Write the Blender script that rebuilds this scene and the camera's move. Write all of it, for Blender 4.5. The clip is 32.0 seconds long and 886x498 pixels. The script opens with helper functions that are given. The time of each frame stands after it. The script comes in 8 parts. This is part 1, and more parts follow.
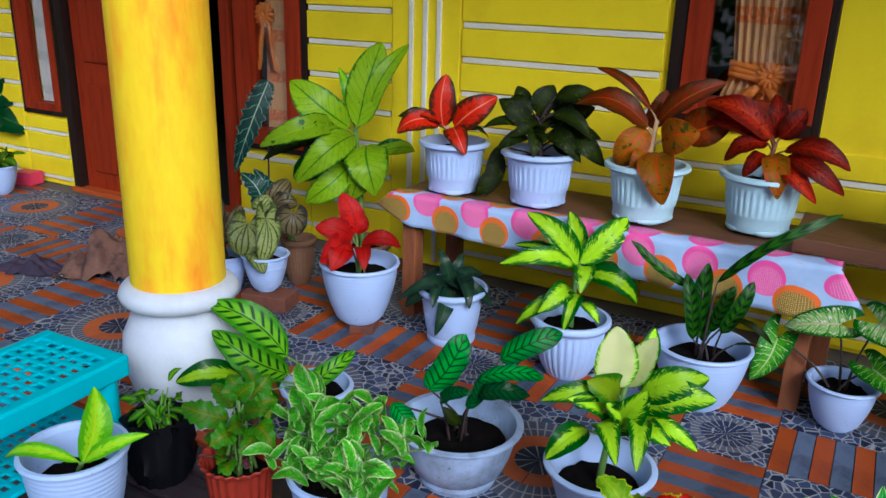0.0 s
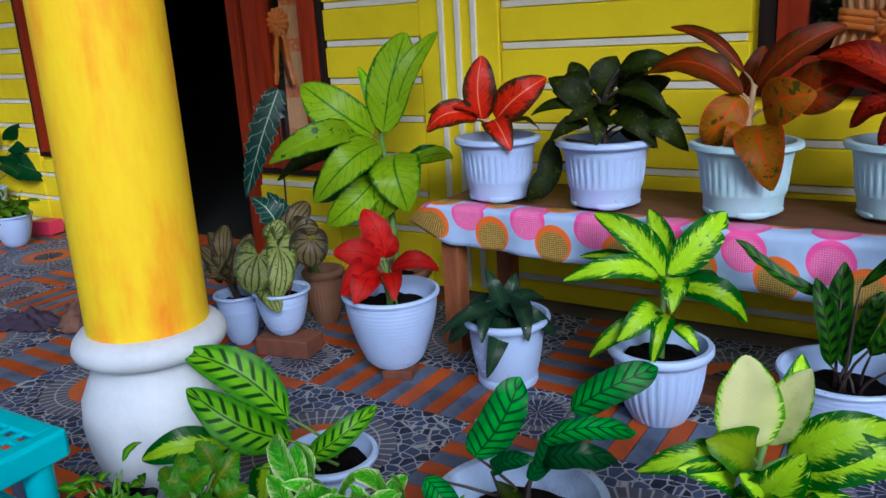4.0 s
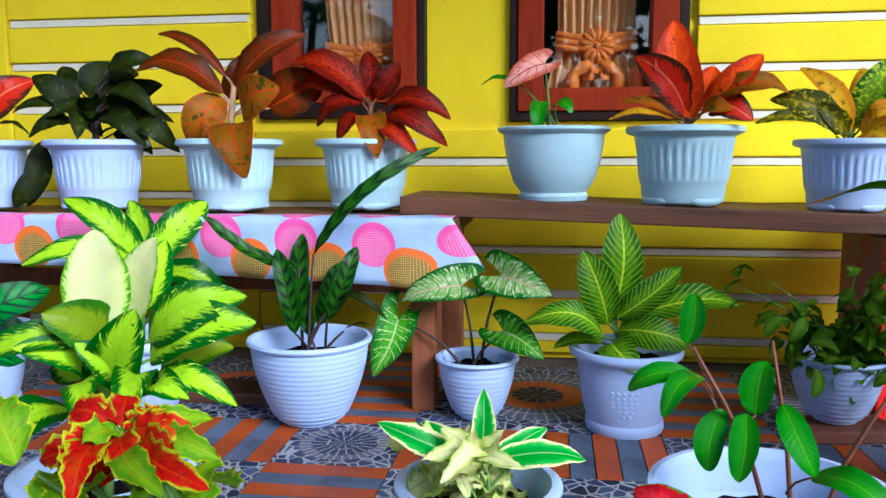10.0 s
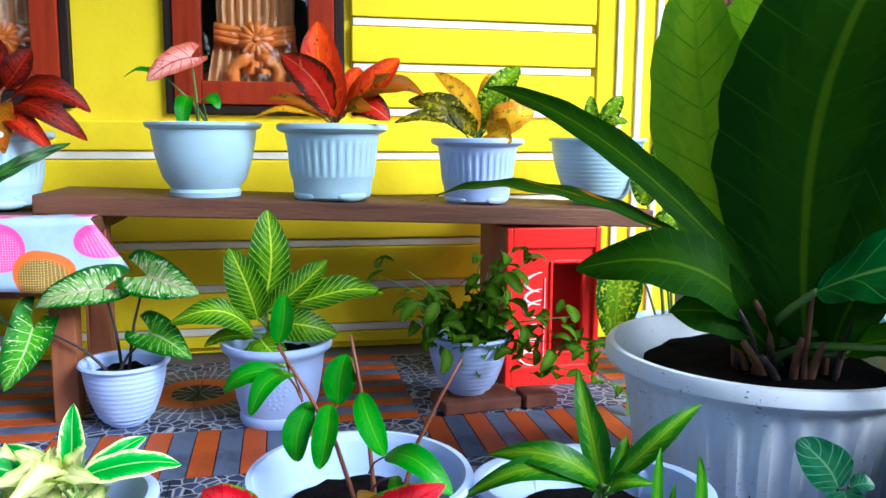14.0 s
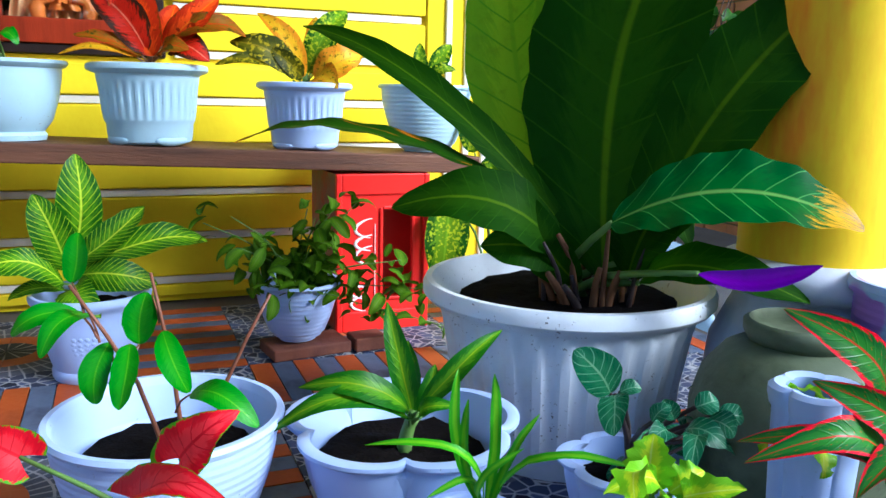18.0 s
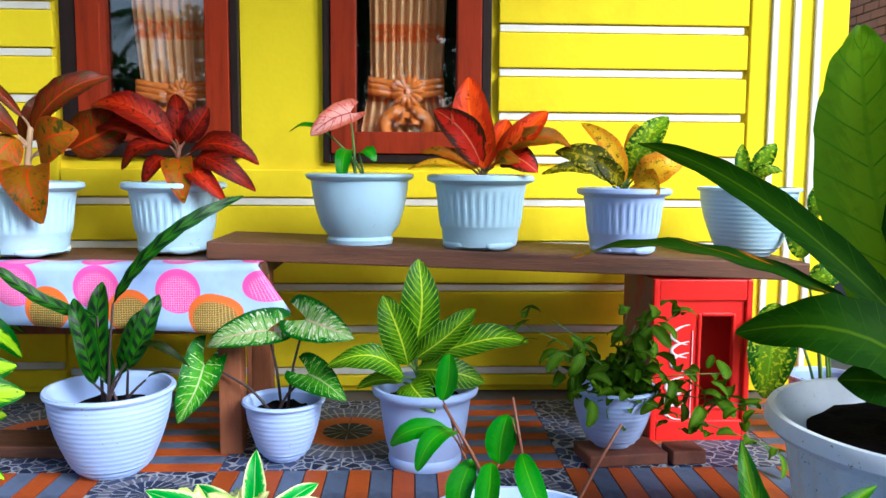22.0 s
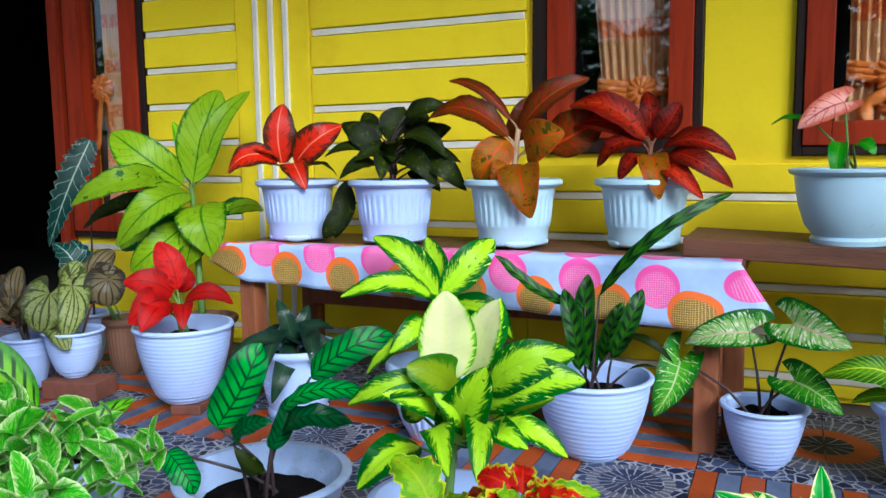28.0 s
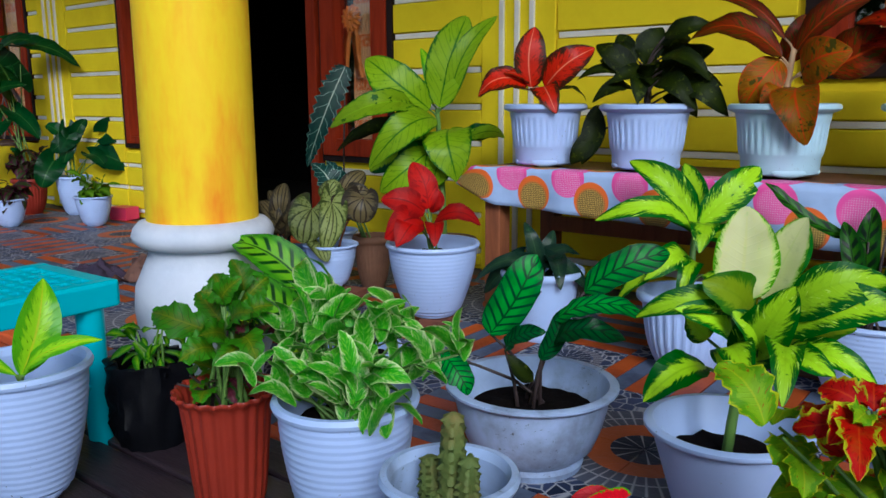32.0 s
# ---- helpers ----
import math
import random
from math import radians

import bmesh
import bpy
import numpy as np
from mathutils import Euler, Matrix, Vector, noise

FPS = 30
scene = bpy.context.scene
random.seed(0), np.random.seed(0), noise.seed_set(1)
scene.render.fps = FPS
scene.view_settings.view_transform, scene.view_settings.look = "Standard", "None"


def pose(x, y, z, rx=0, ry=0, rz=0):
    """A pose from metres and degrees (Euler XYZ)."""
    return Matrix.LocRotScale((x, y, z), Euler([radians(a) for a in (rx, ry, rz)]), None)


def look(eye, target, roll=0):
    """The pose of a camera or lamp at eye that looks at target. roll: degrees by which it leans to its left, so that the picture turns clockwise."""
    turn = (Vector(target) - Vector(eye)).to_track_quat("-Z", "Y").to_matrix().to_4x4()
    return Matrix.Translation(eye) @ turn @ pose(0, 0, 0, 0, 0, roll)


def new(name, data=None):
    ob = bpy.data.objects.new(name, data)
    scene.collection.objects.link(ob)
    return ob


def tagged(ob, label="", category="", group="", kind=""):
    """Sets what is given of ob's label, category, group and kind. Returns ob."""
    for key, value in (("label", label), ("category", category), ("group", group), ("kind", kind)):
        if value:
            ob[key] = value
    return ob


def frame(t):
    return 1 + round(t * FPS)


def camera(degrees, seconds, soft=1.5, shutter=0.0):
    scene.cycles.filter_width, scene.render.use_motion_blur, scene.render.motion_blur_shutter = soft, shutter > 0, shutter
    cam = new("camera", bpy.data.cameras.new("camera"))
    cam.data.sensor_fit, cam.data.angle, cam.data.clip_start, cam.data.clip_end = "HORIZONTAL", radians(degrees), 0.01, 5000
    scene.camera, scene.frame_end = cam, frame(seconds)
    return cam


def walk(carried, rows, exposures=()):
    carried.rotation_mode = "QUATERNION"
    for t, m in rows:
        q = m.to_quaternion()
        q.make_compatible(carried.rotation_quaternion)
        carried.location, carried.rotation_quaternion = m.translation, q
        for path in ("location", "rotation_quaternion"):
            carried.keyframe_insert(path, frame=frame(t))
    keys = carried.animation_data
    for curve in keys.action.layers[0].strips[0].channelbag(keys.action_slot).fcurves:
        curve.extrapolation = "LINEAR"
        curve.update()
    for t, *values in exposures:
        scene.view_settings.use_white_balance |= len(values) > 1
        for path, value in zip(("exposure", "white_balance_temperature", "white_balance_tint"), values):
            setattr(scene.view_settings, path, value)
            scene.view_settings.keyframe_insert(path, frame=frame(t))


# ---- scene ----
cam = camera(58.1, 32.0)
PATH = [
    (0, (0.169, 0.111, 1.216), (-0.736, 1.778, 0.581), 1.7),
    (0.5, (0.163, 0.183, 1.189), (-0.913, 1.744, 0.553), 1.4),
    (1, (0.121, 0.25, 1.175), (-1.032, 1.759, 0.549), 0.8),
    (1.5, (0.006, 0.366, 1.154), (-1.181, 1.85, 0.528), 0.6),
    (2, (-0.086, 0.435, 1.107), (-1.284, 1.909, 0.48), 0.4),
    (2.5, (-0.107, 0.468, 1.073), (-1.301, 1.953, 0.466), -0.6),
    (3, (-0.088, 0.5, 1.019), (-1.246, 2.031, 0.456), -1.3),
    (3.5, (-0.066, 0.534, 1.003), (-1.176, 2.106, 0.461), -2.1),
    (4, (-0.029, 0.572, 1.002), (-1.084, 2.182, 0.458), -3.3),
    (4.4, (-0.022, 0.615, 0.973), (-1.038, 2.252, 0.436), -3.2),
    (4.5, (-0.014, 0.596, 0.989), (-1.015, 2.237, 0.436), -3.4),
    (6.5, (0.083, 0.705, 0.92), (-0.737, 2.414, 0.283), -4.1),
    (7, (0.119, 0.682, 0.848), (-0.606, 2.455, 0.273), -3.4),
    (7.5, (0.169, 0.689, 0.816), (-0.488, 2.499, 0.274), -3.5),
    (8, (0.208, 0.683, 0.781), (-0.366, 2.536, 0.295), -3.4),
    (8.5, (0.245, 0.678, 0.765), (-0.24, 2.567, 0.325), -3.0),
    (9, (0.31, 0.668, 0.711), (-0.082, 2.598, 0.361), -1.9),
    (9.5, (0.348, 0.656, 0.663), (0.032, 2.61, 0.381), -0.7),
    (10, (0.39, 0.646, 0.631), (0.109, 2.612, 0.394), -0.2),
    (10.5, (0.437, 0.629, 0.631), (0.199, 2.604, 0.423), -0.2),
    (11, (0.471, 0.615, 0.643), (0.29, 2.598, 0.456), -0.4),
    (11.5, (0.499, 0.612, 0.649), (0.38, 2.602, 0.485), -0.6),
    (12, (0.532, 0.604, 0.664), (0.491, 2.6, 0.539), -0.8),
    (12.5, (0.543, 0.601, 0.673), (0.61, 2.597, 0.563), -1.4),
    (13, (0.557, 0.604, 0.672), (0.745, 2.589, 0.513), -1.2),
    (13.5, (0.56, 0.612, 0.673), (0.87, 2.571, 0.414), -0.2),
    (15.5, (0.628, 0.592, 0.623), (1.192, 2.488, 0.33), 1.1),
    (16, (0.645, 0.594, 0.641), (1.298, 2.461, 0.339), 1.4),
    (16.5, (0.645, 0.591, 0.636), (1.361, 2.426, 0.334), 1.2),
    (17, (0.643, 0.588, 0.632), (1.406, 2.386, 0.306), 1.0),
    (17.5, (0.634, 0.584, 0.629), (1.432, 2.367, 0.283), 1.3),
    (18, (0.625, 0.578, 0.632), (1.368, 2.403, 0.259), 1.3),
    (18.5, (0.607, 0.588, 0.648), (1.227, 2.444, 0.266), 1.7),
    (19, (0.596, 0.581, 0.653), (1.108, 2.48, 0.289), 1.2),
    (19.5, (0.57, 0.581, 0.668), (0.988, 2.511, 0.35), 0.9),
    (20, (0.571, 0.58, 0.664), (0.9, 2.535, 0.403), 0.5),
    (20.5, (0.563, 0.589, 0.687), (0.855, 2.552, 0.441), 0.2),
    (21, (0.553, 0.587, 0.708), (0.817, 2.555, 0.467), 0.2),
    (21.5, (0.535, 0.586, 0.712), (0.719, 2.566, 0.5), 0.2),
    (22, (0.512, 0.585, 0.716), (0.596, 2.573, 0.512), 0.4),
    (22.5, (0.49, 0.582, 0.719), (0.475, 2.573, 0.521), 0.2),
    (23, (0.465, 0.582, 0.719), (0.378, 2.572, 0.534), 0.2),
    (23.5, (0.441, 0.584, 0.723), (0.265, 2.569, 0.549), 0.5),
    (24, (0.418, 0.579, 0.73), (0.173, 2.556, 0.549), 0.4),
    (24.5, (0.401, 0.575, 0.729), (0.091, 2.542, 0.539), 0.2),
    (26.5, (0.303, 0.555, 0.746), (-0.236, 2.466, 0.509), -0.2),
    (27, (0.281, 0.543, 0.749), (-0.341, 2.43, 0.517), -0.4),
    (27.5, (0.265, 0.535, 0.748), (-0.442, 2.391, 0.516), -0.6),
    (28, (0.247, 0.535, 0.738), (-0.549, 2.355, 0.507), -0.7),
    (28.5, (0.233, 0.522, 0.737), (-0.632, 2.31, 0.497), -0.7),
    (29, (0.209, 0.514, 0.73), (-0.71, 2.273, 0.48), -0.3),
    (29.5, (0.191, 0.506, 0.725), (-0.782, 2.233, 0.462), -0.1),
    (30, (0.177, 0.499, 0.722), (-0.852, 2.191, 0.443), -0.1),
    (30.5, (0.163, 0.492, 0.713), (-0.923, 2.146, 0.417), -0.3),
    (31, (0.148, 0.482, 0.702), (-0.983, 2.1, 0.383), -0.3),
    (31.5, (0.131, 0.476, 0.693), (-1.047, 2.055, 0.346), -0.4),
    (32, (0.12, 0.463, 0.686), (-1.087, 2.015, 0.318), -0.3),
]
EXPOSURES = [(0, 0.15, 5450, 8), (4.5, 0.0, 5450, 8), (7, 0.46, 5350, 8), (9, 0.62, 5300, 8), (13, 1.0, 5200, 8), (17.5, 1.16, 5200, 8), (21, 1.02, 5350, 8), (24.5, 0.82, 5400, 8), (27, 0.75, 5350, 8), (28.3, 0.52, 5350, 8), (29.2, 0.12, 5400, 8), (30, -0.01, 5450, 8), (32, -0.08, 5450, 8)]
walk(cam, [(t, look(eye, target, roll)) for t, eye, target, roll in PATH], EXPOSURES)

# ---- sky, sun and exposure ----
world = bpy.data.worlds.new("daylight")
scene.world = world
world.use_nodes = True
_n, _l = world.node_tree.nodes, world.node_tree.links
_sky = _n.new("ShaderNodeTexSky")
_sky.sky_type, _sky.sun_disc = "NISHITA", False
_sky.sun_elevation, _sky.sun_rotation = radians(30.3), radians(135)
_sky.air_density, _sky.dust_density = 1.0, 3.0
_l.new(_sky.outputs[0], _n["Background"].inputs[0])
_n["Background"].inputs[1].default_value = 0.11
sun = new("sun", bpy.data.lights.new("sun", "SUN"))
sun.data.energy, sun.data.angle, sun.data.color = 2.7, radians(28), (1.0, 0.975, 0.93)
sun.matrix_world = look((7.5, -7.5, 6.2), (0, 0, 0))


# ---- materials ----
def mat(name, colour, rough=0.5, metal=0.0, spec=0.5):
    m = bpy.data.materials.new(name)
    m.use_nodes = True
    b = m.node_tree.nodes["Principled BSDF"]
    b.inputs["Base Color"].default_value = (*colour, 1)
    b.inputs["Roughness"].default_value, b.inputs["Metallic"].default_value = rough, metal
    b.inputs["Specular IOR Level"].default_value = spec
    return m


def nodes_of(m):
    t = m.node_tree
    return t.nodes, t.links, t.nodes["Principled BSDF"]


def math_node(m, op, a, b=None, c=None, clamp=False):
    n, l, _ = nodes_of(m)
    q = n.new("ShaderNodeMath")
    q.operation, q.use_clamp = op, clamp
    for k, v in enumerate((a, b, c)):
        if v is None:
            continue
        if isinstance(v, (int, float)):
            q.inputs[k].default_value = v
        else:
            l.new(v, q.inputs[k])
    return q.outputs[0]


def mix(m, fac, a, b):
    n, l, _ = nodes_of(m)
    q = n.new("ShaderNodeMix")
    q.data_type = "RGBA"
    for k, v in ((0, fac), (6, a), (7, b)):
        if isinstance(v, (int, float)):
            q.inputs[k].default_value = v
        elif isinstance(v, tuple):
            q.inputs[k].default_value = (*v, 1)
        else:
            l.new(v, q.inputs[k])
    return q.outputs[2]


def ramp(m, value, lo, hi):
    n, l, _ = nodes_of(m)
    q = n.new("ShaderNodeMapRange")
    q.interpolation_type = "SMOOTHSTEP"
    l.new(value, q.inputs[0])
    q.inputs[1].default_value, q.inputs[2].default_value = lo, hi
    return q.outputs[0]


def coords(m, kind="Object", scale=None):
    n, l, _ = nodes_of(m)
    out = n.new("ShaderNodeTexCoord").outputs[kind]
    if scale:
        q = n.new("ShaderNodeMapping")
        q.inputs["Scale"].default_value = scale
        l.new(out, q.inputs[0])
        out = q.outputs[0]
    return out


def noise_tex(m, vec, scale, detail=4, rough=0.6):
    n, l, _ = nodes_of(m)
    q = n.new("ShaderNodeTexNoise")
    q.inputs["Scale"].default_value, q.inputs["Detail"].default_value, q.inputs["Roughness"].default_value = scale, detail, rough
    l.new(vec, q.inputs["Vector"])
    return q.outputs[0]


def bump(m, height, strength=0.3, dist=0.004):
    n, l, b = nodes_of(m)
    q = n.new("ShaderNodeBump")
    q.inputs["Strength"].default_value, q.inputs["Distance"].default_value = strength, dist
    l.new(height, q.inputs["Height"])
    l.new(q.outputs[0], b.inputs["Normal"])


def paint(name, colour, dark, rough=0.5, fine=90, wide=4, amount=0.7, relief=0.25, stretch=None, spec=0.35, dirt=0.0, vary=0.0):
    """A painted or natural surface: stains at one scale, grain at another, a fine relief."""
    m = mat(name, colour, rough, 0.0, spec)
    n, l, b = nodes_of(m)
    vec = coords(m, "Object", stretch)
    big = ramp(m, noise_tex(m, vec, wide, 5), 0.42, 0.72)
    small = noise_tex(m, vec, fine, 3)
    fac = math_node(m, "MULTIPLY", math_node(m, "ADD", math_node(m, "MULTIPLY", big, 0.7), math_node(m, "MULTIPLY", small, 0.3)), amount)
    col = mix(m, fac, colour, dark)
    if dirt:
        col = mix(m, math_node(m, "MULTIPLY", ramp(m, noise_tex(m, vec, 140, 2), dirt, dirt + 0.04), ramp(m, noise_tex(m, vec, 9, 3), 0.45, 0.7)), col, (0.06, 0.055, 0.05))
    if vary:
        info, tone = n.new("ShaderNodeObjectInfo"), n.new("ShaderNodeHueSaturation")
        l.new(col, tone.inputs["Color"])
        l.new(math_node(m, "MULTIPLY_ADD", info.outputs["Random"], vary, 1 - vary * 0.6), tone.inputs["Value"])
        col = tone.outputs[0]
    l.new(col, b.inputs["Base Color"])
    l.new(math_node(m, "MULTIPLY_ADD", small, 0.25, rough - 0.12), b.inputs["Roughness"])
    bump(m, small, relief, 0.003)
    return m


YELLOW = paint("yellow_wall_paint", (0.93, 0.74, 0.01), (0.7, 0.5, 0.01), 0.6, 60, 3, 0.55, 0.3, None, 0.03, 0.0, 0.12)
YELLOW_COLUMN = paint("yellow_column_paint", (0.95, 0.72, 0.012), (0.9, 0.3, 0.012), 0.5, 40, 4.5, 1.35, 0.2, (1.6, 1.6, 0.45), 0.12)
WHITE_STRIP = paint("white_strip_paint", (0.82, 0.8, 0.72), (0.6, 0.54, 0.4), 0.5, 70, 6, 0.5)
WHITE_PLASTER = paint("white_column_paint", (0.66, 0.7, 0.8), (0.36, 0.41, 0.52), 0.55, 50, 5, 0.7)
RED_WOOD = paint("red_brown_wood", (0.34, 0.034, 0.007), (0.14, 0.013, 0.004), 0.5, 60, 5, 0.8, 0.25, (6, 6, 0.6), 0.12, 0.0, 0.2)
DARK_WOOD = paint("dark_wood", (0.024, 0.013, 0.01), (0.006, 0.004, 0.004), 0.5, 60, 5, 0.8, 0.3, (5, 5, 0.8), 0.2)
BENCH_WOOD = paint("old_bench_wood", (0.15, 0.06, 0.03), (0.05, 0.024, 0.016), 0.6, 40, 5, 0.9, 0.5, (0.6, 6, 6))
LEG_WOOD = paint("bench_leg_wood", (0.3, 0.1, 0.04), (0.12, 0.04, 0.02), 0.55, 50, 5, 0.8, 0.4, (6, 6, 0.7))
PALLET_WOOD = paint("wet_dark_planks", (0.04, 0.026, 0.034), (0.01, 0.008, 0.012), 0.4, 40, 6, 0.9, 0.5, (0.7, 6, 6))
POT_WHITE = paint("white_plastic", (0.45, 0.59, 0.94), (0.34, 0.44, 0.7), 0.42, 50, 5, 0.35, 0.06, None, 0.35, 0.68)
POT_BLUE = paint("pale_blue_white_plastic", (0.47, 0.68, 0.8), (0.3, 0.45, 0.56), 0.42, 50, 5, 0.35, 0.06, None, 0.35, 0.69)
POT_DIRTY = paint("weathered_white_plastic", (0.44, 0.58, 0.88), (0.12, 0.14, 0.2), 0.5, 60, 7, 0.9, 0.12, None, 0.3, 0.65)
POT_PLANTER = paint("stained_planter_plastic", (0.78, 0.85, 0.93), (0.52, 0.56, 0.6), 0.5, 60, 5, 0.6, 0.12, None, 0.3, 0.65)
POT_RED = paint("terracotta_red_plastic", (0.3, 0.03, 0.014), (0.16, 0.014, 0.01), 0.42, 50, 5, 0.5, 0.1)
POT_BROWN = paint("clay_pot", (0.24, 0.12, 0.07), (0.1, 0.05, 0.035), 0.7, 50, 5, 0.7, 0.3)
BAG_BLACK = paint("black_polythene", (0.004, 0.0045, 0.007), (0.002, 0.002, 0.003), 0.5, 50, 12, 0.6, 0.4, None, 0.12)
SOIL = paint("potting_soil", (0.008, 0.0065, 0.0065), (0.002, 0.0016, 0.0016), 0.95, 120, 20, 0.9, 1.0, None, 0.03)
NOSING = paint("orange_nosing_tile", (0.72, 0.12, 0.025), (0.45, 0.07, 0.02), 0.4, 60, 6, 0.6, 0.1)
ORANGE_TILE = paint("orange_tile", (0.45, 0.085, 0.016), (0.18, 0.036, 0.018), 0.45, 60, 6, 0.7, 0.12, None, 0.12, 0.0, 0.35)
GREY_TILE = paint("grey_slate_tile", (0.12, 0.155, 0.24), (0.035, 0.042, 0.075), 0.5, 45, 9, 0.9, 0.15, None, 0.12, 0.0, 0.35)
GROUT = paint("floor_grout", (0.14, 0.12, 0.11), (0.06, 0.05, 0.05), 0.7)
CEMENT = paint("grey_cement", (0.15, 0.16, 0.19), (0.08, 0.08, 0.1), 0.75, 60, 2, 0.8, 0.5)
YARD = paint("pale_cement", (0.17, 0.165, 0.165), (0.1, 0.095, 0.095), 0.85, 40, 0.8, 0.8, 0.5)
CRATE_RED = paint("red_crate_plastic", (0.78, 0.018, 0.012), (0.5, 0.02, 0.015), 0.35, 60, 5, 0.4, 0.08)
CRATE_GREY = paint("scuffed_crate_plastic", (0.3, 0.16, 0.14), (0.6, 0.03, 0.02), 0.6, 60, 12, 0.9, 0.2)
SCRIPT_WHITE = mat("white_print", (0.8, 0.75, 0.74), 0.5)
STOOL_TEAL = paint("teal_plastic", (0.012, 0.5, 0.62), (0.01, 0.36, 0.46), 0.35, 60, 4, 0.4, 0.06)
BRICK = paint("old_brick", (0.2, 0.07, 0.04), (0.08, 0.03, 0.025), 0.8, 50, 8, 0.8, 0.6)
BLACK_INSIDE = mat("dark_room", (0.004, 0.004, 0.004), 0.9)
CEILING = paint("ceiling_board", (0.72, 0.68, 0.5), (0.5, 0.46, 0.35), 0.7)
PINK = paint("pink_plastic", (0.8, 0.05, 0.14), (0.6, 0.03, 0.1), 0.4)
ORANGE_SATIN = paint("orange_satin", (0.92, 0.3, 0.05), (0.7, 0.16, 0.02), 0.35, 60, 9, 0.5)


def pebble_material(name, medallion):
    """Glazed tile with a print of small dark pebbles and, about its corner or middle, rings."""
    m = mat(name, (0.1, 0.11, 0.15), 0.5, 0.0, 0.1)
    n, l, b = nodes_of(m)
    vec = coords(m)
    v = n.new("ShaderNodeTexVoronoi")
    v.feature, v.inputs["Scale"].default_value = "DISTANCE_TO_EDGE", 34
    l.new(vec, v.inputs["Vector"])
    c = n.new("ShaderNodeTexVoronoi")
    c.inputs["Scale"].default_value = 34
    l.new(vec, c.inputs["Vector"])
    sep = n.new("ShaderNodeSeparateColor")
    l.new(c.outputs["Color"], sep.inputs[0])
    stone = mix(m, sep.outputs[0], (0.008, 0.013, 0.035), (0.06, 0.085, 0.18))
    joint = ramp(m, v.outputs["Distance"], 0.02, 0.085)
    pebbles = mix(m, joint, (0.36, 0.37, 0.4), stone)
    xyz = n.new("ShaderNodeSeparateXYZ")
    l.new(vec, xyz.inputs[0])
    r = n.new("ShaderNodeVectorMath")
    r.operation = "LENGTH"
    flat = n.new("ShaderNodeCombineXYZ")
    l.new(xyz.outputs[0], flat.inputs[0]), l.new(xyz.outputs[1], flat.inputs[1])
    l.new(flat.outputs[0], r.inputs[0])
    rad = r.outputs["Value"]
    ang = math_node(m, "ARCTAN2", xyz.outputs[1], xyz.outputs[0])

    def petals(count, sharp):
        return ramp(m, math_node(m, "ABSOLUTE", math_node(m, "SINE", math_node(m, "MULTIPLY", ang, count / 2))), 0.1, sharp)

    def inside(value, lo, hi):
        return math_node(m, "MULTIPLY", math_node(m, "GREATER_THAN", value, lo), math_node(m, "LESS_THAN", value, hi))

    dark, light = (0.02, 0.028, 0.06), (0.36, 0.36, 0.4)
    if medallion == "ring":
        col = mix(m, inside(rad, 0.122, 0.2), pebbles, mix(m, petals(44, 0.5), light, (0.09, 0.1, 0.14)))
        col = mix(m, inside(rad, 0.068, 0.122), col, (0.5, 0.12, 0.035))
        col = mix(m, inside(rad, -1, 0.068), col, mix(m, petals(12, 0.35), light, dark))
        col = mix(m, inside(rad, 0.155, 0.16), col, light)
    else:
        col = mix(m, inside(rad, 0.075, 0.1), pebbles, mix(m, petals(32, 0.5), light, (0.12, 0.12, 0.15)))
        col = mix(m, inside(rad, 0.04, 0.07), col, mix(m, petals(20, 0.4), light, dark))
        col = mix(m, inside(rad, -1, 0.034), col, mix(m, petals(10, 0.4), light, dark))
    worn = noise_tex(m, vec, 5, 4)
    l.new(mix(m, math_node(m, "MULTIPLY", ramp(m, worn, 0.45, 0.75), 0.3), col, (0.09, 0.07, 0.065)), b.inputs["Base Color"])
    bump(m, joint, 0.25, 0.002)
    return m


PEBBLE = pebble_material("pebble_tile_print", "ring")
ROSETTE_TILE = pebble_material("medallion_tile_print", "small")


# ---- shaping ----
def mesh_of(name, bm, material, smooth=None):
    me = bpy.data.meshes.new(name)
    bmesh.ops.recalc_face_normals(bm, faces=bm.faces)
    bm.to_mesh(me)
    bm.free()
    for one in material if isinstance(material, (list, tuple)) else (material,):
        me.materials.append(one)
    if smooth is not None:
        me.set_sharp_from_angle(angle=radians(smooth)) if smooth < 180 else None
        me.polygons.foreach_set("use_smooth", [True] * len(me.polygons))
    return me


def part(name, bm, material, parent=None, label="", smooth=None):
    ob = new(name, mesh_of(name, bm, material, smooth))
    ob.parent = parent
    if label:
        tagged(ob, label)
    return ob


def thing(name, at=(0, 0, 0), label="", category="", group="", kind="", turn=0):
    ob = new(name)
    ob.matrix_basis = pose(*at, 0, 0, turn)
    ob.empty_display_size = 0.05
    return tagged(ob, label, category, group, kind)


def add_box(bm, x0, x1, y0, y1, z0, z1, bevel=0.0):
    made = bmesh.ops.create_cube(bm, size=1, matrix=Matrix.Translation(((x0 + x1) / 2, (y0 + y1) / 2, (z0 + z1) / 2)) @ Matrix.Diagonal((x1 - x0, y1 - y0, z1 - z0, 1)))
    if bevel:
        edges = {e for v in made["verts"] for e in v.link_edges}
        bmesh.ops.bevel(bm, geom=list(edges), offset=bevel, segments=2, affect="EDGES", profile=0.5)
    return bm


def box(*v, bevel=0.0):
    return add_box(bmesh.new(), *v, bevel)


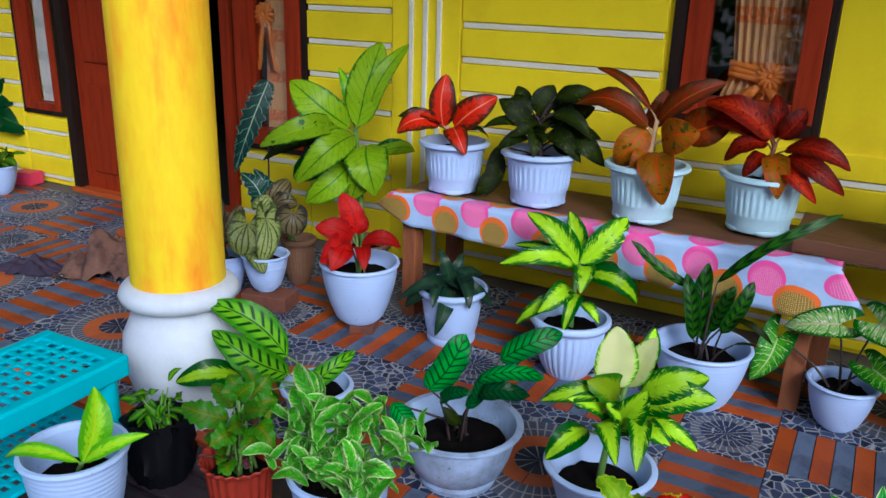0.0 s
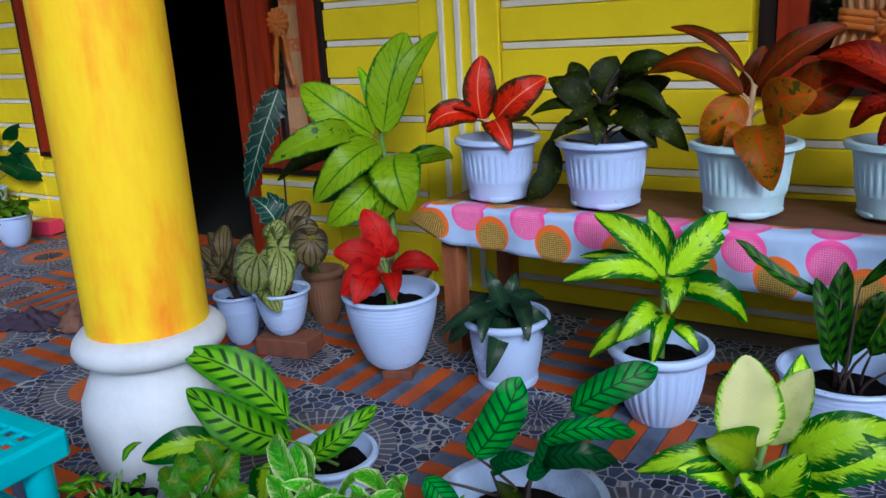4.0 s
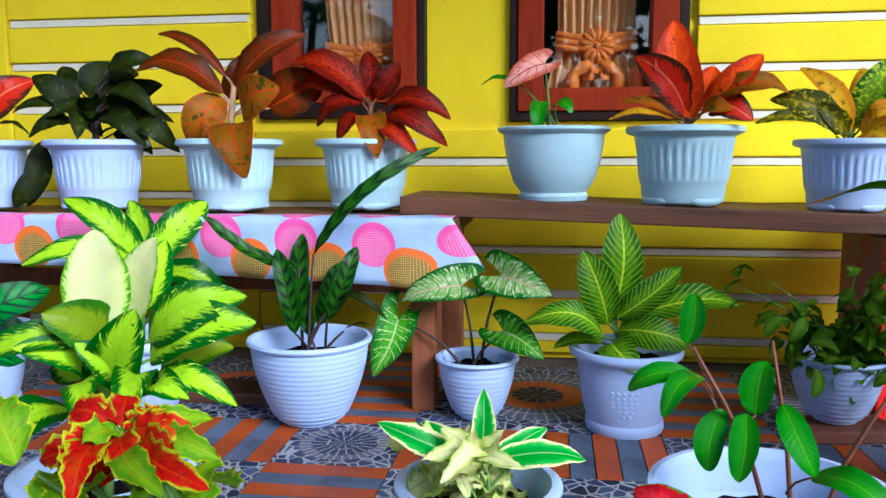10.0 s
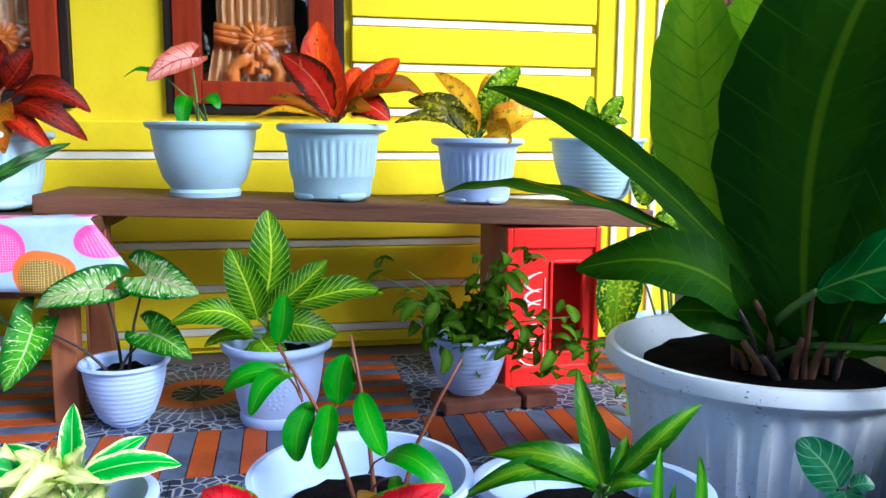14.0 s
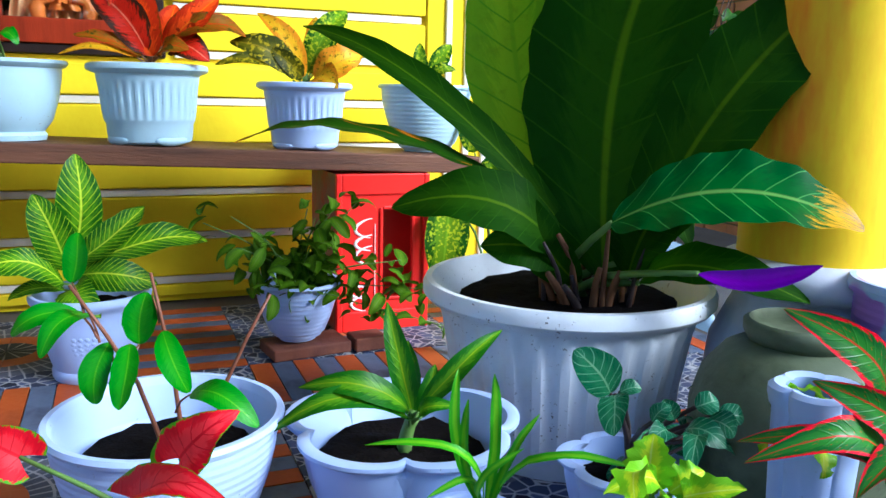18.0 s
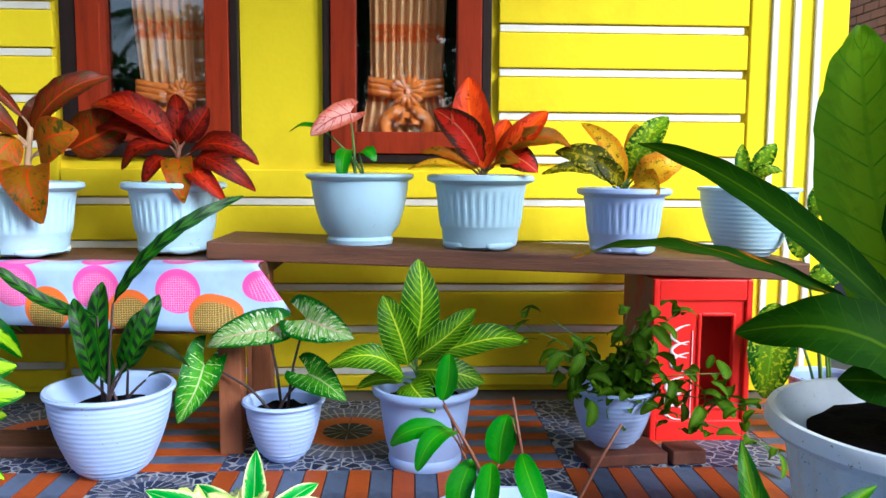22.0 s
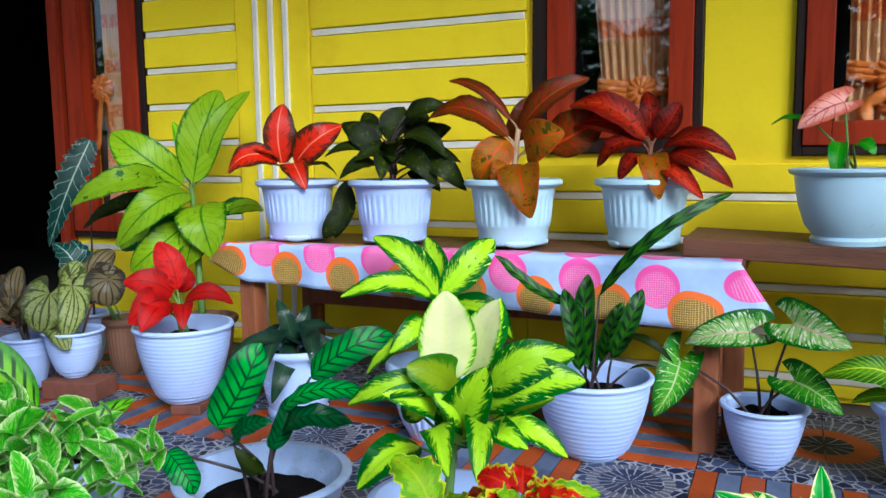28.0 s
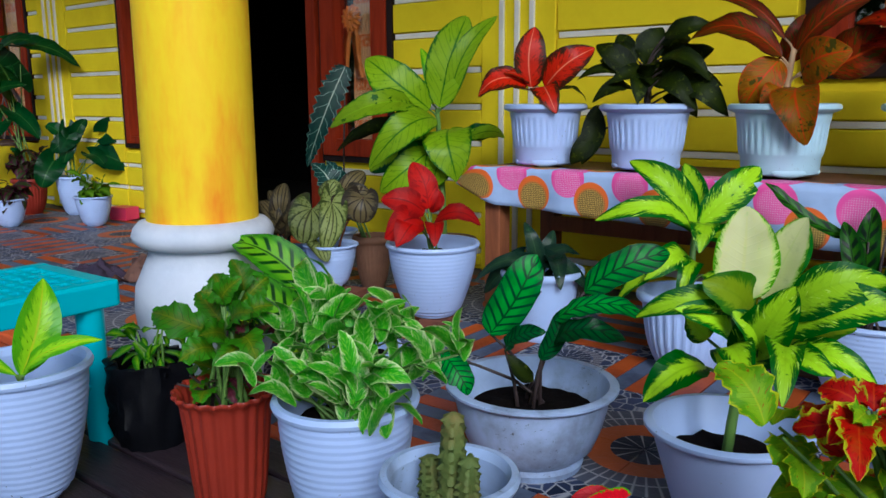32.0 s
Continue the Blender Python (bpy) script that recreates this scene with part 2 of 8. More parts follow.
def lathe(profile, seg=40, wobble=None):
    """A turned body from rows of radius and height; wobble(angle, row) scales the radius."""
    bm = bmesh.new()
    rings = []
    for k, (r, z) in enumerate(profile):
        ring = []
        for s in range(seg):
            a = 2 * math.pi * s / seg
            q = r * (wobble(a, k) if wobble else 1)
            ring.append(bm.verts.new((q * math.cos(a), q * math.sin(a), z)))
        rings.append(ring)
    for a, b in zip(rings, rings[1:]):
        for s in range(seg):
            bm.faces.new((a[s], a[(s + 1) % seg], b[(s + 1) % seg], b[s]))
    bm.faces.new(rings[0][::-1])
    bm.faces.new(rings[-1])
    return bm


def tube(points, radii, seg=8):
    """A round rod along points."""
    bm = bmesh.new()
    pts = [Vector(p) for p in points]
    rings = []
    for k, p in enumerate(pts):
        d = (pts[min(k + 1, len(pts) - 1)] - pts[max(k - 1, 0)]).normalized()
        side = d.cross(Vector((0.3, 1, 0.2))).normalized()
        up = side.cross(d)
        r = radii[k] if isinstance(radii, (list, tuple)) else radii
        rings.append([bm.verts.new(p + r * (math.cos(2 * math.pi * s / seg) * side + math.sin(2 * math.pi * s / seg) * up)) for s in range(seg)])
    for a, b in zip(rings, rings[1:]):
        for s in range(seg):
            bm.faces.new((a[s], a[(s + 1) % seg], b[(s + 1) % seg], b[s]))
    bm.faces.new(rings[0][::-1]), bm.faces.new(rings[-1])
    return bm


# ---- the house wall, porch floor and ground ----
WALL_Y, EDGE_Y, GROUND_Z, ROOF_Z = 3.09, 1.485, -0.2, 2.62
structure = dict(kind="structure")

ground = tagged(part("ground", box(-60, 60, -60, 60, GROUND_Z - 0.3, GROUND_Z), YARD), "grey cement yard in front of the raised porch", "ground", **structure)
pavement = tagged(part("pavement", box(-12, 6, -0.9, EDGE_Y, GROUND_Z, GROUND_Z + 0.004), CEMENT), "dark grey cement strip along the porch", "pavement", **structure)
# Added dark sheet, so that no bright sunlit yard shows past the porch.
tagged(part("pavement", box(2.2, 6, EDGE_Y + 0.01, 13, GROUND_Z, GROUND_Z + 0.004), CEMENT), "dark cement sheet added to dim the ground beside the house", "pavement", **structure)
floor = tagged(part("floor", box(-8.2, 2.15, EDGE_Y, WALL_Y + 0.2, -0.3, -0.006), GROUT), "porch floor of patterned orange and grey tiles", "floor", **structure)
# Out of view; the deeper overhang at left is there to shade the wall.
bm = box(1.7, 2.3, 1.3, WALL_Y + 0.3, ROOF_Z, ROOF_Z + 0.08)
add_box(bm, -9.0, 1.7, 0.95, WALL_Y + 0.3, ROOF_Z, ROOF_Z + 0.08)
ceiling = tagged(part("ceiling", bm, CEILING), "unseen pale board ceiling shaped to shade the porch", "ceiling", **structure)

# Solid wall pieces round the openings: (x0, x1, z0, z1)
wall = thing("wall_house", (0, 0, 0), "bright yellow timber house wall with white strips between boards", "wall", **structure)
OPENINGS = [(-5.98, -5.38, 0.41, 2.1), (-4.305, -3.945, 0.41, 2.1), (-3.86, -2.63, 0.0, 2.15), (-2.625, -2.18, 0.405, 2.1), (-0.543, -0.007, 0.74, 2.1), (0.243, 0.765, 0.726, 2.1)]
edge_x = -8.2
for k, (a, b, z0, z1) in enumerate(OPENINGS + [(1.88, 1.88, 0, 0)]):
    part("wall_panel", box(edge_x, a, WALL_Y + 0.01, WALL_Y + 0.16, 0, ROOF_Z), YELLOW, wall)
    if b > a:
        part("wall_panel", box(a, b, WALL_Y + 0.01, WALL_Y + 0.16, z1, ROOF_Z), YELLOW, wall)
        if z0 > 0.05:
            part("wall_panel", box(a, b, WALL_Y + 0.01, WALL_Y + 0.16, 0, z0), YELLOW, wall)
    edge_x = b


def boards(x0, x1, first, low, high, step=0.14):
    """Yellow boards with white strips between them, over a stretch of the wall."""
    z = first
    while z > low:
        z -= step
    while z < high:
        a, b = max(z + 0.014, low), min(z + step - 0.014, high)
        if b - a > 0.03:
            part("board", box(x0, x1, WALL_Y - 0.012, WALL_Y + 0.02, a, b, bevel=0.004), YELLOW, wall)
        if low < z < high - 0.02:
            part("strip", box(x0 + 0.004, x1 - 0.012, WALL_Y - 0.004, WALL_Y + 0.016, z - 0.011, z + 0.011, bevel=0.002), WHITE_STRIP, wall)
        z += step


boards(-4.88, -4.32, 0.716, 0.02, 2.55, 0.1345)
boards(-5.37, -5.23, 0.716, 0.02, 2.55, 0.1345)
boards(-4.305, -3.945, 0.716, 0.02, 0.39, 0.1345)
boards(-2.175, -1.72, 0.947, 0.02, 2.55, 0.145)
boards(-2.625, -2.18, 0.947, 0.02, 0.39, 0.145)
boards(-1.385, -0.56, 0.915, 0.02, 2.55, 0.138)
boards(-0.555, 1.565, 0.606, 0.02, 0.705, 0.1345)
boards(0.785, 1.565, 0.875, 0.707, 2.55, 0.1345)
for x0, x1 in ((-1.715, -1.39), (1.57, 1.88), (-5.225, -4.885)):
    part("corner_post", box(x0, x1, WALL_Y - 0.016, WALL_Y + 0.02, 0, ROOF_Z, bevel=0.004), YELLOW, wall)
    w = x1 - x0
    for k in (0.26, 0.47, 0.67) if x0 < 0 else (0.2, 0.42, 0.64):
        part("flute", box(x0 + w * k, x0 + w * k + 0.022, WALL_Y - 0.026, WALL_Y - 0.012, 0.02, ROOF_Z, bevel=0.004), WHITE_STRIP, wall)
part("wall_return", box(1.74, 1.88, WALL_Y + 0.16, WALL_Y + 4, 0, ROOF_Z), YELLOW, wall)
# Inner walls painted near-black to stand for the shade indoors.
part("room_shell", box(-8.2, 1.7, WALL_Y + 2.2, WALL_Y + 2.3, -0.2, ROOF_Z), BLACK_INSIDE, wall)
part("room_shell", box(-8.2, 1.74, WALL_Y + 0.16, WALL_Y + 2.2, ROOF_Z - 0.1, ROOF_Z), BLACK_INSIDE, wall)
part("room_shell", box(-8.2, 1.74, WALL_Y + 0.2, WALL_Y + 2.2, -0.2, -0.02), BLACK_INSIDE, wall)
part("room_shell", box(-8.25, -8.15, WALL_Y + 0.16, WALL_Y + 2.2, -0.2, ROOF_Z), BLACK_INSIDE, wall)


# ---- columns ----
def column(at, label):
    c = thing("column", at, label, "column", **structure)
    part("shaft", lathe([(0.127, 0.398), (0.127, 0.44), (0.126, 1.2), (0.123, 3.0)], 48), YELLOW_COLUMN, c, "plain round yellow shaft", smooth=60)
    base = [(0.1015, -0.2), (0.1522, -0.2), (0.1522, -0.02), (0.1269, -0.0), (0.1198, 0.0318), (0.1269, 0.0636), (0.1451, 0.106), (0.1594, 0.159), (0.1654, 0.212), (0.1604, 0.265), (0.1391, 0.3127), (0.1259, 0.3413), (0.1289, 0.3562), (0.1462, 0.3604), (0.1573, 0.3689), (0.1624, 0.3837), (0.1573, 0.3996), (0.1451, 0.4134), (0.1279, 0.4187)]
    part("base", lathe(base, 48), WHITE_PLASTER, c, "white turned base with a ring and a bulb", smooth=50)
    return c


column((-1.46, 1.58, 0), "round yellow porch column on a white turned base")
column((1.705, 1.565, -0.03), "round yellow porch column on a stained turned base")

# ---- floor tiles, laid last in the file by the same grid ----
TILE_X, TILE_Y, PERIOD, SMALL = -0.065, 2.292, 0.822, 0.257


# ---- pots ----
def pot_profile(r, h, foot=0.72, lip=0.012, belly=0.0):
    """Outer and inner outline of an open pot, from the foot to the lip and back down."""
    out = []
    for k in range(9):
        f = k / 8
        out.append((r * (foot + (1 - foot) * f + belly * math.sin(math.pi * f)) - lip, h * f * 0.9))
    out = [(0.02, 0.0)] + [(q, z + 0.003) for q, z in out]
    out += [(r - lip * 0.7, h * 0.925), (r - 0.003, h * 0.935), (r, h * 0.955), (r, h * 0.985), (r - 0.004, h), (r - 0.014, h), (r - 0.018, h * 0.95)]
    out += [(r * 0.87 - 0.014, h * 0.7), (r * 0.78 - 0.014, h * 0.5), (0.02, h * 0.48)]
    return out


def pot_part(parent, style, r, h, material):
    flutes = {"ribbed": 34, "fluted": 30, "scalloped": 22}.get(style)
    if style == "ringed":
        prof = []
        rows = max(9, round(h / 0.0125))
        foot = 0.6
        prof.append((0.02, 0.0))
        for k in range(rows * 2 + 1):
            f = k / (rows * 2)
            q = r * (foot + (1 - foot) * (1 - (1 - f) ** 1.75)) - 0.009 - (0.0007 if k % 2 else 0.0) - (0.012 if k < 2 else 0.004 if k < 4 else 0)
            prof.append((q, 0.003 + h * 0.93 * f))
        prof += [(r - 0.002, h * 0.945), (r, h * 0.97), (r - 0.003, h), (r - 0.011, h), (r - 0.015, h * 0.94), (r * 0.87, h * 0.7), (r * 0.78, h * 0.5), (0.02, h * 0.48)]
        bm = lathe(prof, 56)
    elif style == "taper":
        bm = lathe(pot_profile(r, h, 0.62), 56)
    elif style in ("bowl", "petal"):
        petal = lambda a, k: 1 + (0.09 * (2 * abs(math.cos(2.5 * a)) ** 0.55 - 1.4) * min(1, k / 9) if k < 13 else 0)
        prof = [(0.02, 0), (r * 0.6, 0), (r * 0.62, 0.012), (r * 0.58, 0.02), (r * 0.72, h * 0.25), (r * 0.82, h * 0.5), (r * 0.88, h * 0.75), (r * 0.9, h * 0.9), (r * 0.96, h * 0.92), (r, h * 0.955), (r, h * 0.985), (r - 0.006, h), (r - 0.018, h * 0.99), (r * 0.86, h * 0.86), (r * 0.8, h * 0.68), (r * 0.72, h * 0.5), (0.02, h * 0.48)]
        bm = lathe(prof, 100 if style == "petal" else 48, petal if style == "petal" else None)
    elif style == "belly":
        prof = [(0.02, 0), (r * 0.66, 0), (r * 0.69, 0.008), (r * 0.69, 0.02), (r * 0.665, 0.026), (r * 0.74, h * 0.3), (r * 0.79, h * 0.5), (r * 0.83, h * 0.7), (r * 0.85, h * 0.82), (r * 0.9, h * 0.87), (r * 0.98, h * 0.91), (r, h * 0.955), (r - 0.003, h), (r - 0.012, h), (r * 0.84, h * 0.86), (r * 0.77, h * 0.7), (r * 0.7, h * 0.5), (0.02, h * 0.48)]
        bm = lathe(prof, 48)
    else:
        low = {"ribbed": 0.3, "fluted": 0.12, "scalloped": 0.04}[style]
        if style == "ribbed":
            prof = [(0.02, 0.02 * h), (r * 0.62, 0.02 * h), (r * 0.68, h * 0.05), (r * 0.705, h * 0.14), (r * 0.715, h * 0.26), (r * 0.745, h * 0.3), (r * 0.755, h * 0.33), (r * 0.765, h * 0.42), (r * 0.785, h * 0.58), (r * 0.805, h * 0.72), (r * 0.83, h * 0.77), (r * 0.84, h * 0.81), (r * 0.85, h * 0.87), (r * 0.96, h * 0.9), (r, h * 0.925), (r, h * 0.955), (r * 0.985, h * 0.985), (r * 0.93, h), (r * 0.87, h), (r * 0.84, h * 0.94), (r * 0.78, h * 0.72), (0.02, h * 0.7)]
        elif style == "fluted" and r < 0.14:
            prof = [(0.02, 0.0), (r * 0.5, 0.0), (r * 0.53, h * 0.02), (r * 0.57, h * 0.08), (r * 0.65, h * 0.17), (r * 0.72, h * 0.28), (r * 0.78, h * 0.42), (r * 0.82, h * 0.57), (r * 0.85, h * 0.74), (r * 0.86, h * 0.8), (r * 0.87, h * 0.84), (r * 0.9, h * 0.87), (r * 0.97, h * 0.89), (r, h * 0.92), (r, h * 0.97), (r - 0.005, h), (r - 0.016, h), (r * 0.86, h * 0.9), (r * 0.78, h * 0.72), (0.02, h * 0.7)]
        elif style == "scalloped":
            prof = [(0.02, 0.0), (r * 0.66, 0.0), (r * 0.68, h * 0.04), (r * 0.7, h * 0.12), (r * 0.73, h * 0.25), (r * 0.76, h * 0.4), (r * 0.79, h * 0.55), (r * 0.82, h * 0.68), (r * 0.85, h * 0.8), (r * 0.87, h * 0.88), (r * 0.9, h * 0.93), (r * 0.97, h * 0.955), (r, h * 0.97), (r, h * 0.99), (r * 0.985, h), (r * 0.93, h * 0.985), (r * 0.86, h * 0.92), (r * 0.8, h * 0.72), (0.02, h * 0.7)]
        else:
            prof = [(0.02, 0.0), (r * 0.7, 0.0), (r * 0.72, h * 0.04), (r * 0.74, h * 0.2), (r * 0.755, h * (low + 0.02)), (r * 0.765, h * (low + 0.05)), (r * 0.79, h * 0.45), (r * 0.82, h * 0.6), (r * 0.85, h * 0.76), (r * 0.865, h * 0.8), (r * 0.87, h * 0.84), (r * 0.9, h * 0.87), (r * 0.97, h * 0.89), (r, h * 0.92), (r, h * 0.97), (r - 0.005, h), (r - 0.016, h), (r * 0.88, h * 0.9), (r * 0.8, h * 0.72), (0.02, h * 0.7)]
        rows = range(7, 10) if style == "ribbed" else range(3, 10)

        def wobble(a, k):
            if style == "scalloped" and 1 <= k <= 16:
                return 1 + 0.03 * math.cos(a * flutes) * (1 if k < 11 else 1.2)
            return 1 + (0.03 * max(-0.5, min(0.45, 1.4 * math.cos(a * flutes))) if k in rows else 0)

        bm = lathe(prof, flutes * 6, wobble)
        if style == "ribbed":
            for a in range(0, 360, 90):
                add_foot = Matrix.Rotation(radians(a + 30), 4, "Z") @ Matrix.Translation((r * 0.61, 0, h * 0.07))
                bmesh.ops.create_icosphere(bm, subdivisions=3, radius=0.5, matrix=add_foot @ Matrix.Diagonal((r * 0.2, r * 0.62, h * 0.14, 1)))
    return part("pot", bm, material, parent, smooth=8 if style == "ringed" else 40)


def soil_part(parent, r, h, level=0.82, style=""):
    rng = random.Random(int(r * 9999 + h * 777))
    bm = bmesh.new()
    rows, seg = [], 32
    q = r * (0.78 if style in ("bowl", "belly") and level > 0.75 else 0.745)
    for k in range(10):
        ring = []
        for s in range(seg):
            x, y = q * k / 9 * math.cos(2 * math.pi * s / seg), q * k / 9 * math.sin(2 * math.pi * s / seg)
            lump = 0.008 * noise.noise(Vector((x * 45, y * 45, r * 90))) + 0.005 * noise.noise(Vector((x * 140, y * 140, h * 70)))
            ring.append(bm.verts.new((x, y, h * level + (lump + rng.uniform(-0.0015, 0.0015) if k else 0) - (0.01 if k == 9 else 0))))
        rows.append(ring)
    for a, b in zip(rows, rows[1:]):
        for s in range(seg):
            bm.faces.new((a[s], a[(s + 1) % seg], b[(s + 1) % seg], b[s]))
    lower = [bm.verts.new((v.co.x * 0.96, v.co.y * 0.96, h * (level - 0.11))) for v in rows[-1]]
    for s in range(seg):
        bm.faces.new((rows[-1][s], rows[-1][(s + 1) % seg], lower[(s + 1) % seg], lower[s]))
    bmesh.ops.remove_doubles(bm, verts=rows[0], dist=0.01)
    return part("soil", bm, SOIL, parent, smooth=60)


def potted(at, style, r, h, material, label, category="potted plant", level=0.82, turn=0, group=""):
    p = thing("potted_plant", at, label, category, group, turn=turn)
    pot_part(p, style, r, h, material)
    soil_part(p, r, h, level, style)
    return p


PLANTS = {}
BENCH_Z = 0.482


def on_plank(x):
    return 0.5235 - 0.034 * (x - 0.08)


SOIL_Z = {}


def pot_plant(key, at, style, r, h, material, label, level=0.82):
    PLANTS[key] = potted(at, style, r, h, material, label, level=level)
    SOIL_Z[key] = h * (level - 0.02)


pot_plant("red_aglaonema", (-1.18, 2.66, BENCH_Z), "ribbed", 0.13, 0.19, POT_WHITE, "red and green aglaonema in a ribbed white pot on the bench")
pot_plant("dark_aglaonema", (-0.85, 2.68, BENCH_Z), "ribbed", 0.138, 0.19, POT_WHITE, "dark green leafy aglaonema in a ribbed white pot on the bench")
pot_plant("copper_aglaonema", (-0.48, 2.70, BENCH_Z), "ribbed", 0.14, 0.19, POT_BLUE, "copper red broad-leaved aglaonema in a ribbed pale pot on the bench")
pot_plant("crimson_aglaonema", (-0.125, 2.78, BENCH_Z), "ribbed", 0.138, 0.19, POT_BLUE, "crimson speckled aglaonema in a ribbed pale pot on the bench")
pot_plant("pink_caladium", (0.38, 2.72, on_plank(0.38)), "bowl", 0.143, 0.185, POT_BLUE, "pink caladium in a smooth round pale pot on the plank")
pot_plant("scarlet_aglaonema", (0.70, 2.70, on_plank(0.7)), "ribbed", 0.142, 0.195, POT_BLUE, "scarlet aglaonema in a large ribbed pale pot on the plank")
pot_plant("yellow_croton", (1.09, 2.72, on_plank(1.09)), "ribbed", 0.126, 0.175, POT_WHITE, "yellow and orange croton in a ribbed white pot on the plank")
pot_plant("spotted_cane", (1.45, 2.76, on_plank(1.45)), "ringed", 0.138, 0.19, POT_BLUE, "spotted dumb cane in a ringed pale pot on the plank")
pot_plant("red_foliage", (-1.382, 2.343, 0.03), "ringed", 0.145, 0.229, POT_WHITE, "bright red foliage plant in a ringed white pot beside the bench")
pot_plant("dark_vine", (-1.05, 2.435, 0), "belly", 0.126, 0.203, POT_WHITE, "drooping dark-leaved plant in a white pot with embossed grapes")
pot_plant("bench_dumb_cane", (-0.6, 2.41, 0), "fluted", 0.131, 0.203, POT_WHITE, "variegated dumb cane in a fluted white pot before the bench")
pot_plant("rattlesnake_calathea", (-0.184, 2.431, 0), "ringed", 0.147, 0.204, POT_WHITE, "wavy rattlesnake calathea in a large ringed white pot", 0.76)
pot_plant("green_caladium", (0.206, 2.501, 0), "ringed", 0.101, 0.152, POT_WHITE, "white-veined caladium in a small ringed white pot")
pot_plant("zebra_plant", (0.551, 2.476, 0), "belly", 0.129, 0.193, POT_WHITE, "zebra-striped plant in a white pot with embossed grapes")
pot_plant("balsam_bush", (1.018, 2.5, 0.03), "ringed", 0.11, 0.152, POT_WHITE, "trailing small-leaved bush in a small white pot on bricks")
pot_plant("begonia", (-1.808, 2.325, 0.06), "ringed", 0.094, 0.152, POT_WHITE, "dark-veined begonia in a white pot on a brick")
pot_plant("fern_begonia", (-1.987, 2.302, 0), "ringed", 0.081, 0.182, POT_WHITE, "drooping purple begonia in a white pot")
pot_plant("brown_pot_begonia", (-1.854, 2.581, 0), "fluted", 0.075, 0.2, POT_BROWN, "dark begonia in a weathered clay pot")
pot_plant("alocasia", (-2.059, 2.598, 0), "ringed", 0.085, 0.199, POT_WHITE, "alocasia with arrow-shaped veined leaves in a white pot")
pot_plant("tall_dumb_cane", (-1.609, 2.693, 0), "fluted", 0.12, 0.199, POT_BROWN, "tall lime green dumb cane in a clay pot by the bench")
pot_plant("young_croton", (-1.197, 1.023, 0.03), "ringed", 0.113, 0.237, POT_WHITE, "young croton in a ringed white pot on the planks", 0.7)
pot_plant("coleus", (-0.929, 1.227, 0.03), "scalloped", 0.084, 0.194, POT_RED, "green and purple coleus in a fluted red pot")
pot_plant("peacock_calathea", (-1.069, 1.683, 0), "belly", 0.102, 0.152, POT_WHITE, "peacock calathea in a white pot beside the column")
pot_plant("variegated_bush", (-0.674, 1.25, 0.03), "ringed", 0.109, 0.234, POT_WHITE, "green and white variegated bush in a ringed white pot")
pot_plant("stripe_calathea", (-0.634, 1.704, 0), "bowl", 0.164, 0.162, POT_DIRTY, "sparse striped calathea in a wide weathered white bowl", 0.7)
pot_plant("lime_dumb_cane", (-0.257, 1.682, 0), "taper", 0.13, 0.181, POT_WHITE, "lime and cream dumb cane in a white pot", 0.7)
pot_plant("cactus", (-0.43, 1.18, 0.03), "ringed", 0.087, 0.212, POT_DIRTY, "stubby green cactus in a stained white pot", 0.7)
pot_plant("cream_coleus", (0.292, 1.651, 0), "taper", 0.111, 0.204, POT_WHITE, "cream and green variegated coleus in a white pot")
pot_plant("costus", (0.667, 1.663, 0), "ringed", 0.158, 0.206, POT_WHITE, "sparse stemmed costus in a wide white pot with dark soil", 0.74)
pot_plant("dracaena", (0.99, 1.612, 0), "petal", 0.167, 0.175, POT_WHITE, "young dracaena in a petal-rimmed white pot", 0.72)
pot_plant("bird_nest_anthurium", (1.378, 1.818, 0.0), "fluted", 0.265, 0.313, POT_PLANTER, "huge dark bird nest anthurium in a big fluted white planter", 0.92)
pot_plant("dark_mint", (1.262, 1.445, 0.028), "petal", 0.093, 0.114, POT_WHITE, "dark-veined creeping plant in a petal-rimmed white pot", 0.76)
pot_plant("speckled_cane", (1.625, 2.628, 0), "ringed", 0.101, 0.17, POT_WHITE, "drooping lime-speckled plant in a white pot by the crate")
pot_plant("petal_pot_sprout", (1.335, 1.2, 0.028), "petal", 0.052, 0.3, POT_WHITE, "small sprouting plant in a white petal-rimmed pot", 0.76)

# ---- benches ----
cloth_bench = thing("wooden_bench", (-0.62, 2.72, 0), "wooden bench under a polka-dot cloth", "bench")
part("seat", box(-0.735, 0.77, -0.185, 0.22, BENCH_Z - 0.045, BENCH_Z - 0.006, bevel=0.004), BENCH_WOOD, cloth_bench)
for x in (-0.67, 0.69):
    for y in (-0.16, 0.18):
        part("leg", box(x - 0.028, x + 0.028, y - 0.03, y + 0.03, 0, BENCH_Z - 0.045, bevel=0.003), LEG_WOOD, cloth_bench)
part("stretcher", box(-0.64, 0.66, 0.12, 0.15, 0.24, 0.29, bevel=0.003), LEG_WOOD, cloth_bench)

plank_bench = thing("plank_bench", (0.0, 2.70, 0), "rough brown plank laid across a crate and a leg", "bench")
slab = part("plank", box(0.0, 1.56, -0.09, 0.24, -0.047, 0.0, bevel=0.004), BENCH_WOOD, plank_bench)
slab.matrix_basis = pose(0.0, 0, 0.526, 0, 1.95, 0)
part("leg", box(0.1, 0.15, -0.05, 0.01, 0, 0.47, bevel=0.003), LEG_WOOD, plank_bench)

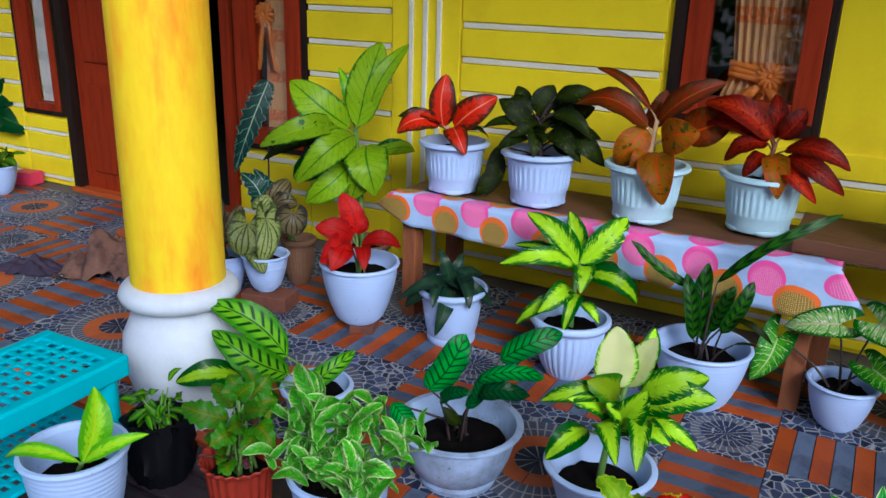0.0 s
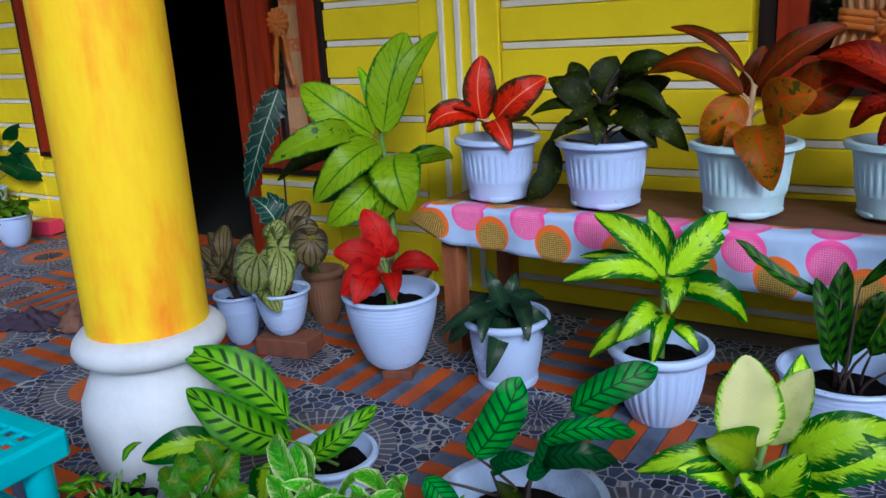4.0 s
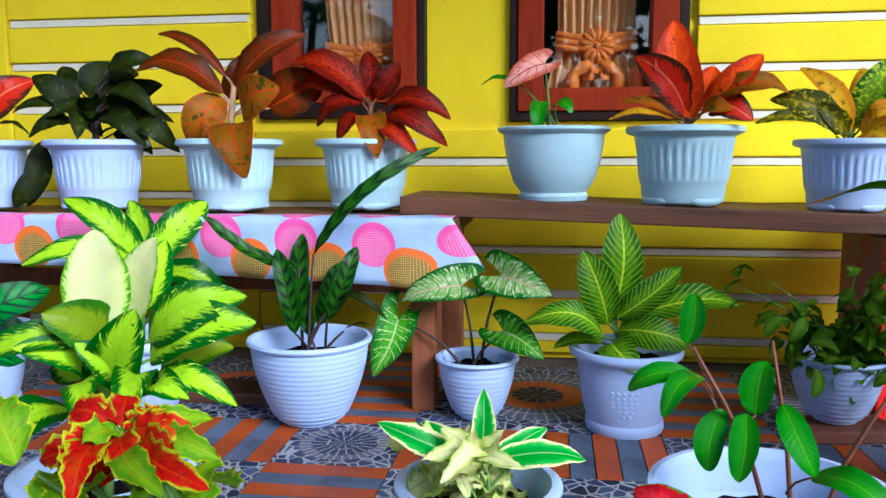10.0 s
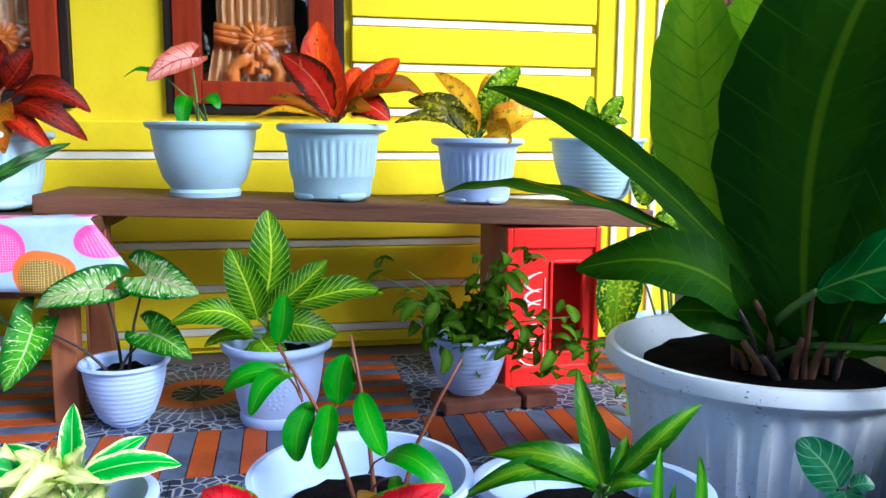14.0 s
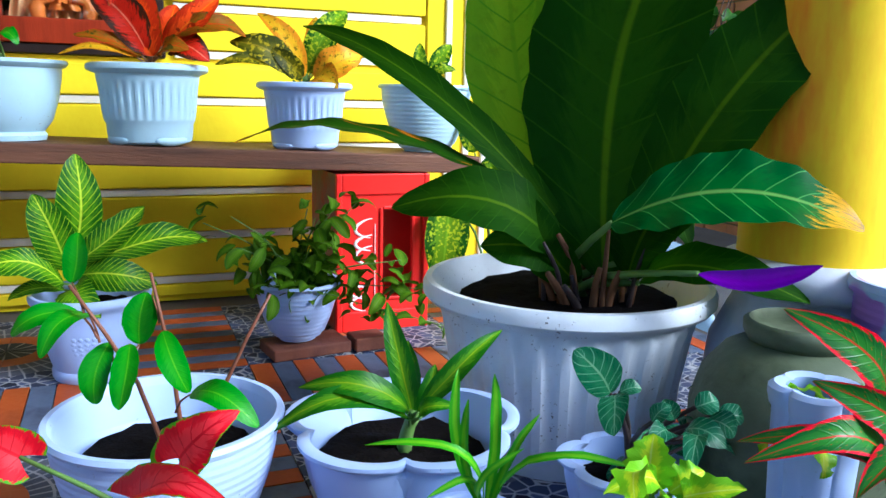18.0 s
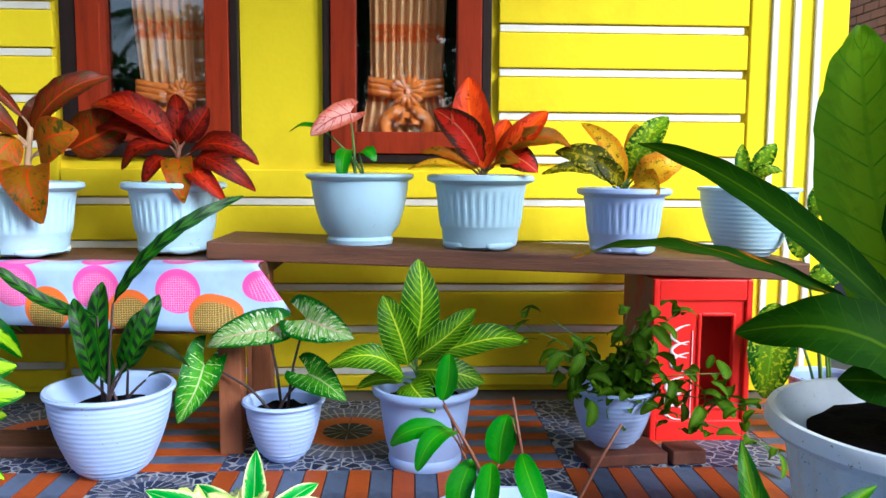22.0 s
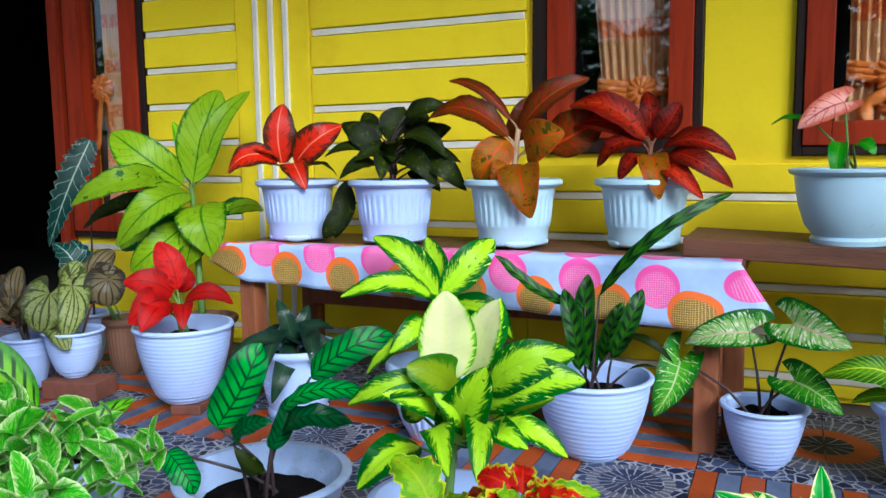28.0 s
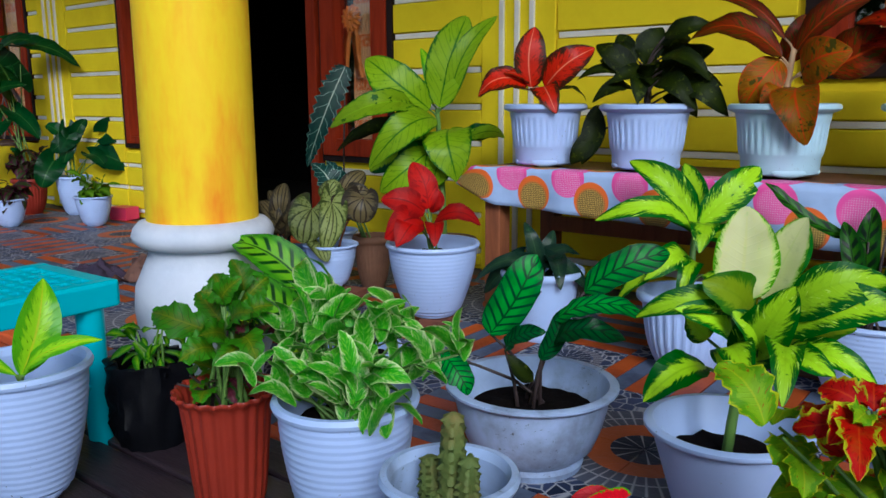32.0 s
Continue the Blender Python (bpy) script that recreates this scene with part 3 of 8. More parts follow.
# ---- planks that carry the front row ----
for k in range(5):
    y = 0.9 + k * 0.108
    tagged(part("plank", box(-1.5, 1.75, y, y + 0.098, -0.01, 0.028, bevel=0.005), PALLET_WOOD), "wet dark wooden plank in front of the porch", "plank", "front planks")

# ---- leaves ----
def leaf_material(name, edge, mid=None, thr=0.5, jag=0.5, soft=0.18, veins=None, blocks=None, fan=None, spots=None, margin=None, rib=None, rough=0.4, speck=None, spec=0.22, tip=None, glow=0.22):
    """Leaf colours laid out over the blade: across it, along it, and speckled."""
    mid = mid or edge
    m = mat(name, edge, rough, 0.0, spec)
    n, l, b = nodes_of(m)
    sep = n.new("ShaderNodeSeparateXYZ")
    l.new(coords(m, "UV"), sep.inputs[0])
    u, v = sep.outputs[0], sep.outputs[1]
    across = math_node(m, "ABSOLUTE", math_node(m, "MULTIPLY_ADD", u, 2, -1))
    grain = n.new("ShaderNodeCombineXYZ")
    l.new(math_node(m, "MULTIPLY_ADD", across, -3.2, math_node(m, "MULTIPLY", v, 11)), grain.inputs[0])
    l.new(math_node(m, "MULTIPLY", u, 2.4), grain.inputs[1])
    vec = grain.outputs[0]
    info = n.new("ShaderNodeObjectInfo")
    shift = n.new("ShaderNodeVectorMath")
    shift.operation = "ADD"
    l.new(vec, shift.inputs[0])
    comb = n.new("ShaderNodeCombineXYZ")
    l.new(math_node(m, "MULTIPLY", info.outputs["Random"], 40), comb.inputs[2])
    l.new(comb.outputs[0], shift.inputs[1])
    vec = shift.outputs[0]
    rough_noise = noise_tex(m, vec, 2.2, 5, 0.7)
    f = math_node(m, "ADD", across, math_node(m, "MULTIPLY", math_node(m, "SUBTRACT", rough_noise, 0.5), jag * 2))
    col = mix(m, ramp(m, f, thr - soft, thr + soft), mid, edge)
    if spots:
        s = noise_tex(m, vec, spots[1], 2, 0.5)
        col = mix(m, ramp(m, s, spots[2], spots[2] + 0.06), col, spots[0])
    height = None
    if veins or blocks:
        colour, count, width, slope = veins or blocks
        w = math_node(m, "FRACT", math_node(m, "MULTIPLY_ADD", across, -slope, math_node(m, "MULTIPLY", v, count)))
        d = math_node(m, "ABSOLUTE", math_node(m, "MULTIPLY_ADD", w, 2, -1))
        line = ramp(m, d, 1 - width, 1 - width * 0.4)
        if blocks:
            line = math_node(m, "MULTIPLY", line, math_node(m, "MULTIPLY", ramp(m, across, 0.06, 0.16), math_node(m, "SUBTRACT", 1, ramp(m, across, 0.66, 0.84))))
        col = mix(m, line, col, colour)
        height = line
    if fan:
        colour, count, width = fan
        turn = math_node(m, "ARCTAN2", math_node(m, "MULTIPLY", across, 0.62), math_node(m, "ADD", v, 0.03))
        d = math_node(m, "ABSOLUTE", math_node(m, "MULTIPLY_ADD", math_node(m, "FRACT", math_node(m, "MULTIPLY", math_node(m, "ADD", turn, math_node(m, "MULTIPLY", rough_noise, 0.12)), count)), 2, -1))
        height = ramp(m, d, 1 - width, 1 - width * 0.4)
        col = mix(m, height, col, colour)
    if rib:
        col = mix(m, math_node(m, "SUBTRACT", 1, ramp(m, across, 0.02, 0.075)), col, rib)
    if margin:
        col = mix(m, ramp(m, math_node(m, "ADD", across, math_node(m, "MULTIPLY", math_node(m, "SUBTRACT", rough_noise, 0.5), 0.75)), 1 - margin[1], 1 - margin[1] * 0.6), col, margin[0])
    if tip:
        scorched = math_node(m, "ADD", v, math_node(m, "MULTIPLY", math_node(m, "SUBTRACT", rough_noise, 0.5), 0.5))
        col = mix(m, ramp(m, scorched, tip[1], tip[1] + 0.07), col, tip[0])
        col = mix(m, ramp(m, scorched, tip[1] + 0.1, tip[1] + 0.16), col, (0.3, 0.2, 0.1))
    if speck:
        fleck = noise_tex(m, coords(m), speck[1], 3, 0.55)
        col = mix(m, ramp(m, fleck, speck[2], speck[2] + 0.05), col, speck[0])
    blotch = noise_tex(m, coords(m), 26, 4, 0.7)
    col = mix(m, math_node(m, "MULTIPLY", ramp(m, blotch, 0.5, 0.75), 0.3), col, tuple(q * 0.45 for q in edge))
    hue = n.new("ShaderNodeHueSaturation")
    hue.inputs["Saturation"].default_value = 1.18
    l.new(col, hue.inputs["Color"])
    l.new(math_node(m, "MULTIPLY_ADD", info.outputs["Random"], 0.4, 0.8), hue.inputs["Value"])
    l.new(hue.outputs[0], b.inputs["Base Color"])
    l.new(math_node(m, "MULTIPLY_ADD", rough_noise, 0.25, rough - 0.12), b.inputs["Roughness"])
    rib_w = ramp(m, math_node(m, "ABSOLUTE", math_node(m, "MULTIPLY_ADD", math_node(m, "FRACT", math_node(m, "MULTIPLY_ADD", across, -2.0, math_node(m, "MULTIPLY", v, 12))), 2, -1)), 0.7, 1.0)
    bump(m, height or rib_w, 0.22, 0.0015)
    t = n.new("ShaderNodeBsdfTranslucent")
    l.new(hue.outputs[0], t.inputs[0])
    add = n.new("ShaderNodeMixShader")
    add.inputs[0].default_value = glow
    l.new(b.outputs[0], add.inputs[1]), l.new(t.outputs[0], add.inputs[2])
    l.new(add.outputs[0], n["Material Output"].inputs[0])
    return m


GREEN, DEEP, LIME = (0.07, 0.24, 0.025), (0.012, 0.06, 0.014), (0.36, 0.6, 0.04)
LEAF = {}
LEAF["A"] = ("ovate", leaf_material("red_green_leaf", (0.045, 0.02, 0.01), (0.62, 0.03, 0.015), 0.66, 0.8, 0.12, spots=((0.2, 0.02, 0.01), 3, 0.62), speck=((0.75, 0.16, 0.12), 60, 0.66), rib=(0.82, 0.3, 0.22), rough=0.42))
LEAF["D"] = ("lance", leaf_material("blackish_leaf", (0.008, 0.014, 0.003), (0.018, 0.028, 0.005), 0.5, 0.6, speck=((0.045, 0.06, 0.01), 60, 0.6), rough=0.5, spec=0.14))
LEAF["C"] = ("ovate", leaf_material("copper_leaf", (0.09, 0.018, 0.008), (0.24, 0.036, 0.014), 0.62, 0.7, spots=((0.08, 0.06, 0.012), 2.2, 0.54), veins=((0.12, 0.024, 0.01), 8, 0.1, 1.8), rib=(0.5, 0.08, 0.03), margin=((0.05, 0.02, 0.008), 0.1), rough=0.45, spec=0.18))
LEAF["O"] = ("ovate", leaf_material("mottled_olive_leaf", (0.2, 0.085, 0.018), (0.28, 0.13, 0.026), 0.55, 0.9, spots=((0.44, 0.07, 0.015), 2.6, 0.55), speck=((0.06, 0.055, 0.012), 42, 0.58), rib=(0.6, 0.08, 0.03), margin=((0.42, 0.07, 0.02), 0.1), rough=0.48, spec=0.14))
LEAF["R"] = ("ovate", leaf_material("crimson_leaf", (0.09, 0.008, 0.006), (0.24, 0.015, 0.009), 0.6, 0.7, spots=((0.06, 0.016, 0.008), 2.5, 0.56), veins=((0.05, 0.006, 0.005), 9, 0.12, 1.8), speck=((0.05, 0.01, 0.006), 60, 0.6), rib=(0.42, 0.03, 0.015), rough=0.5, spec=0.16))
LEAF["r"] = ("ovate", leaf_material("speckled_scarlet_leaf", (0.22, 0.012, 0.008), (0.5, 0.03, 0.012), 0.5, 0.7, spots=((0.09, 0.05, 0.012), 3, 0.62), speck=((0.09, 0.014, 0.006), 60, 0.6), veins=((0.12, 0.01, 0.006), 10, 0.12, 2.0), rib=(0.6, 0.08, 0.03), rough=0.5, spec=0.14))
LEAF["K"] = ("heart", leaf_material("pink_leaf", (0.6, 0.22, 0.18), (0.8, 0.45, 0.4), 0.6, 0.6, veins=((0.42, 0.07, 0.1), 5, 0.09, 1.5), speck=((0.45, 0.08, 0.1), 70, 0.62), rib=(0.4, 0.08, 0.1), margin=((0.45, 0.16, 0.1), 0.1), rough=0.5, spec=0.12))
LEAF["N"] = ("elliptic", leaf_material("green_leaf", (0.03, 0.22, 0.016), (0.05, 0.28, 0.022), 0.5, 0.5, rib=(0.14, 0.38, 0.06), rough=0.36))
LEAF["n"] = ("lance", leaf_material("dark_dracaena_leaf", (0.025, 0.13, 0.01), (0.12, 0.3, 0.02), 0.45, 0.8, rib=(0.3, 0.42, 0.06), rough=0.42))
LEAF["S"] = ("ovate", leaf_material("scarlet_leaf", (0.5, 0.035, 0.012), (0.8, 0.1, 0.03), 0.55, 0.8, speck=((0.3, 0.03, 0.01), 55, 0.62), rib=(0.85, 0.26, 0.12), margin=((0.22, 0.05, 0.01), 0.08), rough=0.45, spec=0.12))
LEAF["Y"] = ("ovate", leaf_material("yellow_orange_leaf", (0.66, 0.26, 0.02), (0.74, 0.46, 0.06), 0.5, 0.8, speck=((0.22, 0.16, 0.02), 110, 0.58), rib=(0.78, 0.42, 0.08), rough=0.48))
LEAF["y"] = ("ovate", leaf_material("dark_mottled_croton_leaf", (0.05, 0.06, 0.01), (0.12, 0.12, 0.015), 0.5, 0.6, speck=((0.42, 0.36, 0.05), 95, 0.55), rib=(0.3, 0.25, 0.05), rough=0.48))
LEAF["P"] = ("ovate", leaf_material("speckled_green_leaf", (0.02, 0.08, 0.01), (0.12, 0.24, 0.02), 0.6, 0.7, 0.1, speck=((0.4, 0.5, 0.06), 110, 0.54), rib=(0.2, 0.36, 0.06), rough=0.46))
LEAF["F"] = ("ovate", leaf_material("bright_red_leaf", (0.4, 0.008, 0.008), (0.58, 0.014, 0.01), 0.6, 0.6, spots=((0.26, 0.006, 0.008), 2, 0.58), rib=(0.35, 0.008, 0.008), rough=0.55))
LEAF["f"] = ("ovate", leaf_material("deep_red_leaf", (0.26, 0.006, 0.006), (0.42, 0.01, 0.008), 0.6, 0.6, rib=(0.2, 0.005, 0.005), rough=0.55))
LEAF["V"] = ("heart", leaf_material("dark_hanging_leaf", (0.012, 0.03, 0.02), (0.02, 0.045, 0.025), 0.5, 0.4, rib=(0.04, 0.08, 0.04), rough=0.3))
LEAF["L"] = ("ovate", leaf_material("lime_centred_leaf", (0.01, 0.11, 0.008), (0.42, 0.7, 0.07), 0.56, 0.75, 0.16, spots=((0.58, 0.8, 0.2), 2.4, 0.64), speck=((0.03, 0.2, 0.015), 55, 0.66), rib=(0.4, 0.66, 0.08), rough=0.42))
LEAF["M"] = ("ovate", leaf_material("dark_variegated_leaf", (0.008, 0.07, 0.008), (0.3, 0.5, 0.04), 0.42, 0.5, 0.08, rib=(0.25, 0.42, 0.05), rough=0.36))
LEAF["T"] = ("strap", leaf_material("rattlesnake_leaf", (0.016, 0.075, 0.009), (0.035, 0.13, 0.012), 0.5, 0.4, blocks=((0.005, 0.016, 0.006), 7, 0.62, 0.9), rib=(0.012, 0.035, 0.008), rough=0.42))
LEAF["W"] = ("arrow", leaf_material("white_caladium_leaf", (0.035, 0.22, 0.016), (0.34, 0.52, 0.2), 0.66, 1.0, 0.16, spots=((0.72, 0.76, 0.58), 3.4, 0.55), veins=((0.06, 0.27, 0.035), 6, 0.14, 1.7), rib=(0.62, 0.5, 0.36), margin=((0.012, 0.11, 0.008), 0.2), rough=0.48))
LEAF["X"] = ("arrow", leaf_material("green_caladium_leaf", (0.025, 0.17, 0.012), (0.1, 0.34, 0.04), 0.5, 0.9, 0.16, spots=((0.42, 0.6, 0.2), 3.2, 0.6), veins=((0.5, 0.66, 0.3), 8, 0.1, 1.7), rib=(0.5, 0.6, 0.3), margin=((0.016, 0.11, 0.01), 0.18), rough=0.48))
LEAF["Z"] = ("ovate", leaf_material("zebra_leaf", (0.025, 0.11, 0.009), (0.12, 0.3, 0.02), 0.5, 0.8, spots=((0.05, 0.16, 0.012), 3, 0.56), veins=((0.45, 0.62, 0.08), 14, 0.17, 3.0), rib=(0.6, 0.74, 0.14), rough=0.4))
LEAF["B"] = ("cordate", leaf_material("silver_begonia_leaf", (0.06, 0.09, 0.02), (0.26, 0.3, 0.12), 0.8, 0.5, fan=((0.035, 0.05, 0.015), 2.6, 0.3), speck=((0.09, 0.11, 0.03), 120, 0.58), rib=(0.05, 0.05, 0.02), margin=((0.05, 0.055, 0.02), 0.1), rough=0.5))
LEAF["G"] = ("cordate", leaf_material("brown_begonia_leaf", (0.035, 0.03, 0.02), (0.16, 0.13, 0.07), 0.7, 0.6, fan=((0.03, 0.022, 0.014), 2.6, 0.34), rib=(0.05, 0.04, 0.03)))
LEAF["Q"] = ("saw", leaf_material("alocasia_leaf", (0.008, 0.035, 0.03), (0.014, 0.05, 0.04), 0.5, 0.3, veins=((0.2, 0.32, 0.27), 8, 0.08, 0.9), rib=(0.36, 0.46, 0.38), margin=((0.1, 0.2, 0.16), 0.04), rough=0.4))
LEAF["h"] = ("cordate", leaf_material("dark_heart_leaf", (0.008, 0.045, 0.014), (0.014, 0.065, 0.02), 0.5, 0.4, rib=(0.06, 0.14, 0.05), rough=0.34))
LEAF["j"] = ("arrow", leaf_material("dark_arrow_leaf", (0.008, 0.04, 0.01), (0.012, 0.055, 0.014), 0.5, 0.4, veins=((0.03, 0.1, 0.03), 6, 0.1, 1.1), rib=(0.08, 0.17, 0.05), rough=0.36))
LEAF["J"] = ("ovate", leaf_material("pale_lime_leaf", (0.03, 0.13, 0.012), (0.25, 0.41, 0.035), 0.9, 0.25, 0.06, spots=((0.16, 0.32, 0.025), 2, 0.62), veins=((0.17, 0.32, 0.025), 9, 0.18, 2.2), rib=(0.05, 0.17, 0.015), speck=((0.05, 0.15, 0.015), 60, 0.68), margin=((0.03, 0.13, 0.012), 0.09), rough=0.4))
LEAF["i"] = ("ovate", leaf_material("spotted_lime_leaf", (0.03, 0.13, 0.012), (0.25, 0.41, 0.035), 0.9, 0.2, 0.05, speck=((0.03, 0.12, 0.012), 42, 0.61), veins=((0.2, 0.36, 0.03), 8, 0.14, 2.2), rib=(0.3, 0.5, 0.05), margin=((0.03, 0.13, 0.012), 0.09), rough=0.4))
LEAF["I"] = ("lance", leaf_material("bright_lime_leaf", (0.12, 0.4, 0.02), (0.34, 0.66, 0.03), 0.5, 0.7, rib=(0.5, 0.6, 0.1), spots=((0.06, 0.2, 0.02), 4, 0.64), rough=0.3))
LEAF["H"] = ("toothed", leaf_material("dark_coleus_leaf", (0.05, 0.19, 0.014), (0.1, 0.17, 0.02), 0.34, 0.8, 0.14, spots=((0.1, 0.03, 0.03), 2.2, 0.7), veins=((0.035, 0.1, 0.012), 8, 0.16, 1.6), rib=(0.16, 0.2, 0.03), rough=0.5))
LEAF["u"] = ("toothed", leaf_material("purple_coleus_leaf", (0.025, 0.09, 0.018), (0.1, 0.025, 0.04), 0.6, 0.8, veins=((0.04, 0.02, 0.02), 7, 0.14, 1.6), rib=(0.16, 0.05, 0.07), rough=0.5))
LEAF["E"] = ("ovate", leaf_material("peacock_leaf", (0.06, 0.24, 0.012), (0.16, 0.42, 0.02), 0.6, 0.3, blocks=((0.008, 0.045, 0.008), 8, 0.5, 1.4), rib=(0.02, 0.07, 0.01), margin=((0.03, 0.13, 0.012), 0.1)))
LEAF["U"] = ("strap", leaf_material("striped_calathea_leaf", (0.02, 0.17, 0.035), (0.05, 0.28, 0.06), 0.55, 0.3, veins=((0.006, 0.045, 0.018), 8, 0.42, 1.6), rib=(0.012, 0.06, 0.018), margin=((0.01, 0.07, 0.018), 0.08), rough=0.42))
# Darker copy of the striped leaf above, with shade put into its colour.
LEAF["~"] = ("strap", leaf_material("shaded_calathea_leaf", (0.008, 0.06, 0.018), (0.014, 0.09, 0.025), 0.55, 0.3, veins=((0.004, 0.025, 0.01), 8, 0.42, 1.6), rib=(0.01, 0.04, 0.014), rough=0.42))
LEAF["1"] = ("ovate", leaf_material("cream_leaf", (0.7, 0.86, 0.32), (0.95, 0.97, 0.56), 0.8, 0.16, 0.1, rib=(0.9, 0.94, 0.5), margin=((0.14, 0.42, 0.02), 0.09), rough=0.5, spec=0.1, glow=0.5))
LEAF["2"] = ("ovate", leaf_material("olive_lime_leaf", (0.04, 0.15, 0.012), (0.22, 0.32, 0.02), 0.6, 0.5, rib=(0.2, 0.3, 0.03)))
LEAF["3"] = ("lance", leaf_material("green_cream_edged_leaf", (0.1, 0.42, 0.1), (0.05, 0.3, 0.06), 0.5, 0.4, margin=((0.82, 0.82, 0.45), 0.28), rib=(0.3, 0.5, 0.2)))
LEAF["4"] = ("toothed", leaf_material("cream_yellow_leaf", (0.5, 0.62, 0.2), (0.85, 0.85, 0.45), 0.7, 0.6, rib=(0.6, 0.6, 0.3)))
LEAF["5"] = ("lance", leaf_material("amber_leaf", (0.7, 0.3, 0.02), (0.8, 0.42, 0.03), 0.5, 0.4))
LEAF["6"] = ("arrow", leaf_material("red_caladium_leaf", (0.56, 0.05, 0.06), (0.72, 0.13, 0.14), 0.6, 0.5, veins=((0.5, 0.02, 0.03), 5, 0.1, 1.5), rib=(0.55, 0.03, 0.04), margin=((0.1, 0.3, 0.03), 0.08), rough=0.5))
LEAF["7"] = ("round", leaf_material("dark_mint_leaf", (0.03, 0.12, 0.06), (0.05, 0.17, 0.085), 0.5, 0.4, veins=((0.16, 0.32, 0.2), 6, 0.16, 1.6), rib=(0.2, 0.36, 0.22), rough=0.28))
LEAF["8"] = ("toothed", leaf_material("red_centred_coleus_leaf", (0.42, 0.42, 0.02), (0.5, 0.014, 0.01), 0.78, 0.5, 0.05, spots=((0.26, 0.008, 0.008), 2.5, 0.58), rib=(0.6, 0.06, 0.025), margin=((0.5, 0.5, 0.03), 0.1), rough=0.5, spec=0.12))
LEAF["9"] = ("toothed", leaf_material("yellow_red_coleus_leaf", (0.12, 0.3, 0.01), (0.22, 0.4, 0.016), 0.5, 0.7, 0.1, spots=((0.3, 0.02, 0.012), 2.6, 0.66), rib=(0.34, 0.44, 0.05), margin=((0.45, 0.5, 0.04), 0.12), rough=0.5, spec=0.12))
LEAF["0"] = ("toothed", leaf_material("lime_yellow_coleus_leaf", (0.2, 0.5, 0.012), (0.5, 0.66, 0.06), 0.4, 0.5, 0.12, rib=(0.6, 0.72, 0.2)))
LEAF["!"] = ("lance", leaf_material("pink_edged_leaf", (0.03, 0.12, 0.03), (0.06, 0.2, 0.045), 0.5, 0.5, margin=((0.75, 0.07, 0.09), 0.22), spots=((0.5, 0.06, 0.05), 4, 0.66), rib=(0.5, 0.1, 0.08), rough=0.3))
# Nest leaf darkened in its colour, as if against the light.
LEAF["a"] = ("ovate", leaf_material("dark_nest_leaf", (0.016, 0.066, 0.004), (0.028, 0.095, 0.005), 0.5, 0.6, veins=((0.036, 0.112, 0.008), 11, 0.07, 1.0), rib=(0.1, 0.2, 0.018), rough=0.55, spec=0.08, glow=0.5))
# Brighter copy of it, the glow of light from behind put into the colour.
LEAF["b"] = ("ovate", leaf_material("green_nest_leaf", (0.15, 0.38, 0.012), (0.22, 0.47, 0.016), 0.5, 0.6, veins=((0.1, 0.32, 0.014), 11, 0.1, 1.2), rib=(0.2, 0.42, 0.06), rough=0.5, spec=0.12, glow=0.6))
LEAF["c"] = ("strap", leaf_material("scorched_nest_leaf", (0.018, 0.06, 0.006), (0.03, 0.09, 0.01), 0.5, 0.5, spots=((0.62, 0.2, 0.02), 0.7, 0.62), rough=0.55, spec=0.1, tip=((0.5, 0.22, 0.03), 0.9)))
LEAF["d"] = ("ovate", leaf_material("scorched_green_leaf", (0.012, 0.08, 0.02), (0.02, 0.11, 0.026), 0.5, 0.6, veins=((0.09, 0.26, 0.08), 8, 0.07, 1.3), rib=(0.16, 0.32, 0.1), rough=0.42, spec=0.25, tip=((0.62, 0.36, 0.05), 0.84)))
LEAF["$"] = ("lance", leaf_material("purple_leaf", (0.14, 0.02, 0.36), (0.2, 0.03, 0.45), 0.5, 0.3, rough=0.35))
LEAF["e"] = ("strap", leaf_material("spider_leaf", (0.08, 0.34, 0.03), (0.2, 0.48, 0.06), 0.4, 0.2))
STEM_GREEN = paint("green_stem", (0.13, 0.25, 0.05), (0.06, 0.12, 0.03), 0.5, 60, 8, 0.6, 0.1)
STEM_DARK = paint("dark_stem", (0.045, 0.03, 0.03), (0.02, 0.014, 0.014), 0.5, 60, 8, 0.6, 0.1)
STEM_RED = paint("reddish_stem", (0.2, 0.07, 0.035), (0.08, 0.03, 0.02), 0.5, 60, 8, 0.6, 0.1)
STEM_PALE = paint("pale_stem", (0.55, 0.36, 0.2), (0.34, 0.2, 0.1), 0.5, 60, 8, 0.6, 0.1)


def half_width(shape, v):
    if shape in ("heart", "arrow"):
        return (v ** 0.24) * (1 - v) ** (0.66 if shape == "heart" else 0.78) / 0.6
    if shape == "cordate":
        return (v ** 0.28) * (1 - v) ** 0.48 / 0.6
    if shape == "saw":
        return (v ** 0.3) * (1 - v) ** 0.75 / 0.6
    if shape == "strap":
        return (max(0.0, 1 - (2 * v - 1) ** 4)) ** 0.75
    if shape == "lance":
        return (v ** 0.7) * (1 - v) ** 0.8 / 0.355
    if shape == "elliptic":
        return (v ** 0.5) * (1 - v) ** 0.5 / 0.5
    if shape == "round":
        return (v ** 0.5) * (1 - v) ** 0.55 / 0.485
    return (v ** 0.52) * (1 - v) ** 0.64 / 0.453


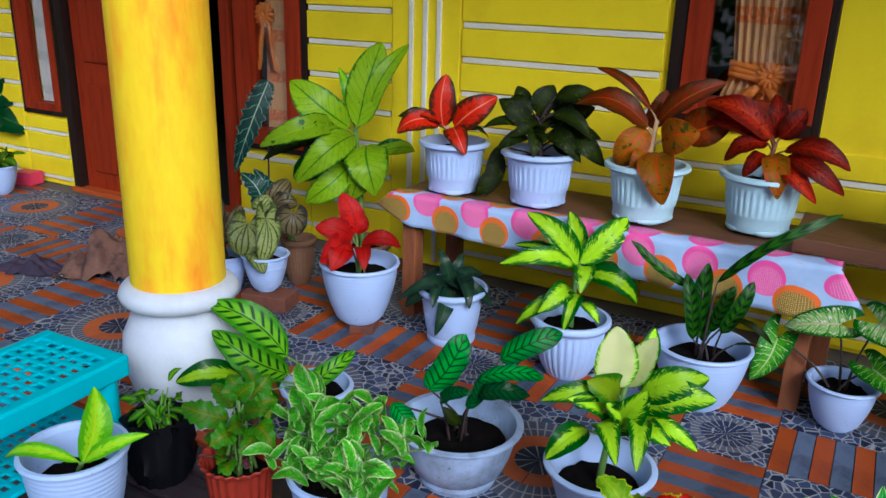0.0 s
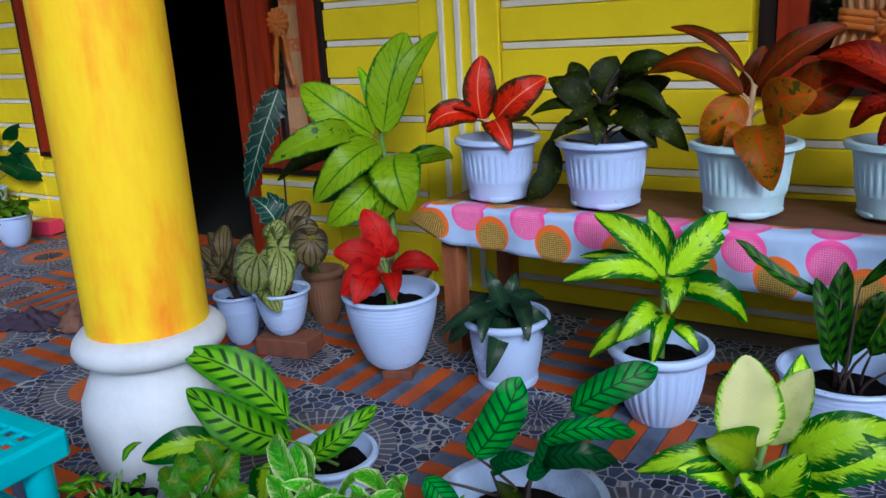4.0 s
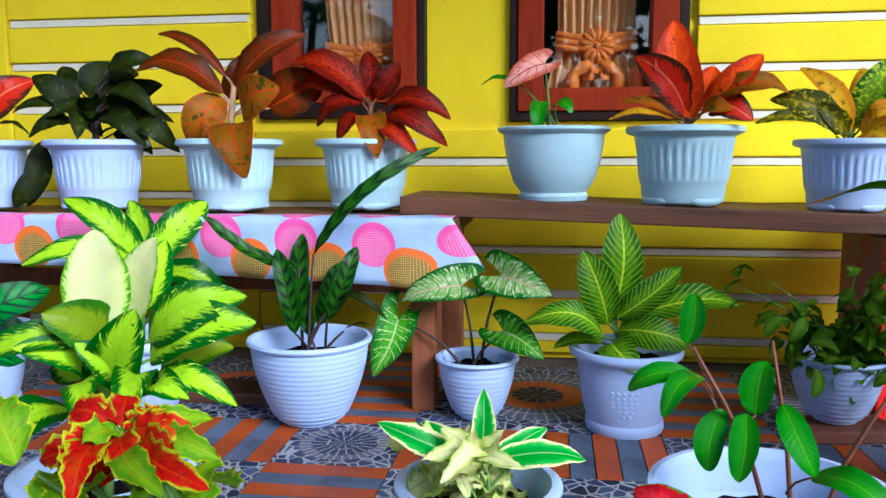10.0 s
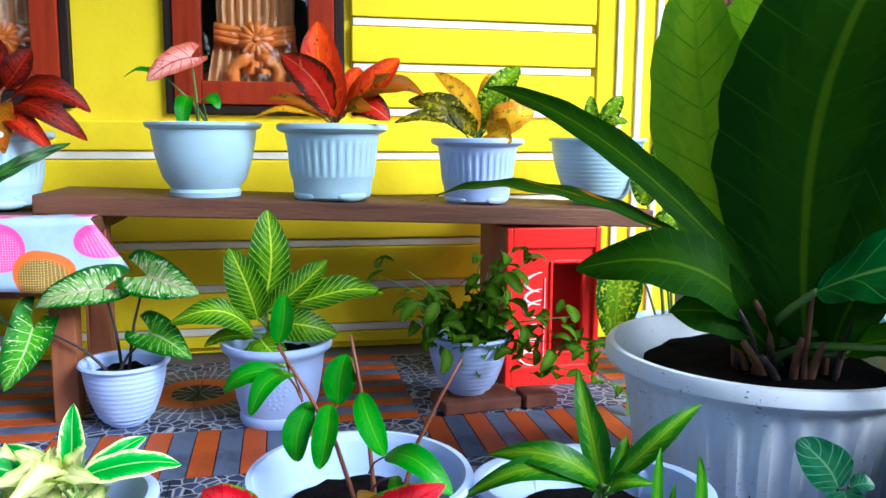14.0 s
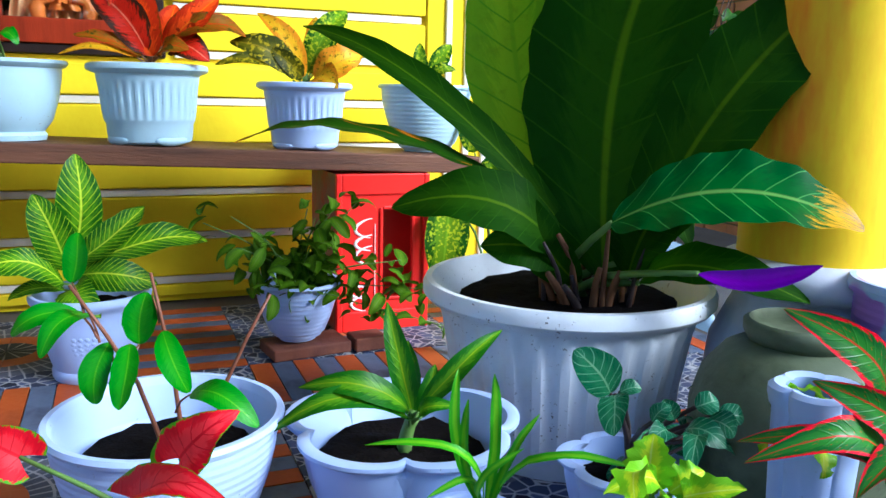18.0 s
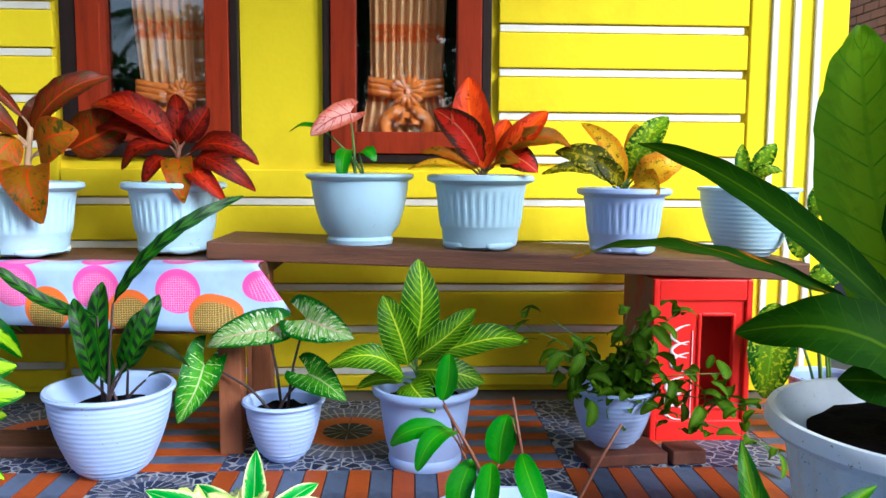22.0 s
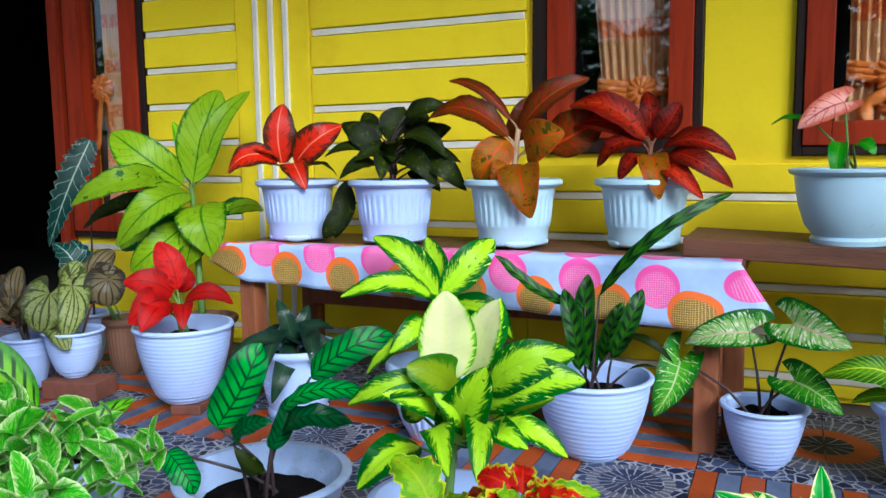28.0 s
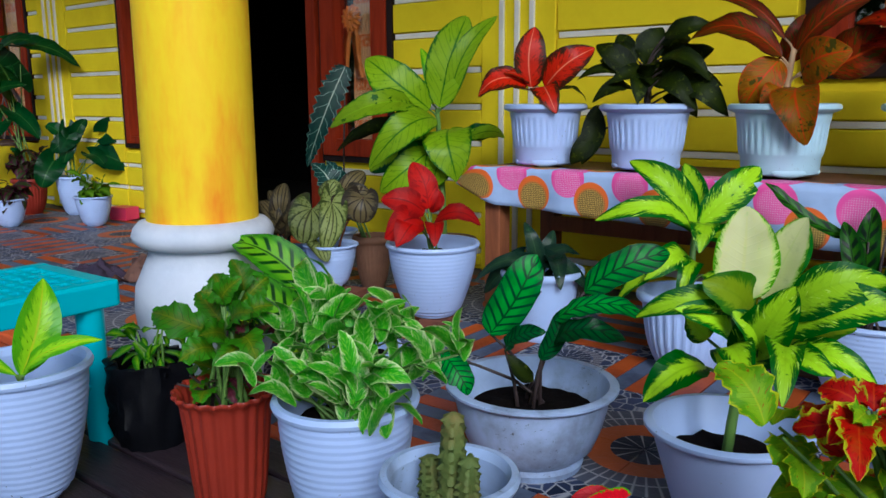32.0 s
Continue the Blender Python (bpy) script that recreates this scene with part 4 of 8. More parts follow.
def leaf_mesh(shape, material, base, tip, width, normal, arch, rng, rows=15, half=4):
    """A leaf blade with a folded midrib, a bent spine and a slightly wavy rim, its base at the origin."""
    d = Vector(tip) - Vector(base)
    length = d.length
    d.normalize()
    side = d.cross(normal)
    side = side.normalized() if side.length > 1e-4 else Vector((1, 0, 0))
    up = side.cross(d).normalized()
    fold, twist = rng.uniform(0.08, 0.3), rng.uniform(-0.35, 0.35)
    ruffle, beats, phase = rng.uniform(0.02, 0.06), rng.uniform(2, 4), rng.uniform(0, 6)
    if shape in ("strap", "toothed"):
        ruffle *= 3.0
    if length > 0.35:
        ruffle, beats, rows = ruffle * 0.5 + 0.012, beats * 2.2, 36
    arch *= 1.3
    lift = arch if abs(arch) > 0.02 else rng.uniform(0.02, 0.05)
    sway, lean, curl = rng.uniform(-0.09, 0.09), rng.uniform(0.88, 1.12), rng.uniform(-0.3, 0.0)
    bm = bmesh.new()
    uv = bm.loops.layers.uv.new("blade")
    grid, where = [], {}
    for i in range(rows + 1):
        v = min(1.0, max(0.0, i / rows - 0.1 * math.sin(2 * math.pi * i / rows)))
        w = max(width / 2 * half_width(shape, min(max(v, 0.004), 0.996)), 0.0006)
        if length > 0.35:
            w *= 1 + 0.03 * math.sin(beats * 4.4 * v + phase) + 0.012 * math.sin(beats * 11 * v)
        if shape == "toothed":
            w *= 1 + 0.13 * (1 if i % 2 else -1) * (0.2 < v < 0.97)
        if shape == "saw":
            w *= 1 + 0.16 * (1 if i % 2 else -1) * (v < 0.95)
        spine = d * (v * length) + up * (4 * v * (1 - v) * lift * length + curl * length * max(0, v - 0.6) ** 2 * 3) + side * (math.sin(math.pi * v) * sway * length)
        row = []
        for j in range(-half, half + 1):
            u = j / half
            s = math.sin(beats * 2 * math.pi * v + phase + (0.8 if u > 0 else 0))
            lobe = 0.0
            if shape in ("heart", "arrow", "cordate"):
                lobe = -(0.3 if shape == "heart" else 0.44) * length * abs(u) ** 1.4 * (1 - v) ** 2.2
            p = spine + d * lobe + side * (u * w * math.cos(fold) * (lean if u > 0 else 2 - lean)) + up * (abs(u) * w * fold + abs(u) ** 1.5 * s * ruffle * width + u * w * twist * v)
            vert = bm.verts.new(p)
            where[vert] = ((u + 1) / 2, v)
            row.append(vert)
        grid.append(row)
    for a, b in zip(grid, grid[1:]):
        for k in range(2 * half):
            f = bm.faces.new((a[k], a[k + 1], b[k + 1], b[k]))
            f.smooth = True
            for loop in f.loops:
                loop[uv].uv = where[loop.vert]
    me = bpy.data.meshes.new("leaf")
    bm.to_mesh(me)
    bm.free()
    me.materials.append(material)
    return me


def stem(parent, a, b, r, material, sag=0.15):
    a, b = Vector(a), Vector(b)
    mid = a.lerp(b, 0.5) + Vector((0, 0, sag * (b - a).length)) + Vector(((a.x - b.x) * 0.25, (a.y - b.y) * 0.25, 0))
    pts = [a, a.lerp(mid, 0.5) * 0.75 + a.lerp(b, 0.25) * 0.25, mid * 0.6 + a.lerp(b, 0.5) * 0.4, mid.lerp(b, 0.5) * 0.75 + a.lerp(b, 0.75) * 0.25, b]
    return part("stem", tube(pts, [r, r * 0.95, r * 0.85, r * 0.75, r * 0.6], 7), material, parent, smooth=180)


EYE_SIDE = Vector((0.25, 0.5, 0.75))


CANES = {"bench_dumb_cane": 0.011, "tall_dumb_cane": 0.014, "lime_dumb_cane": 0.009, "zebra_plant": 0.009, "scarlet_aglaonema": 0.011, "red_aglaonema": 0.01, "copper_aglaonema": 0.011, "crimson_aglaonema": 0.01, "dracaena": 0.012, "dark_aglaonema": 0.011, "yellow_croton": 0.008, "young_croton": 0.006, "spotted_cane": 0.009}


def grow(key, rows, stalk=None, thick=0.004, foot=0.03, salt=0):
    """Leaves from rows of base, tip, width, how far the blade faces the yard, its arch and its kind."""
    plant = PLANTS[key]
    at = plant.matrix_basis.translation
    stalk = stalk or STALKS.get(key, STEM_GREEN)
    rng = random.Random(sum(map(ord, key)) + salt)
    soil = Vector((0, 0, SOIL_Z.get(key, 0.1) - 0.01))
    canes = []
    if key in CANES and not salt:
        bases = [Vector(row[:3]) - at for row in rows]
        crown = sum(bases, Vector()) / len(bases)
        crown.z = max(q.z for q in bases) * 0.6 + crown.z * 0.4
        CROWN[key] = crown
        stem(plant, soil, crown, CANES[key], stalk, 0.02)
    if key in CANES:
        canes.append((soil, CROWN[key]))
    for a, b in STICKS.get(key, ()):
        a, b = Vector(a) - at, Vector(b) - at
        canes.append((a, b))
        if not salt:
            stem(plant, a, b, 0.0036, stalk, 0.03)
    for bx, by, bz, tx, ty, tz, width, face, arch, kind in rows:
        base, tip = Vector((bx, by, bz)), Vector((tx, ty, tz))
        shape, material = LEAF[kind]
        normal = (EYE_SIDE - base).normalized() * face + Vector((0, 0, 1)) * (1 - face)
        ob = new("leaf", leaf_mesh(shape, material, base, tip, width, normal, arch, rng))
        ob.location = base - at
        root = soil + Vector((rng.uniform(-foot, foot), rng.uniform(-foot, foot), 0))
        if canes:
            low = base - at - Vector((0, 0, 0.035))
            near = []
            for a, b in canes:
                f = max(0.05, min(1.0, (low - a).dot(b - a) / max((b - a).length_squared, 1e-6)))
                near.append(a.lerp(b, f))
            root = min(near, key=lambda q: (q - low).length)
        ob.parent = stem(plant, root, base - at, 0.0018 if key in STICKS else thick, stalk, 0.04)


CROWN = {}
STICKS = {"costus": (((0.672, 1.647, 0.109), (0.559, 1.646, 0.393)), ((0.69, 1.647, 0.109), (0.655, 1.655, 0.401)), ((0.716, 1.67, 0.109), (0.808, 1.655, 0.361)))}
STALKS = {"green_caladium": STEM_DARK, "costus": STEM_RED, "scarlet_aglaonema": STEM_PALE, "red_aglaonema": STEM_PALE, "copper_aglaonema": STEM_PALE, "rattlesnake_calathea": STEM_DARK, "dark_vine": STEM_DARK, "crimson_aglaonema": STEM_RED, "begonia": STEM_RED, "dark_aglaonema": STEM_DARK, "stripe_calathea": STEM_DARK, "fern_begonia": STEM_DARK, "alocasia": STEM_DARK, "dark_mint": STEM_DARK}


pot_plant("red_caladium", (0.685, 1.386, 0.028), "ringed", 0.087, 0.115, POT_WHITE, "red caladium with green leaf edges in a white pot")
pot_plant("red_coleus", (0.052, 1.345, 0.028), "ringed", 0.089, 0.171, POT_WHITE, "yellow-edged red coleus in a white pot on the planks")
pot_plant("lime_coleus", (1.034, 1.039, 0.028), "ringed", 0.08, 0.163, POT_WHITE, "lime and yellow coleus in a white pot on the planks")
pot_plant("cordyline", (1.532, 1.085, 0.028), "ringed", 0.097, 0.145, POT_WHITE, "pink-edged cordyline in a white pot on the planks")
pot_plant("spider_plant", (1.001, 1.387, 0.028), "ringed", 0.071, 0.104, POT_WHITE, "striped spider plant in a small white pot")
pot_plant("front_caladium", (-0.149, 0.974, 0.028), "ringed", 0.072, 0.222, POT_WHITE, "small red caladium with green-edged leaves in a white pot")


# ---- bushy plants ----
def bush(key, kind, count, centre, spread, size, seed, stems=5, stalk=None, droop=0.2, thick=0.003, up=0.25, low=0.35):
    """Many small leaves on forked twigs, as repeats of four blades."""
    plant = PLANTS[key]
    rng = random.Random(seed)
    shape, material = LEAF[kind]
    fine = shape == "toothed"
    wide = (0.62, 0.82) if fine else (0.36, 0.46) if kind == "v" else (0.42, 0.58)
    blades = [leaf_mesh(shape, material, (0, 0, 0), (0, size, 0), size * rng.uniform(*wide), Vector((0, 0, 1)), rng.uniform(0.05, 0.16), rng, 15 if fine else 7, 3 if fine else 2) for _ in range(4)]
    root = Vector((0, 0, SOIL_Z.get(key, 0.1) - 0.01))
    centre, spread = Vector(centre), Vector(spread)
    tops, twigs = [], []
    for k in range(stems):
        a = 2 * math.pi * k / stems + rng.uniform(-0.4, 0.4)
        top = centre + Vector((math.cos(a) * spread.x * 0.6, math.sin(a) * spread.y * 0.6, rng.uniform(0.0, 0.8) * spread.z))
        tops.append(top)
        twigs.append(stem(plant, root + Vector((rng.uniform(-0.02, 0.02), rng.uniform(-0.02, 0.02), 0)), top, thick, stalk or STEM_GREEN, 0.1))
    for k in range(count):
        top = tops[k % stems]
        f = rng.uniform(low, 1.05)
        on = root.lerp(top, f) + Vector((rng.gauss(0, 0.012), rng.gauss(0, 0.012), rng.gauss(0, 0.012)))
        out = Vector((rng.gauss(0, 1), rng.gauss(0, 1), rng.gauss(up, 0.5)))
        away = on - centre
        out = (out.normalized() + away.normalized() * 0.5).normalized()
        yaw = math.degrees(math.atan2(-out.x, out.y))
        ob = new("leaf", blades[k % 4])
        ob.parent = twigs[k % stems]
        s = rng.uniform(0.65, 1.15)
        ob.matrix_basis = pose(*on, math.degrees(math.asin(max(-1, min(1, out.z)))) - 90 * droop * rng.random(), rng.uniform(-35, 35), yaw) @ Matrix.Diagonal((s, s, s, 1))


LEAF["v"] = ("elliptic", leaf_material("white_edged_leaf", (0.52, 0.66, 0.34), (0.07, 0.34, 0.035), 0.74, 1.1, 0.14, spots=((0.22, 0.5, 0.1), 2.0, 0.52), margin=((0.66, 0.78, 0.42), 0.1), rib=(0.12, 0.36, 0.08), rough=0.38))
LEAF["g"] = ("round", leaf_material("small_dark_leaf", (0.06, 0.13, 0.016), (0.11, 0.21, 0.03), 0.5, 0.5, rib=(0.14, 0.22, 0.06), rough=0.6, spec=0.12))
LEAF["p"] = ("lance", leaf_material("purple_bush_leaf", (0.06, 0.012, 0.03), (0.03, 0.05, 0.015), 0.5, 0.7))
for dx, dy, dz, n_leaf, size, seed in ((-0.13, 0.02, 0.27, 34, 0.075, 3), (-0.06, 0.03, 0.33, 44, 0.08, 4), (0.0, -0.05, 0.24, 34, 0.07, 22), (0.06, -0.03, 0.27, 46, 0.07, 23), (0.1, -0.08, 0.23, 34, 0.07, 24), (0.15, 0.05, 0.31, 26, 0.06, 25), (-0.1, -0.06, 0.22, 30, 0.07, 26), (0.02, 0.08, 0.3, 26, 0.07, 27)):
    bush("variegated_bush", "v", n_leaf * 3 // 5, (dx, dy, 0.05 + dz * 0.78), (0.05, 0.05, 0.06), size * 1.08, seed, 4, droop=0.05, up=1.3, low=0.66)
for dx, dy, dz, n_leaf, stems, seed in ((-0.19, -0.03, 0.29, 16, 2, 6), (-0.12, -0.05, 0.25, 20, 2, 16), (-0.05, -0.03, 0.22, 24, 3, 7), (0.03, -0.05, 0.2, 26, 3, 17), (0.05, -0.02, 0.3, 24, 3, 37), (0.11, -0.05, 0.32, 26, 3, 8), (-0.06, -0.12, 0.15, 18, 2, 18), (0.04, -0.13, 0.13, 18, 2, 19), (0.12, -0.1, 0.2, 20, 2, 29), (0.2, -0.11, 0.18, 14, 1, 30), (0.27, -0.13, 0.1, 14, 1, 34), (0.32, -0.15, 0.0, 14, 1, 35)):
    bush("balsam_bush", "g", n_leaf * 6 // 5, (dx, dy, dz), (0.055, 0.05, 0.05), 0.06, seed, stems, STEM_GREEN, 0.85, 0.002)
bush("coleus", "H", 16, (-0.04, -0.02, 0.2), (0.07, 0.06, 0.03), 0.06, 9, 4, STEM_DARK, 0.5)
bush("coleus", "u", 16, (0.01, 0.03, 0.28), (0.05, 0.05, 0.03), 0.045, 39, 4, STEM_DARK, 0.3)
bush("cream_coleus", "4", 26, (0, 0, 0.22), (0.07, 0.07, 0.03), 0.07, 10, 5)
for dx, dy, dz, n_leaf, kind, size, seed in ((-0.125, -0.03, 0.294, 9, "9", 0.075, 11), (-0.025, -0.05, 0.284, 8, "9", 0.08, 12), (-0.065, -0.02, 0.284, 8, "8", 0.075, 62), (0.005, -0.06, 0.254, 8, "9", 0.07, 63)):
    bush("red_coleus", kind, n_leaf, (dx, dy, dz), (0.055, 0.05, 0.03), size, seed, 3, droop=0.5)
bush("lime_coleus", "0", 10, (0.01, 0, 0.19), (0.035, 0.04, 0.02), 0.042, 13, 5, droop=0.4)
bush("dark_mint", "7", 26, (0.09, -0.03, 0.15), (0.1, 0.05, 0.03), 0.045, 14, 6, STEM_DARK, 0.4)

bush("petal_pot_sprout", "0", 8, (0.03, 0, 0.29), (0.05, 0.04, 0.02), 0.05, 48, 3, droop=0.3)

# ---- cactus ----
plant = PLANTS["cactus"]
CACTUS = paint("cactus_skin", (0.08, 0.15, 0.03), (0.3, 0.17, 0.06), 0.7, 90, 14, 0.9, 0.8)
for x, y, h, r, lean in ((0.004, 0, 0.15, 0.017, 4), (-0.022, -0.006, 0.08, 0.016, -14), (0.02, 0.006, 0.11, 0.015, 12), (-0.004, -0.02, 0.05, 0.014, -4)):
    prof = [(0.004, 0)] + [(r * (1 - 0.3 * (k / 19) ** 2) * (1.1 if k % 2 else 0.9), h * k / 19) for k in range(20)] + [(0.003, h * 1.05)]
    ob = part("arm", lathe(prof, 32, lambda a, k: 1 + 0.2 * math.cos(6 * a + (k % 2) * 3.14) + 0.08 * math.sin(k * 2.3 + a * 3)), CACTUS, plant, smooth=50)
    ob.matrix_basis = pose(x, y, SOIL_Z["cactus"] - 0.006, lean, lean, 0)

# ---- raised grape relief on the two belly pots ----
for key, turn in (("dark_vine", -112), ("zebra_plant", -95)):
    plant = PLANTS[key]
    rng = random.Random(5)
    bm = bmesh.new()
    for row, count in enumerate((5, 6, 5, 4, 3, 2)):
        for k in range(count):
            z = 0.108 - 0.0105 * row + rng.uniform(-0.001, 0.001)
            a = radians(turn) + (k - (count - 1) / 2) * 0.135 + 0.05 * math.sin(row * 1.7)
            r = (0.124 if key == "dark_vine" else 0.126) * (0.665 + 0.077 * (z - 0.026) / 0.031 if z < 0.057 else 0.742 + 0.05 * (z - 0.057) / 0.038)
            bmesh.ops.create_icosphere(bm, subdivisions=2, radius=1, matrix=Matrix.Translation((r * math.cos(a), r * math.sin(a), z)) @ Matrix.Rotation(a, 4, "Z") @ Matrix.Diagonal((0.0024, 0.0066, 0.006, 1)))
    for side in (-1, 1):
        a, z = radians(turn) + side * 0.3, 0.122
        r = (0.124 if key == "dark_vine" else 0.126) * 0.8
        bmesh.ops.create_icosphere(bm, subdivisions=2, radius=1, matrix=Matrix.Translation((r * math.cos(a), r * math.sin(a), z)) @ Matrix.Rotation(a, 4, "Z") @ Matrix.Rotation(side * 0.5, 4, "X") @ Matrix.Diagonal((0.003, 0.022, 0.009, 1)))
    part("embossed_relief", bm, POT_WHITE, next(q for q in plant.children if q.name.startswith("pot")), "raised grape cluster relief", smooth=180)

# ---- polka-dot cloth on the bench ----
def polka_material():
    m = mat("polka_cloth", (0.5, 0.62, 0.85), 0.55)
    n, l, b = nodes_of(m)
    sep = n.new("ShaderNodeSeparateXYZ")
    l.new(coords(m, "UV"), sep.inputs[0])
    u, v = sep.outputs[0], sep.outputs[1]
    net = math_node(m, "MULTIPLY", math_node(m, "ABSOLUTE", math_node(m, "SINE", math_node(m, "MULTIPLY", u, 560))), math_node(m, "ABSOLUTE", math_node(m, "SINE", math_node(m, "MULTIPLY", v, 560))))
    col = mix(m, ramp(m, noise_tex(m, coords(m), 7), 0.4, 0.8), (0.4, 0.54, 0.84), (0.28, 0.4, 0.66))
    for off, row, one, two in ((0.143, 0.004, (0.8, 0.08, 0.36), (0.8, 0.36, 0.6)), (0.064, 0.06, (0.8, 0.15, 0.015), (0.62, 0.4, 0.09))):
        x = math_node(m, "MULTIPLY", math_node(m, "SUBTRACT", math_node(m, "FRACT", math_node(m, "MULTIPLY", math_node(m, "ADD", u, off), 5.155)), 0.5), 0.194)
        y = math_node(m, "SUBTRACT", math_node(m, "MULTIPLY", math_node(m, "FRACT", math_node(m, "DIVIDE", math_node(m, "ADD", math_node(m, "MULTIPLY_ADD", u, -0.045, v), 0.088 - row - 0.061), 0.176)), 0.176), 0.088)
        d = math_node(m, "SQRT", math_node(m, "ADD", math_node(m, "MULTIPLY", x, x), math_node(m, "MULTIPLY", y, y)))
        up = math_node(m, "SUBTRACT", y, 0.009)
        core = math_node(m, "SQRT", math_node(m, "ADD", math_node(m, "MULTIPLY", x, x), math_node(m, "MULTIPLY", up, up)))
        weave = mix(m, math_node(m, "GREATER_THAN", net, 0.2), two, tuple(q * 0.32 for q in two) if off < 0.1 else one)
        fill = mix(m, math_node(m, "SUBTRACT", 1, ramp(m, core, 0.038, 0.05)), one, weave)
        col = mix(m, math_node(m, "SUBTRACT", 1, ramp(m, d, 0.053, 0.0555)), col, fill)
    l.new(col, b.inputs["Base Color"])
    bump(m, noise_tex(m, coords(m), 30, 3), 0.25, 0.004)
    return m


POLKA = polka_material()


def cloth_sheet(x0, x1, y_back, y_front, top, low_left, low_right, flare=0.05):
    """A cloth laid over a front edge: a strip on top and a flap that hangs with slight folds."""
    bm = bmesh.new()
    uv = bm.loops.layers.uv.new("cloth")
    nx, ny, nz = 90, 4, 9
    where, grid = {}, []
    for i in range(nx + 1):
        f = i / nx
        x = x0 + (x1 - x0) * f
        low = low_left + (low_right - low_left) * f
        row = []
        for j in range(ny):
            y = y_back + (y_front - y_back) * j / ny
            p = Vector((x, y, top + 0.0008 * math.sin(x * 37 + y * 60)))
            row.append((p, (x, -(y_front - y))))
        for j in range(nz + 1):
            g = j / nz
            z = top - 0.003 - (top - low) * g
            out = 0.006 + 0.012 * g * (0.5 + 0.5 * math.sin(x * 19 + 1.2)) + 0.004 * g * math.sin(x * 53)
            end = max(0, 1 - (1 - f) * 16), max(0, 1 - f * 16)
            p = Vector((x + (end[0] - end[1]) * flare * g, y_front - out + (end[0] ** 2 + end[1] ** 2) * 0.03 * g, z + (end[0] + end[1]) * 0.05 * g))
            row.append((p, (x, (top - low) * g)))
        verts = []
        for p, q in row:
            v = bm.verts.new(p)
            where[v] = q
            verts.append(v)
        grid.append(verts)
    for a, b in zip(grid, grid[1:]):
        for k in range(len(a) - 1):
            f = bm.faces.new((a[k], b[k], b[k + 1], a[k + 1]))
            for loop in f.loops:
                loop[uv].uv = where[loop.vert]
    return bm


cloth = part("tablecloth", cloth_sheet(-1.365, 0.145, 2.60, 2.522, BENCH_Z - 0.002, 0.372, 0.312, 0.075), POLKA, None, smooth=180)
tagged(cloth, "pale blue cloth with pink and orange dots over the bench", "tablecloth")
solid = cloth.modifiers.new("thickness", "SOLIDIFY")
solid.thickness = 0.0015

# ---- red crate on its end ----
crate = thing("bottle_crate", (1.146, 2.605, 0), "red plastic bottle crate standing on end under the plank", "crate")
CW, CH, CD = 0.262, 0.43, 0.29
for name, x0, x1, y0, z0, z1 in (
    ("stile", 0, 0.016, 0, 0, CH), ("stile", CW - 0.016, CW, 0, 0, CH),
    ("rail", 0.016, CW - 0.016, 0.001, 0, 0.055), ("rail", 0.016, CW - 0.016, 0.001, CH - 0.055, CH),
    ("front_web", 0.016, 0.124, 0.009, 0.055, CH - 0.055), ("front_web", 0.218, CW - 0.016, 0.009, 0.055, CH - 0.055),
    ("cross_web", 0.124, 0.218, 0.009, 0.055, 0.092), ("cross_web", 0.124, 0.218, 0.009, CH - 0.097, CH - 0.055),
    ("handle_rim", 0.121, 0.13, 0.003, 0.085, CH - 0.09), ("handle_rim", 0.212, 0.221, 0.003, 0.085, CH - 0.09),
    ("handle_rim", 0.13, 0.212, 0.0035, 0.082, 0.092), ("handle_rim", 0.13, 0.212, 0.0035, CH - 0.097, CH - 0.087),
):
    part(name, box(x0, x1, y0, 0.02 if y0 < 0.002 else 0.018, z0, z1, bevel=0.003 if y0 < 0.004 else 0.0), CRATE_RED, crate)
# Left panel is greyer and darker than the red ones.
part("side_panel", box(0.0, 0.012, 0.02, CD, 0, CH, bevel=0.002), CRATE_GREY, crate)
part("side_panel", box(CW - 0.012, CW, 0.02, CD, 0, CH, bevel=0.002), CRATE_RED, crate)
part("top_panel", box(0.012, CW - 0.012, 0.02, CD, CH - 0.012, CH, bevel=0.002), CRATE_RED, crate)
part("bottom_panel", box(0.012, CW - 0.012, 0.02, CD, 0.0, 0.012, bevel=0.002), CRATE_RED, crate)
part("divider", box(0.014, CW - 0.014, 0.1, 0.108, 0.014, CH - 0.014), CRATE_RED, crate)
for z0, z1, s in ((0.185, 0.31, 1), (0.055, 0.17, -1)):
    for lo, hi, side in ((0.0, 0.42, 1), (0.36, 0.7, -1), (0.6, 1.0, 1)):
        pts, radii = [], []
        for k in range(15):
            f = k / 14
            a = math.pi * (0.15 + 1.6 * f) * side
            pts.append((0.072 + 0.025 * math.cos(a) + 0.006 * s, 0.0085, z1 - (z1 - z0) * (lo + (hi - lo) * (0.5 - 0.5 * math.cos(math.pi * f)))))
            radii.append(0.0014 + 0.0034 * math.sin(math.pi * f) ** 2)
        part("painted_mark", tube(pts, radii, 6), SCRIPT_WHITE, crate, "white curved stroke")
part("painted_mark", tube([(0.108, 0.006, 0.06 + 0.235 * k / 8) for k in range(9)], [0.0012] * 9, 6), SCRIPT_WHITE, crate, "thin white line")

# ---- bricks, boards and small loose things on the floor ----
def loose_box(name, at, size, material, label, category, turn=0, group=""):
    ob = part(name, box(-size[0] / 2, size[0] / 2, -size[1] / 2, size[1] / 2, 0, size[2], bevel=0.004), material)
    ob.matrix_basis = pose(*at, 0, 0, turn)
    return tagged(ob, label, category, group)


